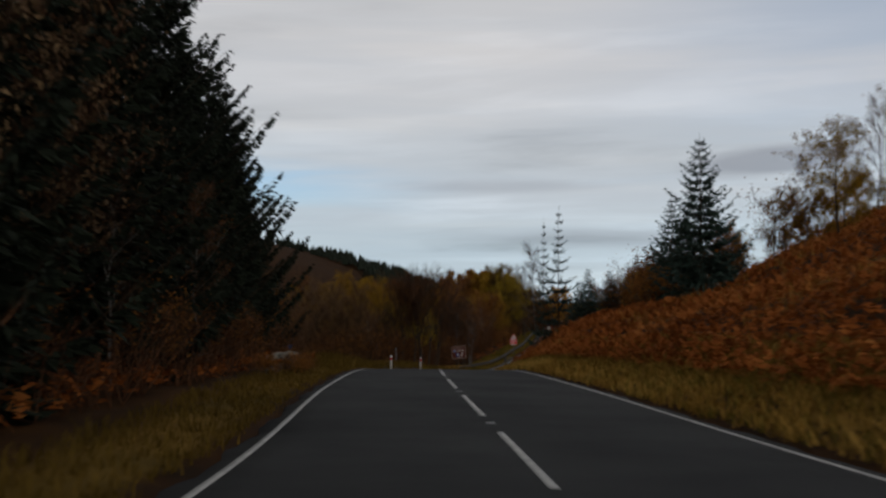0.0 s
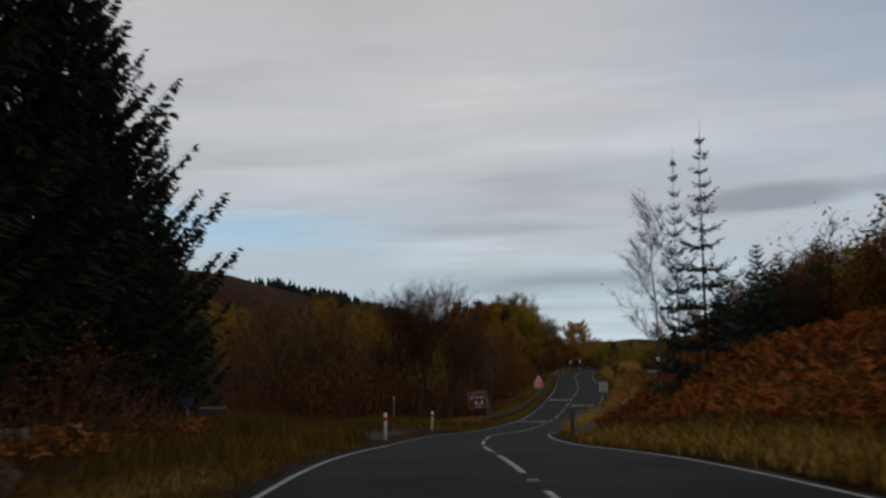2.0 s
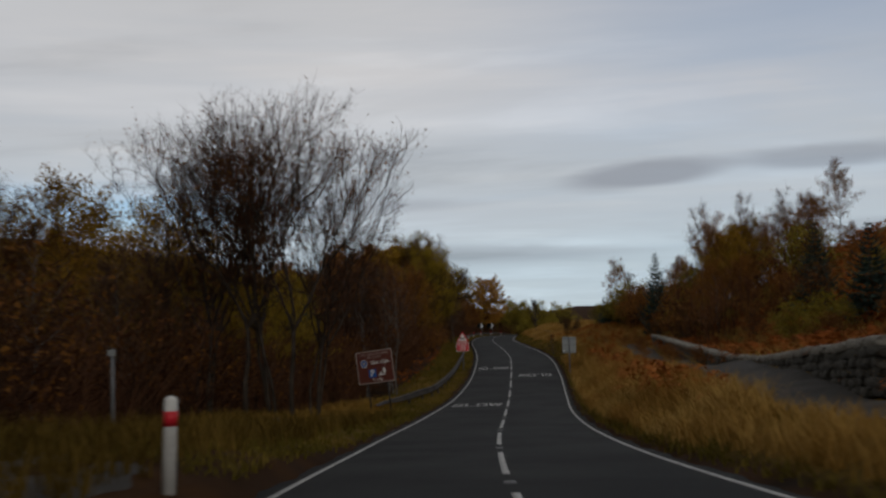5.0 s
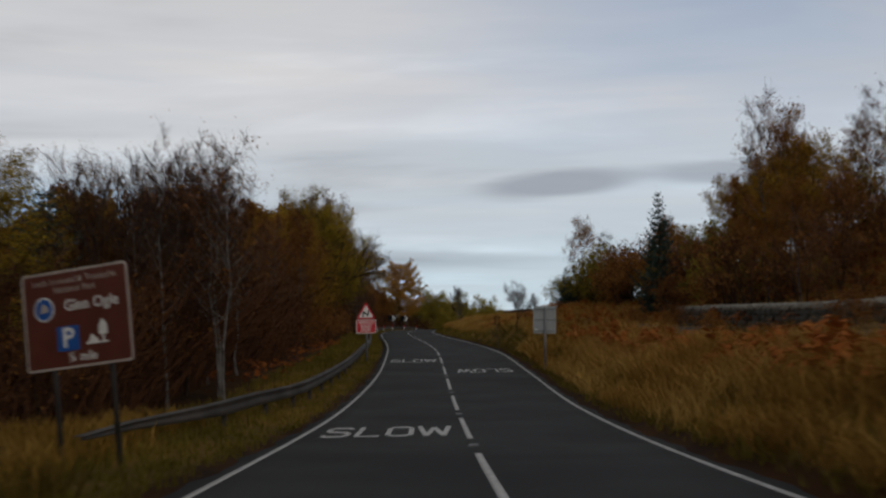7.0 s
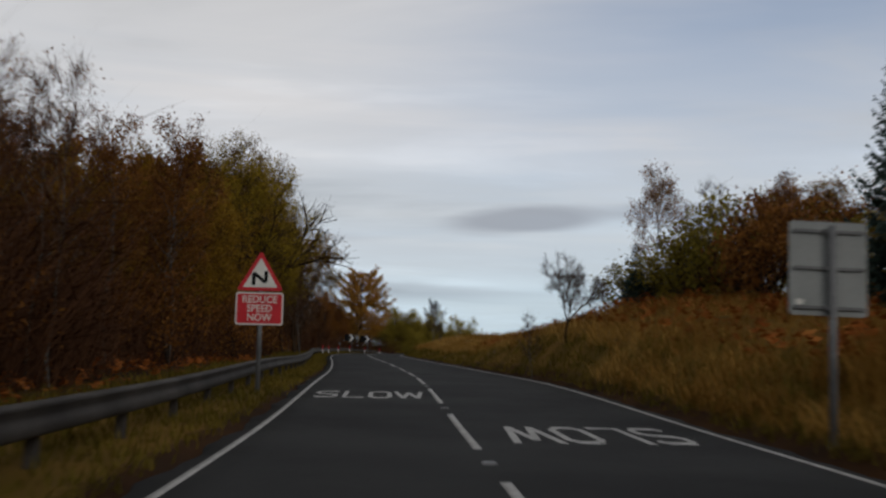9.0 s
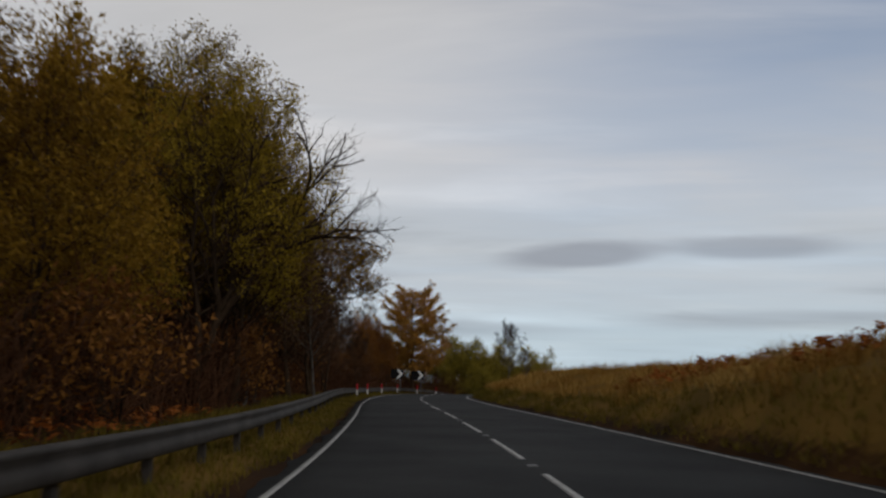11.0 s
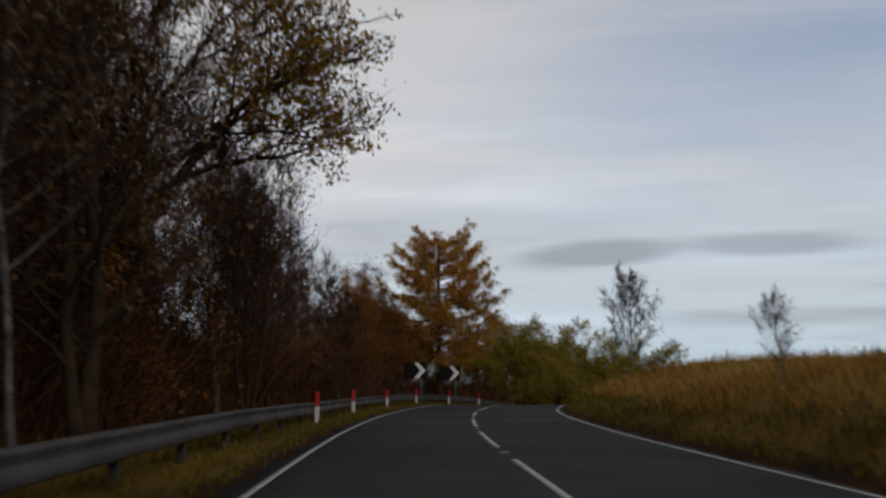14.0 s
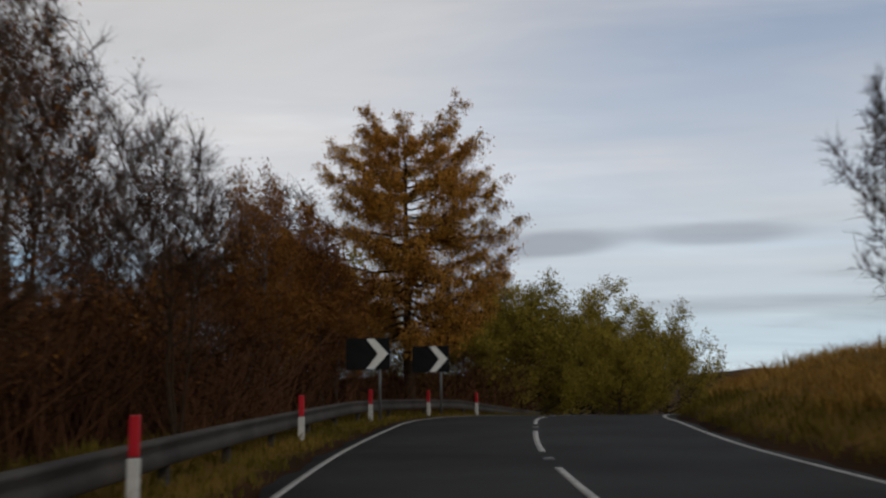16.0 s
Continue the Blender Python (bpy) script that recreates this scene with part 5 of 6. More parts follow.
# the tallest birches over the rail's first stretch
for x, y, top, k in ((-25.1, 129.3, 2.7, 1), (-25.5, 131.0, 2.1, 0), (-26.2, 133.6, 2.8, 1), (-27.4, 137.2, 2.7, 0), (-27.2, 130.6, 2.0, 0), (-28.0, 135.0, 3.0, 1), (-27.0, 141.0, 2.4, 1)):
    stand_top(BARE_BIRCH[k], x, y, top, x * 2.9, 1.0)
for x, y, top, k in ((-30.0, 133.0, 2.6, 0), (-31.0, 139.0, 3.8, 1), (-28.6, 144.0, 4.4, 1)):
    stand_top(TWIGGY[k], x, y, top, x + y, 1.1)
stand_top(BARE_BIRCH[1], -3.3, 143.4, 7.3, 0.8, 0.8)
stand_top(RUST_TREE[0], -2.4, 142.2, 6.2, 2.8, 0.8)


# ---- grass, bracken and far woods ----
def tufts(x, y, n_blades, height, width, lean, seed):
    """Grass blades, each a tapered bent blade of three triangles, in tufts at the places given."""
    r = np.random.default_rng(seed)
    z = ground_z(x, y) - 0.03
    base = np.repeat(np.stack([x, y, z], 1), n_blades, 0)
    n = len(base)
    base[:, :2] += r.normal(0, 0.10, (n, 2))
    az = r.uniform(0, 6.283, n)
    h = np.repeat(np.broadcast_to(height, len(x)), n_blades) * r.uniform(0.5, 1.25, n)
    ln = h * lean * r.uniform(0.2, 1.2, n)
    d = np.stack([np.cos(az), np.sin(az), np.zeros(n)], 1)
    sd = np.stack([-d[:, 1], d[:, 0], d[:, 2]], 1) * (width * r.uniform(0.6, 1.3, n))[:, None]
    up = np.zeros((n, 3))
    up[:, 2] = h
    mid = base + up * 0.62 + d * (ln * 0.35)[:, None]
    tip = base + up + d * ln[:, None]
    v = np.stack([base - sd, base + sd, mid + sd * 0.7, mid - sd * 0.7, tip], 1).reshape(-1, 3)
    k = np.arange(n)[:, None] * 5
    f = np.stack([k + [0, 1, 2], k + [0, 2, 3], k + [3, 2, 4]], 1).reshape(-1, 3)
    return v, f


def along(n, s0, s1, e0, e1, side, seed, power=1.0):
    """Random places outside an edge line."""
    r = np.random.default_rng(seed)
    s = r.uniform(s0, s1, n)
    e = e0 + (e1 - e0) * r.uniform(0, 1, n) ** power
    d = edge_right(s) + e if side > 0 else edge_left(s) - e
    p = road_pt(s, d)
    return p[:, 0], p[:, 1], s, e


def keep(x, y, m):
    return x[m], y[m]


def stuff(name, label, category, v, f, m):
    return tagged(new(name, mesh_np(name, v, f, m)), label, category, kind="stuff")


def join(parts):
    vs, fs, n = [], [], 0
    for v, f in parts:
        vs.append(v), fs.append(f + n)
        n += len(v)
    return np.concatenate(vs), np.concatenate(fs)


x, y, s, e = along(17000, -14, 275, 0.55, 4.5, -1, 101, 1.4)
ok = ~((s > LAYBY[0] - 1) & (s < LAYBY[1] + 1)) & ((s > 48) | (e < 2.6))
near = ok & (s < 56)
g0 = tufts(*keep(x, y, near), 5, 0.10 + 0.07 * np.minimum(e[near], 4), 0.014, 0.8, 102)
ok &= s >= 56
g1 = tufts(*keep(x, y, ok), 4, 0.10 + 0.07 * np.minimum(e[ok], 4), 0.014, 0.8, 102)
x, y, s, e = along(11000, -14, 275, 0.55, 3.0, 1, 103, 1.4)
ok = ((s < 64) | (s > 84) | (e < 0.9)) & ((s < 160) | (e < 1.9))
ok &= off_path(x, y)
g2 = tufts(*keep(x, y, ok), 5, 0.12 + 0.10 * np.minimum(e[ok], 3), 0.013, 1.0, 104)
stuff("verge_grass", "short olive and straw-coloured verge grass", "grass", *join([g1, g2]), M_GRASS)
x, y, s, e = along(19500, 86, 285, 0.8, 22, 1, 105, 1.5)
ok = off_path(x, y) & ((s < 160) | (e > 1.7 + 0.5 * waves(x * 2, y * 2)))
s = s[ok]
x, y = keep(x, y, ok)
clump = 0.55 + 0.45 * np.sin(x * 1.7 + 2.1 * np.sin(y * 0.9)) * np.sin(y * 1.3 + 1.5 * np.sin(x * 1.1))
g3 = tufts(x, y, 9, np.where(s < 175, 0.50, 0.42) * (0.45 + clump), 0.0105, 1.7, 106)
x, y, s, e = along(1800, 78, 92, 1.0, 4.5, 1, 107)
g4 = tufts(*keep(x, y, off_path(x, y)), 5, 0.42, 0.014, 0.9, 108)
x, y, s, e = along(4200, 88, 148, 1.9, 4.7, 1, 119)
g9 = tufts(*keep(x, y, off_path(x, y)), 8, 0.72, 0.011, 1.1, 120)
x, y, s, e = along(8500, -12, 62, 0.5, 3.7, 1, 113)
g7 = tufts(x, y, 5, 0.24, 0.014, 1.1, 114)
x, y, s, e = along(2600, -12, 66, 4.0, 22, 1, 117)
ok = waves(x * 1.3 + 4, y * 1.3) > 0.25
g7 = join([g7, tufts(*keep(x, y, ok), 7, 0.55, 0.012, 1.2, 118)])
x, y, s, e = along(1700, 98, 124, 2.6, 9.5, -1, 121)
g7 = join([g7, tufts(x, y, 6, 0.5, 0.012, 1.0, 122)])
stuff("straw_grass", "pale straw-coloured grass along the bracken bank", "grass", *g7, M_STRAW)
x, y, s, e = along(1600, 40, LAYBY[0], 1.0, 12, -1, 109)
g5 = tufts(x, y, 5, 0.45, 0.016, 0.9, 110)
x, y, s, e = along(3800, 48, 66, 1.4, 14, -1, 115)
ok = s < 61 + 1.05 * e
g8 = tufts(*keep(x, y, ok), 5, 0.55 + 0.35 * (e[ok] > 2.5), 0.016, 0.9, 116)
x, y, s, e = along(2600, LAYBY[1] - 6, 112, 1.4, 8, -1, 111)
g6 = tufts(x, y, 5, 0.55, 0.016, 0.9, 112)
stuff("damp_grass", "dark olive grass beside the spruces and the lay-by", "grass", *join([g0, g5, g6, g8]), M_DARKENED_GRASS)
stuff("moor_grass", "tall tawny moor grass", "grass", *join([g3, g4, g9]), M_MOOR)


def bracken(x, y, size, seed):
    """Dead fern fronds: an arched stem with pairs of tapering side leaflets."""
    r = np.random.default_rng(seed)
    n = len(x)
    z = ground_z(x, y)
    az = r.uniform(0, 6.283, n)
    d = np.stack([np.cos(az), np.sin(az)], 1)
    L = size * r.uniform(0.6, 1.3, n)
    up0 = r.uniform(0.15, 0.75, n)
    vs = []
    t = np.linspace(0.25, 1.0, 6)
    for q in t:
        p = np.stack([x + d[:, 0] * L * q, y + d[:, 1] * L * q, z + up0 * L * 1.3 * np.sin(q * 2.3) + 0.05], 1)
        p2 = np.stack([x + d[:, 0] * L * (q + 0.13), y + d[:, 1] * L * (q + 0.13), z + up0 * L * 1.3 * np.sin((q + 0.13) * 2.3) + 0.05], 1)
        w = (L * 0.34 * (1.12 - q))[:, None]
        sd = np.stack([-d[:, 1], d[:, 0], r.uniform(-0.5, 0.2, n)], 1) * w
        vs.append(np.stack([p, p2, (p + p2) / 2 + sd + (p2 - p) * 0.6], 1))
        sd2 = np.stack([d[:, 1], -d[:, 0], r.uniform(-0.5, 0.2, n)], 1) * w
        vs.append(np.stack([p2, p, (p + p2) / 2 + sd2 + (p2 - p) * 0.6], 1))
    v = np.stack(vs, 1).reshape(-1, 3)
    return v, np.arange(len(v)).reshape(-1, 3)


x, y, s, e = along(28000, -12, 68, 2.0, 26, 1, 121, 1.4)
b1 = bracken(x, y, 0.46, 122)
x, y, s, e = along(11000, 64, 150, 11.5, 30, 1, 123)
b2 = bracken(x, y, 0.62, 124)
x, y, s, e = along(6000, 86, 200, 2.5, 14, 1, 125)
ok = off_path(x, y)
b3 = bracken(*keep(x, y, ok), 0.5, 126)
x, y, s, e = along(700, 138, 198, 4.0, 11, -1, 127)
b4 = bracken(x, y, 0.5, 128)
x, y, s, e = along(1300, 92, 142, 3.6, 6.6, 1, 133)
b6 = bracken(*keep(x, y, off_path(x, y, 1.5)), 0.75, 134)
x, y, s, e = along(6500, 92, 150, 2.8, 10.5, 1, 137)
b8 = bracken(*keep(x, y, off_path(x, y, 1.3) & (waves(x * 1.1 + 2, y * 0.9) > -0.25)), 0.72, 138)
x, y, s, e = along(1500, -10, 56, 3.5, 9, -1, 129)
b5 = bracken(x, y, 0.6, 130)

def undergrowth(n, s0, s1, d0, d1, top, seed):
    """Thin crowded stems and dead twigs between the trees."""
    r = np.random.default_rng(seed)
    s, d = r.uniform(s0, s1, n), r.uniform(d0, d1, n)
    p = road_pt(s, d)
    p[:, 2] = ground_z(p[:, 0], p[:, 1]) - 0.05
    so = Soup()
    h = top * r.uniform(0.35, 1.0, n)
    tip = p + np.stack([r.normal(0, 0.38, n) * h, r.normal(0, 0.38, n) * h, h], 1)
    so.spikes(p, tip, 0.022)
    for k in range(4):
        f = r.uniform(0.2, 0.8, n)[:, None]
        b = p + (tip - p) * f
        so.slivers(b, b + np.stack([r.normal(0, 0.5, n), r.normal(0, 0.5, n), r.uniform(0.0, 0.6, n)], 1) * h[:, None] * 0.42, 0.016)
    return np.concatenate(so.v), np.concatenate(so.f)


u1 = undergrowth(7000, 80, 120, -27, -10.5, 4.2, 141)
u2 = undergrowth(7000, 118, 200, -24, -9.5, 4.0, 142)
u5 = undergrowth(10000, 198, 256, -22, -8.6, 5.0, 145)
u6 = undergrowth(6500, 124, 162, -16, -9.3, 6.0, 146)
u3 = undergrowth(3600, -10, 52, -16, -7.2, 2.2, 143)
u4 = undergrowth(5000, 252, 278, -22, -6.5, 3.8, 144)
x, y, s, e = along(160, 90, 109, 2.2, 4.0, 1, 135)
b7 = bracken(*keep(x, y, off_path(x, y, 1.4)), 0.85, 136)
stuff("undergrowth", "crowded dead stems and brambles between the trees", "undergrowth", *join([u1, u2, u3, u4, u5, u6]), M_TWIG_RED)
stuff("bracken", "dead rust-red bracken covering the bank", "bracken", *join([b1, b2, b3, b4, b5, b6, b7, b8]), M_BRACKEN)


def far_trees(n, x0, x1, y0, y1, seed, h0, h1, wide):
    """Distant conifers as stacked ragged cones."""
    r = np.random.default_rng(seed)
    x, y = r.uniform(x0, x1, n), r.uniform(y0, y1, n)
    z = ground_z(x, y)
    h = r.uniform(h0, h1, n)
    sides = 6
    vs, fs, base = [], [], 0
    for lo, hi, w in ((0.05, 0.5, 1.0), (0.3, 0.78, 0.7), (0.58, 1.0, 0.42)):
        a = np.arange(sides) * 6.283 / sides
        rad = (h * wide * w)[:, None] * r.uniform(0.7, 1.25, (n, sides))
        ring = np.stack([x[:, None] + rad * np.cos(a), y[:, None] + rad * np.sin(a), z[:, None] + (h * lo)[:, None] + r.uniform(-0.04, 0.04, (n, sides)) * h[:, None]], -1)
        tip = np.stack([x, y, z + h * hi], -1)[:, None]
        v = np.concatenate([ring, tip], 1)
        k = np.arange(n)[:, None, None] * (sides + 1)
        c = np.arange(sides)
        tri = np.stack([c, (c + 1) % sides, np.full(sides, sides)], 1)[None]
        vs.append(v.reshape(-1, 3)), fs.append((k + tri).reshape(-1, 3) + base)
        base += len(vs[-1])
    return np.concatenate(vs), np.concatenate(fs)


w1 = far_trees(2600, -300, -90, 600, 720, 131, 4, 8, 0.24)
w2 = far_trees(700, -150, -40, 640, 760, 132, 4, 6, 0.24)
stuff("far_woods", "distant dark conifer plantation on the hill", "woods", *join([w1, w2]), M_SPRUCE)


# ---- roadside furniture ----
def bm_mesh(name, bm, m, smooth=False):
    me = bpy.data.meshes.new(name)
    bm.to_mesh(me)
    bm.free()
    me.materials.append(m)
    if smooth:
        for p in me.polygons:
            p.use_smooth = True
    return me


def box(name, size, at, m, bevel=0.01, turn=None):
    """A bevelled box."""
    bm = bmesh.new()
    bmesh.ops.create_cube(bm, size=1.0)
    bmesh.ops.scale(bm, vec=size, verts=bm.verts)
    if bevel:
        bmesh.ops.bevel(bm, geom=list(bm.edges), offset=min(bevel, min(size) * 0.45), segments=2, affect="EDGES", profile=0.6)
    if turn is not None:
        bmesh.ops.transform(bm, matrix=turn, verts=bm.verts)
    bmesh.ops.translate(bm, vec=at, verts=bm.verts)
    return bm_mesh(name, bm, m)


def rod(name, r0, r1, z0, z1, at, m, sides=14, cap=0.0):
    """An upright round rod, slightly tapered, with a domed cap if wanted."""
    prof = [(r0, z0), (r1, z1)]
    if cap:
        prof += [(r1 * 0.92, z1 + cap * 0.45), (r1 * 0.6, z1 + cap * 0.85), (r1 * 0.15, z1 + cap)]
    v, f = [], []
    for r, z in prof:
        for k in range(sides):
            a = 6.283185 * k / sides
            v.append((at[0] + r * math.cos(a), at[1] + r * math.sin(a), z))
    for q in range(len(prof) - 1):
        for k in range(sides):
            f.append((q * sides + k, q * sides + (k + 1) % sides, (q + 1) * sides + (k + 1) % sides, (q + 1) * sides + k))
    f.append(tuple(reversed(range(sides))))
    f.append(tuple(range((len(prof) - 1) * sides, len(prof) * sides)))
    me = bpy.data.meshes.new(name)
    me.from_pydata(v, [], f)
    me.materials.append(m)
    for p in me.polygons:
        p.use_smooth = len(p.vertices) == 4
    return me


def plate(name, outline, y0, y1, m, bevel=0.0):
    """A flat plate standing in the xz plane, between depths y0 (front) and y1."""
    n = len(outline)
    v = [(x, y0, z) for x, z in outline] + [(x, y1, z) for x, z in outline]
    f = [tuple(range(n)), tuple(reversed(range(n, 2 * n)))] + [((k + 1) % n, k, n + k, n + (k + 1) % n) for k in range(n)]
    me = bpy.data.meshes.new(name)
    me.from_pydata(v, [], f)
    me.materials.append(m)
    bm = bmesh.new()
    bm.from_mesh(me)
    bmesh.ops.recalc_face_normals(bm, faces=bm.faces)
    bm.to_mesh(me)
    bm.free()
    return me


def rounded(w, h, r, cx=0.0, cz=0.0, seg=5):
    out = []
    for sx, sz, a0 in ((1, 1, 0), (-1, 1, 90), (-1, -1, 180), (1, -1, 270)):
        for k in range(seg + 1):
            a = radians(a0 + 90 * k / seg)
            out.append((cx + sx * (w / 2 - r) + r * math.cos(a), cz + sz * (h / 2 - r) + r * math.sin(a)))
    return out


def rounded_triangle(w, h, r, cz):
    """An upright triangle with rounded corners; cz is the height of its base."""
    pts = [(-w / 2, cz), (w / 2, cz), (0, cz + h)]
    c = Vector((0, cz + h / 3))
    out = []
    for k, p in enumerate(pts):
        p = Vector(p)
        a, b = Vector(pts[k - 1]), Vector(pts[(k + 1) % 3])
        d1, d2 = (a - p).normalized(), (b - p).normalized()
        for t in np.linspace(0, 1, 6):
            q1, q2 = p + d1 * r * (1 - t), p + d2 * r * t
            out.append(tuple(q1 * (1 - t) + q2 * t))
    return out


def text_part(body, size, x, z, y, m, parent, wide=1.0, offset=0.012, name="letter"):
    """Upright lettering on a sign's face, each letter a part."""
    me = text_mesh(name, body, m, offset, 0.0015)
    me.transform(Matrix.LocRotScale((x, y, z), Euler((radians(90), 0, 0)), (size * wide, size, size)))
    bm = bmesh.new()
    bm.from_mesh(me)
    bm.verts.ensure_lookup_table()
    seen, groups = set(), []
    for v0 in bm.verts:
        if v0.index in seen:
            continue
        todo, isle = [v0], []
        seen.add(v0.index)
        while todo:
            q = todo.pop()
            isle.append(q.index)
            for ed in q.link_edges:
                o = ed.other_vert(q)
                if o.index not in seen:
                    seen.add(o.index)
                    todo.append(o)
        xs = [bm.verts[k].co.x for k in isle]
        lo, hi = min(xs), max(xs)
        for grp in groups:
            if min(hi, grp[1]) - max(lo, grp[0]) > 0.6 * min(hi - lo, grp[1] - grp[0]):
                grp[0], grp[1] = min(lo, grp[0]), max(hi, grp[1])
                grp[2].update(isle)
                break
        else:
            groups.append([lo, hi, set(isle)])
    for lo, hi, own in groups:
        one = bm.copy()
        one.verts.ensure_lookup_table()
        bmesh.ops.delete(one, geom=[q for q in one.verts if q.index not in own], context="VERTS")
        part(name, bm_mesh(name, one, m), parent)
    bm.free()


def marker_post(x, y, turn=0.0, lean=0.0):
    top = tagged(new("marker_post"), "white plastic verge marker post with a red band", "marker post", "lay-by marker posts")
    part("shaft", rod("shaft", 0.078, 0.070, -0.1, 0.98, (0, 0), M_WHITE, 16, 0.06), top)
    part("red_band", rod("red_band", 0.0765, 0.0755, 0.72, 0.88, (0, 0), M_RED, 16), top, "red reflective band")
    top.matrix_basis = Matrix.Translation((x, y, float(ground_z(x, y)[0]))) @ pose(0, 0, 0, 0, lean, turn)
    return top


marker_post(-19.35, 60.7)
marker_post(-21.0, 77.6, 0.3, 2.0)


# near-black steel that keeps the brown sign's posts barely visible
M_DARKPOST = mat("dark_post_steel", (0.018, 0.016, 0.014), (0.035, 0.031, 0.027), 0.7, 3, 30)


def sign_brown():
    x, y = -23.9, 113.7
    top = tagged(new("tourist_sign"), "brown tourist direction sign leaning on two posts, with pale lettering", "road sign")
    w, h, zc = 1.86, 1.52, 2.25
    part("panel", plate("panel", rounded(w, h, 0.07, 0, zc), 0.0, 0.03, M_BROWN), top, "brown sign face")
    ring = rounded(w, h, 0.07, 0, zc, 4)
    inner = rounded(w - 0.07, h - 0.07, 0.05, 0, zc, 4)
    n = len(ring)
    v = [(a, -0.003, b) for a, b in ring] + [(a, -0.003, b) for a, b in inner]
    me = bpy.data.meshes.new("border")
    me.from_pydata(v, [], [(k, n + k, n + (k + 1) % n, (k + 1) % n) for k in range(n)])
    me.materials.append(M_PALE)
    part("border", me, top, "faded white border")
    text_part("Loch Lomond & Trossachs", 0.135, 0.0, zc + 0.60, -0.004, M_PALE, top, 1.0, 0.004)
    text_part("National Park", 0.135, 0.0, zc + 0.46, -0.004, M_PALE, top, 1.0, 0.004)
    text_part("Glen Ogle", 0.24, 0.27, zc + 0.20, -0.004, M_SIGNWHITE, top, 0.95)
    text_part("\u00bc mile", 0.21, 0.06, zc - 0.60, -0.004, M_SIGNWHITE, top, 0.85)
    disc = [(-0.56 + 0.175 * math.cos(a), zc + 0.19 + 0.19 * math.sin(a)) for a in np.linspace(0, 6.283, 28)[:-1]]
    part("emblem_rim", plate("emblem_rim", disc, -0.004, 0.0, M_SIGNWHITE), top)
    disc = [(-0.56 + 0.15 * math.cos(a), zc + 0.19 + 0.165 * math.sin(a)) for a in np.linspace(0, 6.283, 28)[:-1]]
    part("emblem", plate("emblem", disc, -0.007, -0.004, M_BLUE), top, "round blue emblem")
    part("emblem_mark", plate("emblem_mark", [(-0.64, zc + 0.13), (-0.48, zc + 0.15), (-0.50, zc + 0.24), (-0.58, zc + 0.28), (-0.61, zc + 0.20)], -0.010, -0.007, M_PALE), top)
    part("parking_square", plate("parking_square", rounded(0.38, 0.38, 0.02, -0.17, zc - 0.30), -0.006, 0.0, M_BLUE), top, "blue parking square")
    text_part("P", 0.42, -0.17, zc - 0.30, -0.008, M_SIGNWHITE, top, 1.0, 0.02)
    tree = [(0.42, zc - 0.40), (0.455, zc - 0.40), (0.455, zc - 0.30), (0.52, zc - 0.30), (0.505, zc - 0.15), (0.44, zc - 0.06), (0.375, zc - 0.15), (0.36, zc - 0.30), (0.42, zc - 0.30)]
    part("tree_symbol", plate("tree_symbol", tree, -0.006, -0.002, M_SIGNWHITE), top)
    table = [(0.13, zc - 0.43), (0.52, zc - 0.43), (0.52, zc - 0.405), (0.36, zc - 0.405), (0.33, zc - 0.33), (0.29, zc - 0.33), (0.24, zc - 0.27), (0.21, zc - 0.33), (0.17, zc - 0.405), (0.13, zc - 0.405)]
    part("picnic_symbol", plate("picnic_symbol", table, -0.006, -0.002, M_SIGNWHITE), top)
    for px in (-0.5, 0.5):
        part("post", rod("post", 0.04, 0.04, -0.5, zc + 0.6, (px, 0.075), M_DARKPOST), top)
    for dz in (-0.45, 0.45):
        part("back_rail", box("back_rail", (w - 0.2, 0.03, 0.05), (0, 0.045, zc + dz), M_STEEL, 0.004), top)
    top.matrix_basis = Matrix.Translation((x, y, -6.40)) @ pose(0, 0, 0, 0, -6.2, -15)
    return top


sign_brown()


def sign_bend():
    x, y = -22.30, 153.72
    top = tagged(new("bend_warning_sign"), "red-edged triangle warning of bends over a red speed plate", "road sign")
    zb = 1.62
    part("plate", plate("plate", rounded(1.10, 0.76, 0.06, 0, zb + 0.38), 0.0, 0.025, M_SIGNWHITE), top, "white-edged backing plate")
    part("red_field", plate("red_field", rounded(1.03, 0.69, 0.04, 0, zb + 0.38), -0.004, 0.0, M_RED), top, "red plate face")
    for k, word in enumerate(("REDUCE", "SPEED", "NOW")):
        text_part(word, 0.235, 0.0, zb + 0.59 - 0.21 * k, -0.007, M_SIGNWHITE, top, 0.92, 0.012)
    part("triangle", plate("triangle", rounded_triangle(1.09, 0.95, 0.10, zb + 0.80), 0.0, 0.025, M_RED), top, "red triangle border")
    part("triangle_face", plate("triangle_face", rounded_triangle(0.80, 0.70, 0.03, zb + 0.88), -0.004, 0.0, M_SIGNWHITE), top, "white triangle face")
    n = [(-0.20, zb + 0.93), (-0.20, zb + 1.20), (-0.17, zb + 1.235), (-0.12, zb + 1.24), (0.085, zb + 1.07), (0.085, zb + 1.25), (0.17, zb + 1.29), (0.165, zb + 1.03), (0.12, zb + 0.985), (0.06, zb + 0.99), (-0.115, zb + 1.13), (-0.115, zb + 0.93)]
    part("bend_symbol", plate("bend_symbol", n, -0.008, -0.004, M_SIGNBLACK), top, "black double-bend symbol")
    part("post", rod("post", 0.055, 0.055, -0.5, zb + 1.45, (0.02, 0.085), M_STEEL), top)
    top.matrix_basis = Matrix.Translation((x, y, -5.86)) @ pose(0, 0, 0, 0, 0, 5)
    return top


sign_bend()


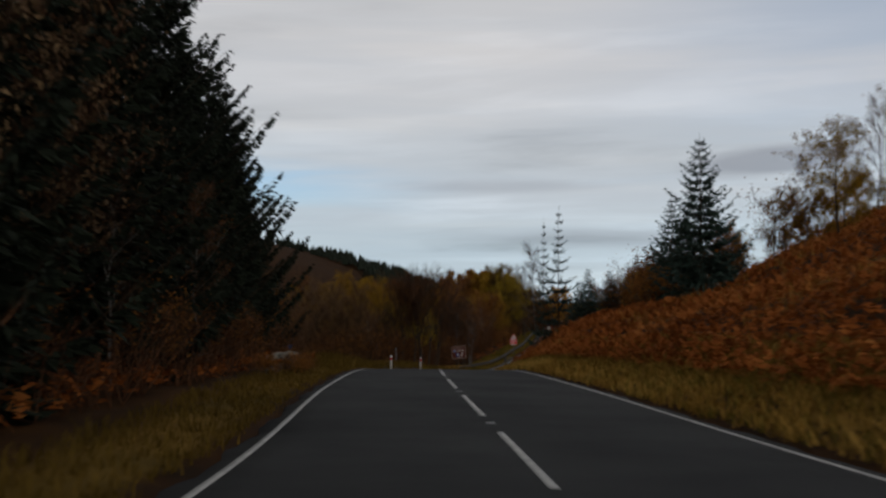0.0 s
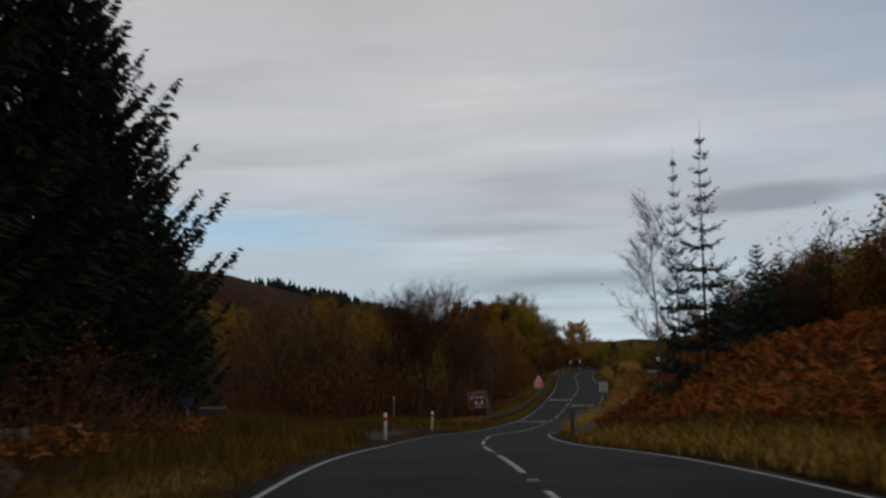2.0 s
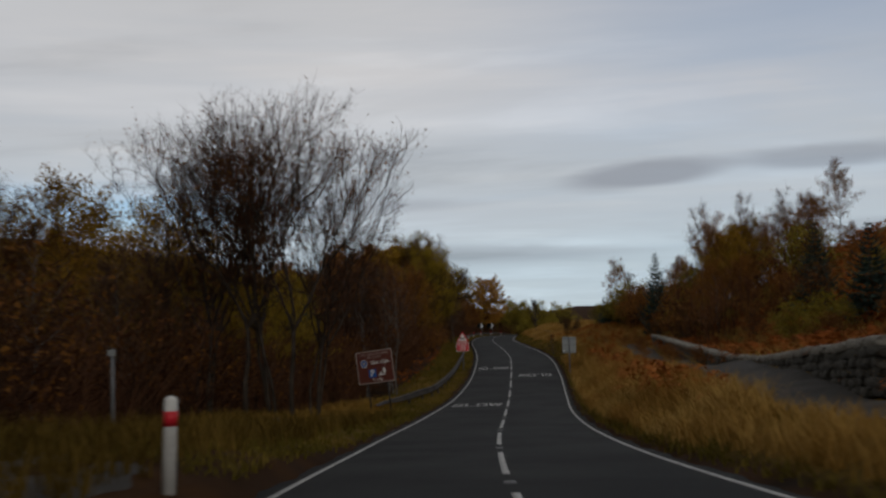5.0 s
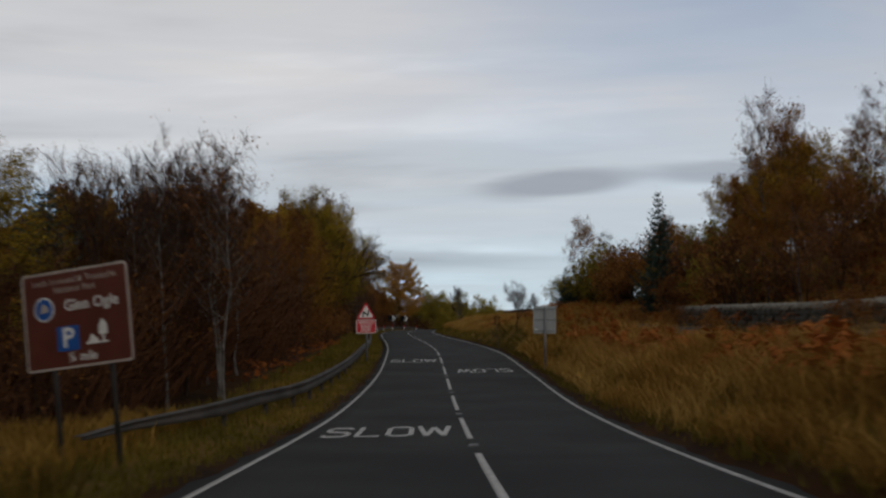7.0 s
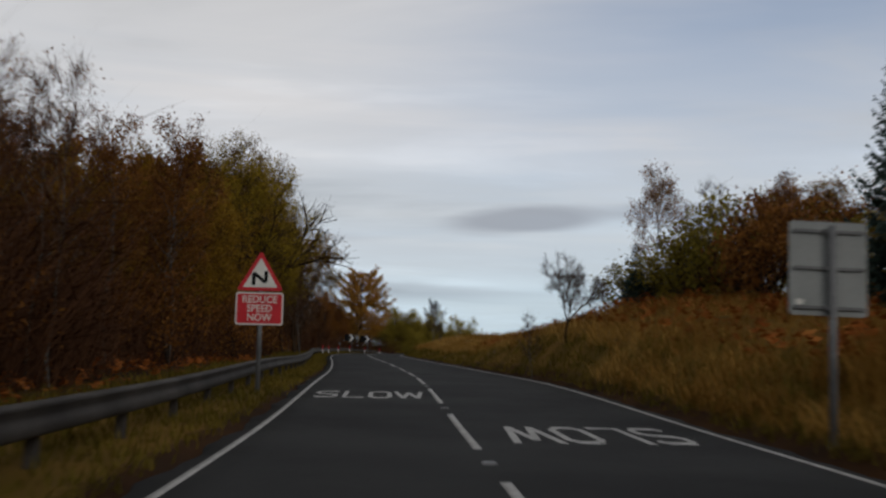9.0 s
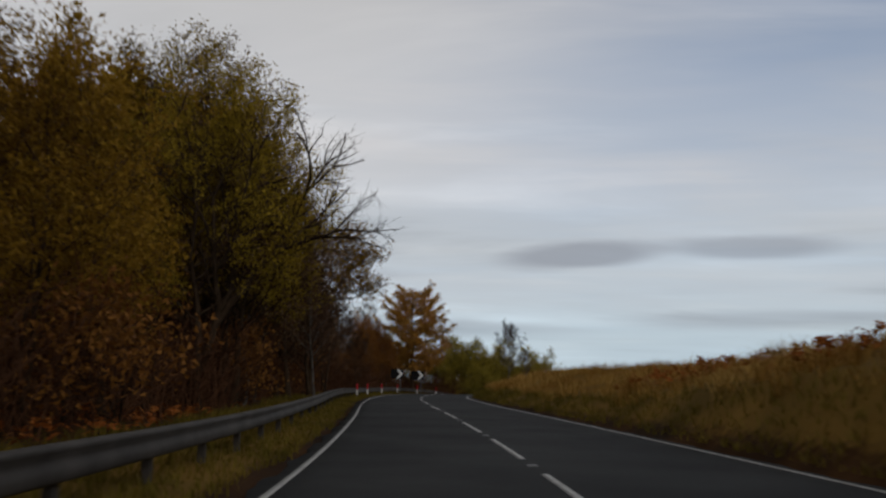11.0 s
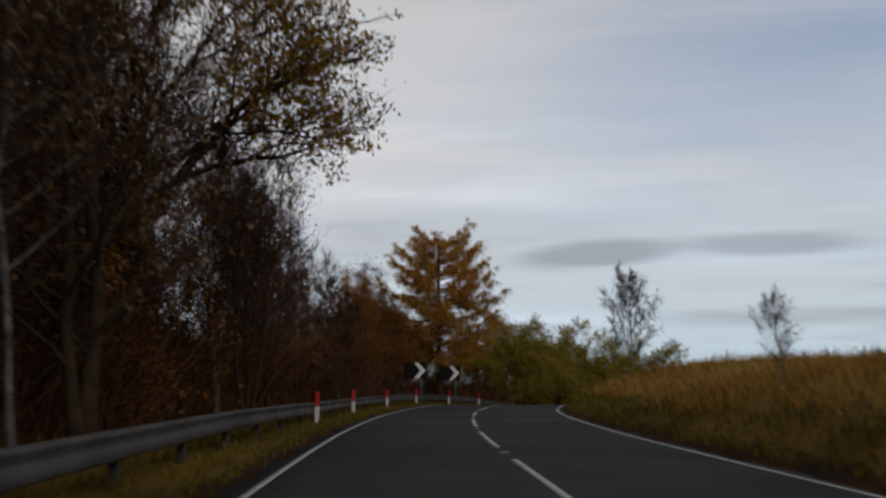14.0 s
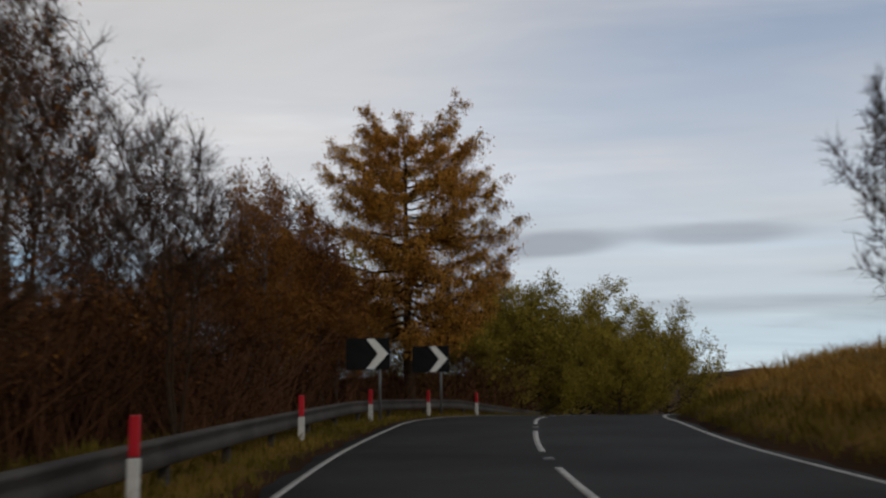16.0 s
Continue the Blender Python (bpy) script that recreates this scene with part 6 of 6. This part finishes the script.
def sign_back():
    x, y = -13.62, 142.9
    top = tagged(new("sign_back"), "grey back of a rectangular road sign on one post", "road sign")
    zb = 1.70
    part("panel", plate("panel", rounded(1.02, 1.22, 0.05, 0, zb + 0.61), 0.0, 0.02, M_GREYPAINT), top)
    for dz in (0.10, 0.61, 1.09):
        part("rail", box("rail", (0.92, 0.03, 0.045), (0, -0.017, zb + dz), M_STEEL, 0.004), top)
        part("clip", box("clip", (0.14, 0.05, 0.06), (0, -0.05, zb + dz), M_STEEL, 0.006), top)
    part("post", rod("post", 0.05, 0.05, -0.6, zb + 1.16, (0.02, -0.09), M_STEEL), top)
    part("sticker", plate("sticker", rounded(0.10, 0.07, 0.005, -0.38, zb + 0.17), -0.004, 0.0, M_SIGNWHITE), top, "small white sticker")
    top.matrix_basis = Matrix.Translation((x, y, -6.15)) @ pose(0, 0, 0, 0, 1.5, 0)
    return top


sign_back()


def chevron(x, y, z, turn):
    top = tagged(new("chevron_board"), "black bend board with a white arrow", "road sign", "bend chevron boards")
    part("board", plate("board", rounded(1.30, 0.92, 0.05, 0, 0), 0.0, 0.03, M_SIGNBLACK), top)
    a = 0.05
    arrow = [(-a, -0.44), (0.24 - a, -0.44), (0.60, 0.0), (0.24 - a, 0.44), (-a, 0.44), (0.30, 0.0)]
    part("arrow", plate("arrow", arrow, -0.005, 0.0, M_SIGNWHITE), top, "white chevron arrow")
    for px in (0.34,):
        part("post", rod("post", 0.04, 0.04, -1.9, 0.3, (px, 0.075), M_STEEL), top)
    top.matrix_basis = Matrix.Translation((x, y, z)) @ pose(0, 0, 0, 0, 0, turn)
    return top


chevron(-25.0, 259.6, -1.21, -6)
chevron(-23.1, 265.2, -1.16, -10)


# ---- the guard rail ----
def rail_offset(s):
    """Distance of the rail from the centre line: it flares away from the road at its start."""
    flare = np.clip((131.0 - s) / 13.0, 0, 1) ** 1.6
    return edge_left(s) - 1.42 - 1.4 * flare


def guard_rail(s0, s1):
    top = tagged(new("guard_rail"), "weathered steel crash barrier on short posts", "guard rail")
    s = np.arange(s0, s1, 0.5)
    prof = [(0.005, -0.155), (0.03, -0.16), (0.05, -0.135), (0.058, -0.07), (0.05, -0.025), (0.022, 0.005), (0.018, 0.05), (0.055, 0.105), (0.062, 0.135), (0.048, 0.158), (-0.04, 0.168), (-0.12, 0.160), (-0.135, 0.12), (-0.12, 0.112), (0.01, 0.12), (-0.005, -0.14)]
    d = rail_offset(s)
    p = road_pt(s, d)
    up = 0.47 - 0.08 * np.clip((s - 222) / 12, 0, 1) - 0.32 * np.clip((125.0 - s) / 9.5, 0, 1) - 0.45 * np.clip((s - s1 + 6.5) / 6.5, 0, 1)
    g = np.interp(s, RS, RZ) + 0.05
    rows = []
    for a, b in prof:
        q = road_pt(s, d + a)
        q[:, 2] = g + up + 0.168 + (b - 0.168) * np.clip(0.22 + (s - s0) / 9.0, 0, 1)
        rows.append(q)
    v = np.stack(rows + rows[:1], 1)
    n = len(prof) + 1
    part("beam", mesh_np("beam", v.reshape(-1, 3), grid_faces(len(s), n), M_RAILDARK, False), top, "hollow steel beam with a broad top")
    for q in np.arange(s0 + 7.2, s1 - 5.5, 3.2):
        c = road_pt(q, float(rail_offset(q)) - 0.085)
        gz = float(np.interp(q, RS, RZ)) + 0.05
        hx, hy = float(np.interp(q, RS, RHX)), float(np.interp(q, RS, RHY))
        me = box("rail_post", (0.11, 0.13, 0.90), (0, 0, 0.06), M_RAILDARK, 0.01)
        part("rail_post", me, top, "", Matrix.Translation((float(c[0]), float(c[1]), gz)) @ pose(0, 0, 0, 0, 0, math.degrees(math.atan2(-hx, hy))))
    return top


guard_rail(115.5, 276.0)


def rail_marker(s):
    """A red-topped white marker standing before the rail."""
    top = tagged(new("rail_marker_post"), "red-topped white marker post beside the crash barrier", "marker post", "bend marker posts")
    part("white_foot", box("white_foot", (0.13, 0.05, 0.52), (0, 0, 0.20), M_WHITE, 0.012), top, "white lower part")
    part("red_head", box("red_head", (0.115, 0.045, 0.42), (0, 0, 0.68), M_RED, 0.02), top, "red upper part")
    c = road_pt(s, float(rail_offset(s)) + 0.14)
    z = float(np.interp(s, RS, RZ)) + 0.04
    h = math.degrees(math.atan2(-float(np.interp(s, RS, RHX)), float(np.interp(s, RS, RHY))))
    top.matrix_basis = Matrix.Translation((float(c[0]), float(c[1]), z)) @ pose(0, 0, 0, 0, 0, h)
    return top


for s in (233.2, 242.4, 252.3, 260.9, 266.6, 270.6):
    rail_marker(s)

# ---- lay-by and path ----
s = np.arange(LAYBY[0] + 4.5, LAYBY[1], 1.0)
rows = []
for k in range(9):
    q = road_pt(s + 1.5 * k, edge_left(s) - 0.30 - 1.4 * k)
    q[:, 2] = ground_z(q[:, 0], q[:, 1]) + 0.03 + 0.01 * np.sin(s * 2 + k) + (0.06 if k == 0 else 0)
    rows.append(q)
v = np.stack(rows, 1)
tagged(new("layby", mesh_np("layby", v.reshape(-1, 3)[:, :3], grid_faces(len(s), 9)[:, ::-1], M_GRAVEL, True)), "worn gravel and asphalt lay-by entrance", "lay-by", kind="structure")
yy = np.arange(67.2, 152, 0.6)
rows = []
for k in range(5):
    flare = 1.0 + 1.3 * np.exp(-((yy - 68.0) / 1.3) ** 2) * (k > 2)
    q = np.stack([path_x(yy) + (k - 2) * 0.43 * flare + 0.06 * np.sin(yy * 1.1 + k), yy, 0 * yy], 1)
    q[:, 2] = ground_z(q[:, 0], yy) + (0.07 - 0.02 * abs(k - 2)) * np.clip((yy - 67.6) / 1.5, -0.5, 1)
    rows.append(q)
v = np.stack(rows, 1)
tagged(new("footpath", mesh_np("footpath", v.reshape(-1, 3), grid_faces(len(yy), 5), M_GRAVEL, True)), "narrow grey tarmac footpath beside the road", "path", kind="structure")


def barrier(x, y, turn):
    top = tagged(new("path_barrier"), "galvanised hoop barrier across the footpath", "barrier", "path barriers")
    pts = []
    for px, pz in ((-0.62, -0.3), (-0.62, 0.74), (-0.59, 0.82), (-0.52, 0.86), (0.52, 0.86), (0.59, 0.82), (0.62, 0.74), (0.62, -0.3)):
        pts.append((px, 0, pz))
    so = Soup()
    so.tube(pts, [0.035] * len(pts), 8)
    part("hoop", so.mesh("hoop", M_STEEL, True), top)
    top.matrix_basis = Matrix.Translation((x, y, float(ground_z(x, y)[0]))) @ pose(0, 0, 0, 0, 0, turn)


barrier(-12.0, 70.9, -8)
barrier(-10.75, 70.2, -10)


def timber_post(x, y, h, turn=0.0):
    top = tagged(new("timber_post"), "weathered square timber post", "post", "timber posts")
    part("shaft", box("shaft", (0.17, 0.17, h + 0.4), (0, 0, h / 2 - 0.2), M_WOOD, 0.02), top)
    top.matrix_basis = Matrix.Translation((x, y, float(ground_z(x, y)[0]))) @ pose(0, 0, 0, 0.8, 0.6, turn)


FENCE = ((-10.05, 69.8, 1.1), (-8.6, 69.2, 0.95), (-7.0, 68.9, 0.6))
timber_post(-12.85, 71.2, 1.25, 20)
for x, y, h in FENCE:
    timber_post(x, y, h, x * 37)


def fence_rail(a, b, drop):
    """A rail a little under the tops of two posts."""
    a, b = (Vector((q[0], q[1] - 0.10, float(ground_z(q[0], q[1])[0]) + q[2] - drop)) for q in (a, b))
    top = tagged(new("fence_rail"), "weathered timber fence rail between posts", "fence rail", "fence rails")
    L = (b - a).length
    part("bar", box("bar", (L, 0.05, 0.13), (0, 0, 0), M_WOOD, 0.01), top)
    ang = math.degrees(math.atan2(b.y - a.y, b.x - a.x))
    top.matrix_basis = Matrix.Translation((a + b) / 2) @ pose(0, 0, 0, 0, -math.degrees(math.asin((b.z - a.z) / L)), ang)


for a, b in zip(FENCE, FENCE[1:]):
    for drop in (0.10, 0.50):
        fence_rail(a, b, drop)


def blocky(seed, sx, sy, sz):
    """A rough stone."""
    bm = bmesh.new()
    bmesh.ops.create_icosphere(bm, subdivisions=2, radius=0.5)
    r = random.Random(seed)
    off = Vector((r.uniform(0, 50), r.uniform(0, 50), r.uniform(0, 50)))
    for q in bm.verts:
        n = noise.noise(q.co * 2.2 + off) * 0.28
        c = q.co * (1 + n)
        q.co = Vector((math.copysign(min(abs(c.x), 0.36), c.x) * sx * 1.2, math.copysign(min(abs(c.y), 0.36), c.y) * sy * 1.2, math.copysign(min(abs(c.z), 0.31), c.z) * sz * 1.25))
    return bm


STONES = [bm_mesh("stone", blocky(k, 1.15, 1.15, 1.2), M_STONE) for k in range(7)]


COPING = [bm_mesh("stone", blocky(k + 20, 1.15, 1.3, 1.2), M_COPING) for k in range(7)]


def dry_wall(name, label, pts, h, courses, seed, size=0.45):
    """A dry-stone wall: stones laid in courses along a line of places on the ground."""
    r = random.Random(seed)
    top = tagged(new(name), label, "wall")
    acc = [0.0]
    for a, b in zip(pts, pts[1:]):
        acc.append(acc[-1] + (b - a).length)
    for c in range(courses):
        t = r.uniform(0, size)
        while t < acc[-1]:
            L = size * r.uniform(0.55, 1.6)
            x = [float(np.interp(t + L / 2, acc, [p[k] for p in pts])) for k in range(3)]
            k = max(i for i in range(len(acc)) if acc[i] <= min(t, acc[-1] - 1e-4))
            k = min(k, len(pts) - 2)
            d = pts[k + 1] - pts[k]
            ang = math.degrees(math.atan2(d.y, d.x)) + r.uniform(-7, 7)
            m = Matrix.Translation((x[0] + r.uniform(-0.05, 0.05), x[1] + r.uniform(-0.05, 0.05), x[2] + h * (c + 0.45) / courses)) @ pose(0, 0, 0, r.uniform(-6, 6), r.uniform(-6, 6), ang) @ Matrix.Diagonal((L * 1.05, 0.5, h / courses * 1.25, 1))
            part("stone", (COPING if c == courses - 1 else STONES)[r.randrange(7)], top, "", m)
            t += L
    return top


def on_ground(*places):
    return [Vector((x, y, float(ground_z(x, y)[0]) - 0.05)) for x, y in places]


WALL_TOP = ((-10.35, 86.0, -3.0), (-9.9, 93.0, -3.4), (-9.3, 100.0, -3.78), (-8.5, 109.0, -3.92), (-8.0, 118.0, -3.82), (-7.5, 127.0, -3.68), (-7.1, 136.0, -3.45), (-6.8, 145.0, -3.25))
dry_wall("stone_wall", "low mossy dry-stone wall with a pale coping beside the footpath", [Vector((x, y, z - 1.2)) for x, y, z in WALL_TOP], 1.15, 6, 5, 0.5)
dry_wall("stone_wall", "short stretch of grey stone wall with pale coping above the path gate", on_ground((-10.2, 73.8), (-10.3, 77.0), (-10.35, 80.0), (-10.4, 84.2)), 0.95, 5, 9, 0.45)
dry_wall("tumbled_wall", "tumbled mossy stone wall below the trees", [ground_at(s, -10.2) for s in (36, 40, 44, 48)], 0.7, 2, 6, 0.8)

for k, (s, d, sc) in enumerate(((103, -6.2, 0.5), (100, -7.0, 0.65), (97, -8.0, 0.5), (106, -5.4, 0.35), (50, -10.4, 1.3), (95, -6.5, 0.4))):
    ob = tagged(new("boulder", STONES[k]), "half-buried mossy boulder in the grass", "boulder", "boulders")
    ob.matrix_basis = Matrix.Translation(ground_at(s, d) + Vector((0, 0, 0.12 * sc))) @ pose(0, 0, 0, 5 * k, 4, 50 * k) @ Matrix.Diagonal((sc * 1.3, sc, sc * 0.8, 1))


def verge_stones():
    """Broken wall end: dark lower stones and a few rounded pale ones left on top."""
    r = random.Random(8)
    top = tagged(new("verge_wall"), "short broken stone wall with pale rounded top stones", "wall")
    for k in range(34):
        u = (k + r.uniform(0, 1)) / 34
        x, y = -14.95 - 1.1 * u + r.uniform(-0.1, 0.1), 26.3 + 6.0 * u
        g = float(ground_z(x, y)[0])
        top_z = -1.22 - 0.12 * u
        z = g + (top_z - g) * r.uniform(-0.1, 0.35)
        part("stone", STONES[r.randrange(7)], top, "", Matrix.Translation((x, y, z)) @ pose(0, 0, 0, r.uniform(-25, 25), r.uniform(-20, 20), 95 + r.uniform(-30, 30)) @ Matrix.Diagonal((r.uniform(0.2, 0.42), r.uniform(0.22, 0.36), r.uniform(0.14, 0.24), 1)))
    for k, (x, y, z, w, h) in enumerate(((-15.0, 26.7, -1.24, 0.42, 0.26), (-15.05, 27.3, -1.20, 0.5, 0.24), (-15.15, 28.1, -1.16, 0.95, 0.32), (-15.45, 29.3, -1.26, 0.5, 0.26), (-15.75, 30.5, -1.30, 0.75, 0.38), (-16.05, 31.9, -1.30, 0.95, 0.46))):
        part("stone", COPING[k], top, "pale stone on top of the broken wall", Matrix.Translation((x, y, z - 0.06 - 0.03 * k)) @ pose(0, 0, 0, 7 * k - 14, 9 - 5 * k, 70 + 23 * k) @ Matrix.Diagonal((w * 0.72, w * 0.6, h * 0.72, 1)))


verge_stones()


def waymark():
    """Tall signpost with finger boards beside the path."""
    top = tagged(new("waymark_post"), "blue cycle-route signpost with pale finger boards", "signpost")
    part("pole", rod("pole", 0.034, 0.034, -0.3, 2.5, (0, 0), M_NAVY, 12, 0.05), top, "dark blue pole")
    part("finger", box("finger", (0.62, 0.03, 0.13), (0.36, -0.06, 1.85), M_GREYPAINT, 0.01), top, "pale finger board")
    part("finger", box("finger", (0.40, 0.03, 0.13), (-0.25, -0.06, 1.80), M_GREYPAINT, 0.01), top, "pale finger board")
    part("disc", plate("disc", rounded(0.16, 0.22, 0.04, 0, 2.25), -0.065, -0.052, M_SIGNWHITE), top, "small white disc")
    top.matrix_basis = Matrix.Translation((-8.93, 64.6, float(ground_z(-8.93, 64.6)[0]) - 0.75)) @ pose(0, 0, 0, 0, 0, 12)


waymark()


def thin_post(x, y, h, label):
    top = tagged(new("slim_post"), label, "post", "slim posts")
    part("shaft", rod("shaft", 0.04, 0.035, -0.3, h, (0, 0), M_STEEL, 10), top)
    part("cap_plate", box("cap_plate", (0.16, 0.02, 0.12), (0, -0.045, h - 0.08), M_GREYPAINT, 0.005), top)
    top.matrix_basis = Matrix.Translation((x, y, float(ground_z(x, y)[0])))


p = ground_at(88.0, -7.6)
thin_post(p.x, p.y, 1.9, "slim grey post with a small plate in the grass")


def blue_sign():
    top = tagged(new("parking_sign"), "small blue sign on a post under the trees", "road sign")
    part("panel", plate("panel", rounded(0.42, 0.28, 0.04, 0, 1.75), 0.0, 0.02, M_NAVY), top, "dull blue panel")
    part("post", rod("post", 0.035, 0.035, -0.6, 1.9, (0, 0.06), M_STEEL, 10), top)
    top.matrix_basis = Matrix.Translation((-23.95, 53.1, -3.55)) @ pose(0, 0, 0, 0, 0, 10)


blue_sign()


def parked_car():
    """A dark hatchback seen from behind."""
    top = tagged(new("parked_car"), "black estate car parked under the trees in the lay-by", "car")
    side = [(-2.15, 0.32), (-2.2, 0.62), (-2.12, 0.95), (-1.85, 1.42), (-1.5, 1.48), (-0.2, 1.47), (0.35, 1.36), (0.95, 0.98), (1.75, 0.86), (2.12, 0.68), (2.16, 0.34), (1.7, 0.24), (-1.7, 0.24)]
    half = 0.86
    v, f = [], []
    n = len(side)
    for q, w in ((-1, 1.0), (-0.93, 1.0), (0.93, 1.0), (1, 1.0)):
        for x, z in side:
            tuck = 1 - 0.17 * max(0, (z - 0.9) / 0.6)
            edge = 1.0 if abs(q) < 0.95 else 0.97
            v.append((x * edge, q * half * tuck, 0.85 + (z - 0.85) * edge))
    for r in range(3):
        for k in range(n):
            f.append((r * n + k, r * n + (k + 1) % n, (r + 1) * n + (k + 1) % n, (r + 1) * n + k))
    f += [tuple(range(n)), tuple(reversed(range(3 * n, 4 * n)))]
    me = bpy.data.meshes.new("body")
    me.from_pydata(v, [], f)
    me.materials.append(M_CARPAINT)
    bm = bmesh.new()
    bm.from_mesh(me)
    bmesh.ops.recalc_face_normals(bm, faces=bm.faces)
    bm.to_mesh(me)
    bm.free()
    part("body", me, top, "glossy black bodywork")
    part("rear_window", box("rear_window", (0.02, 1.15, 0.36), (0, 0, 0), M_GLASSDARK, 0.005), top, "tinted rear window", Matrix.Translation((-2.02, 0, 1.19)) @ pose(0, 0, 0, 0, 30, 0))
    for q in (-1, 1):
        part("side_window", box("side_window", (1.9, 0.02, 0.32), (0, 0, 0), M_GLASSDARK, 0.005), top, "tinted side window", Matrix.Translation((-0.55, q * 0.80, 1.20)) @ pose(0, 0, 0, q * 13, 0, 0))
        part("tail_light", box("tail_light", (0.10, 0.26, 0.17), (-2.14, q * 0.66, 0.86), M_RED, 0.02), top, "red tail light")
        for x in (-1.35, 1.35):
            wheel = part("wheel", rod("wheel", 0.32, 0.32, -0.11, 0.11, (0, 0), M_RUBBER, 20), top, "black tyre", Matrix.Translation((x, q * 0.76, 0.32)) @ pose(0, 0, 0, 90, 0, 0))
            part("rim", rod("rim", 0.20, 0.19, -0.115, 0.115, (0, 0), M_STEEL, 16), wheel, "grey alloy rim")
    part("bumper", box("bumper", (0.22, 1.66, 0.28), (-2.12, 0, 0.46), M_CARPAINT, 0.06), top)
    part("number_plate", box("number_plate", (0.02, 0.52, 0.11), (-2.235, 0, 0.62), M_SIGNWHITE, 0.004), top, "pale number plate")
    top.matrix_basis = Matrix.Translation((-31.6, 72.4, float(ground_z(-31.6, 72.4)[0]))) @ pose(0, 0, 0, 0, 0, 112)


parked_car()
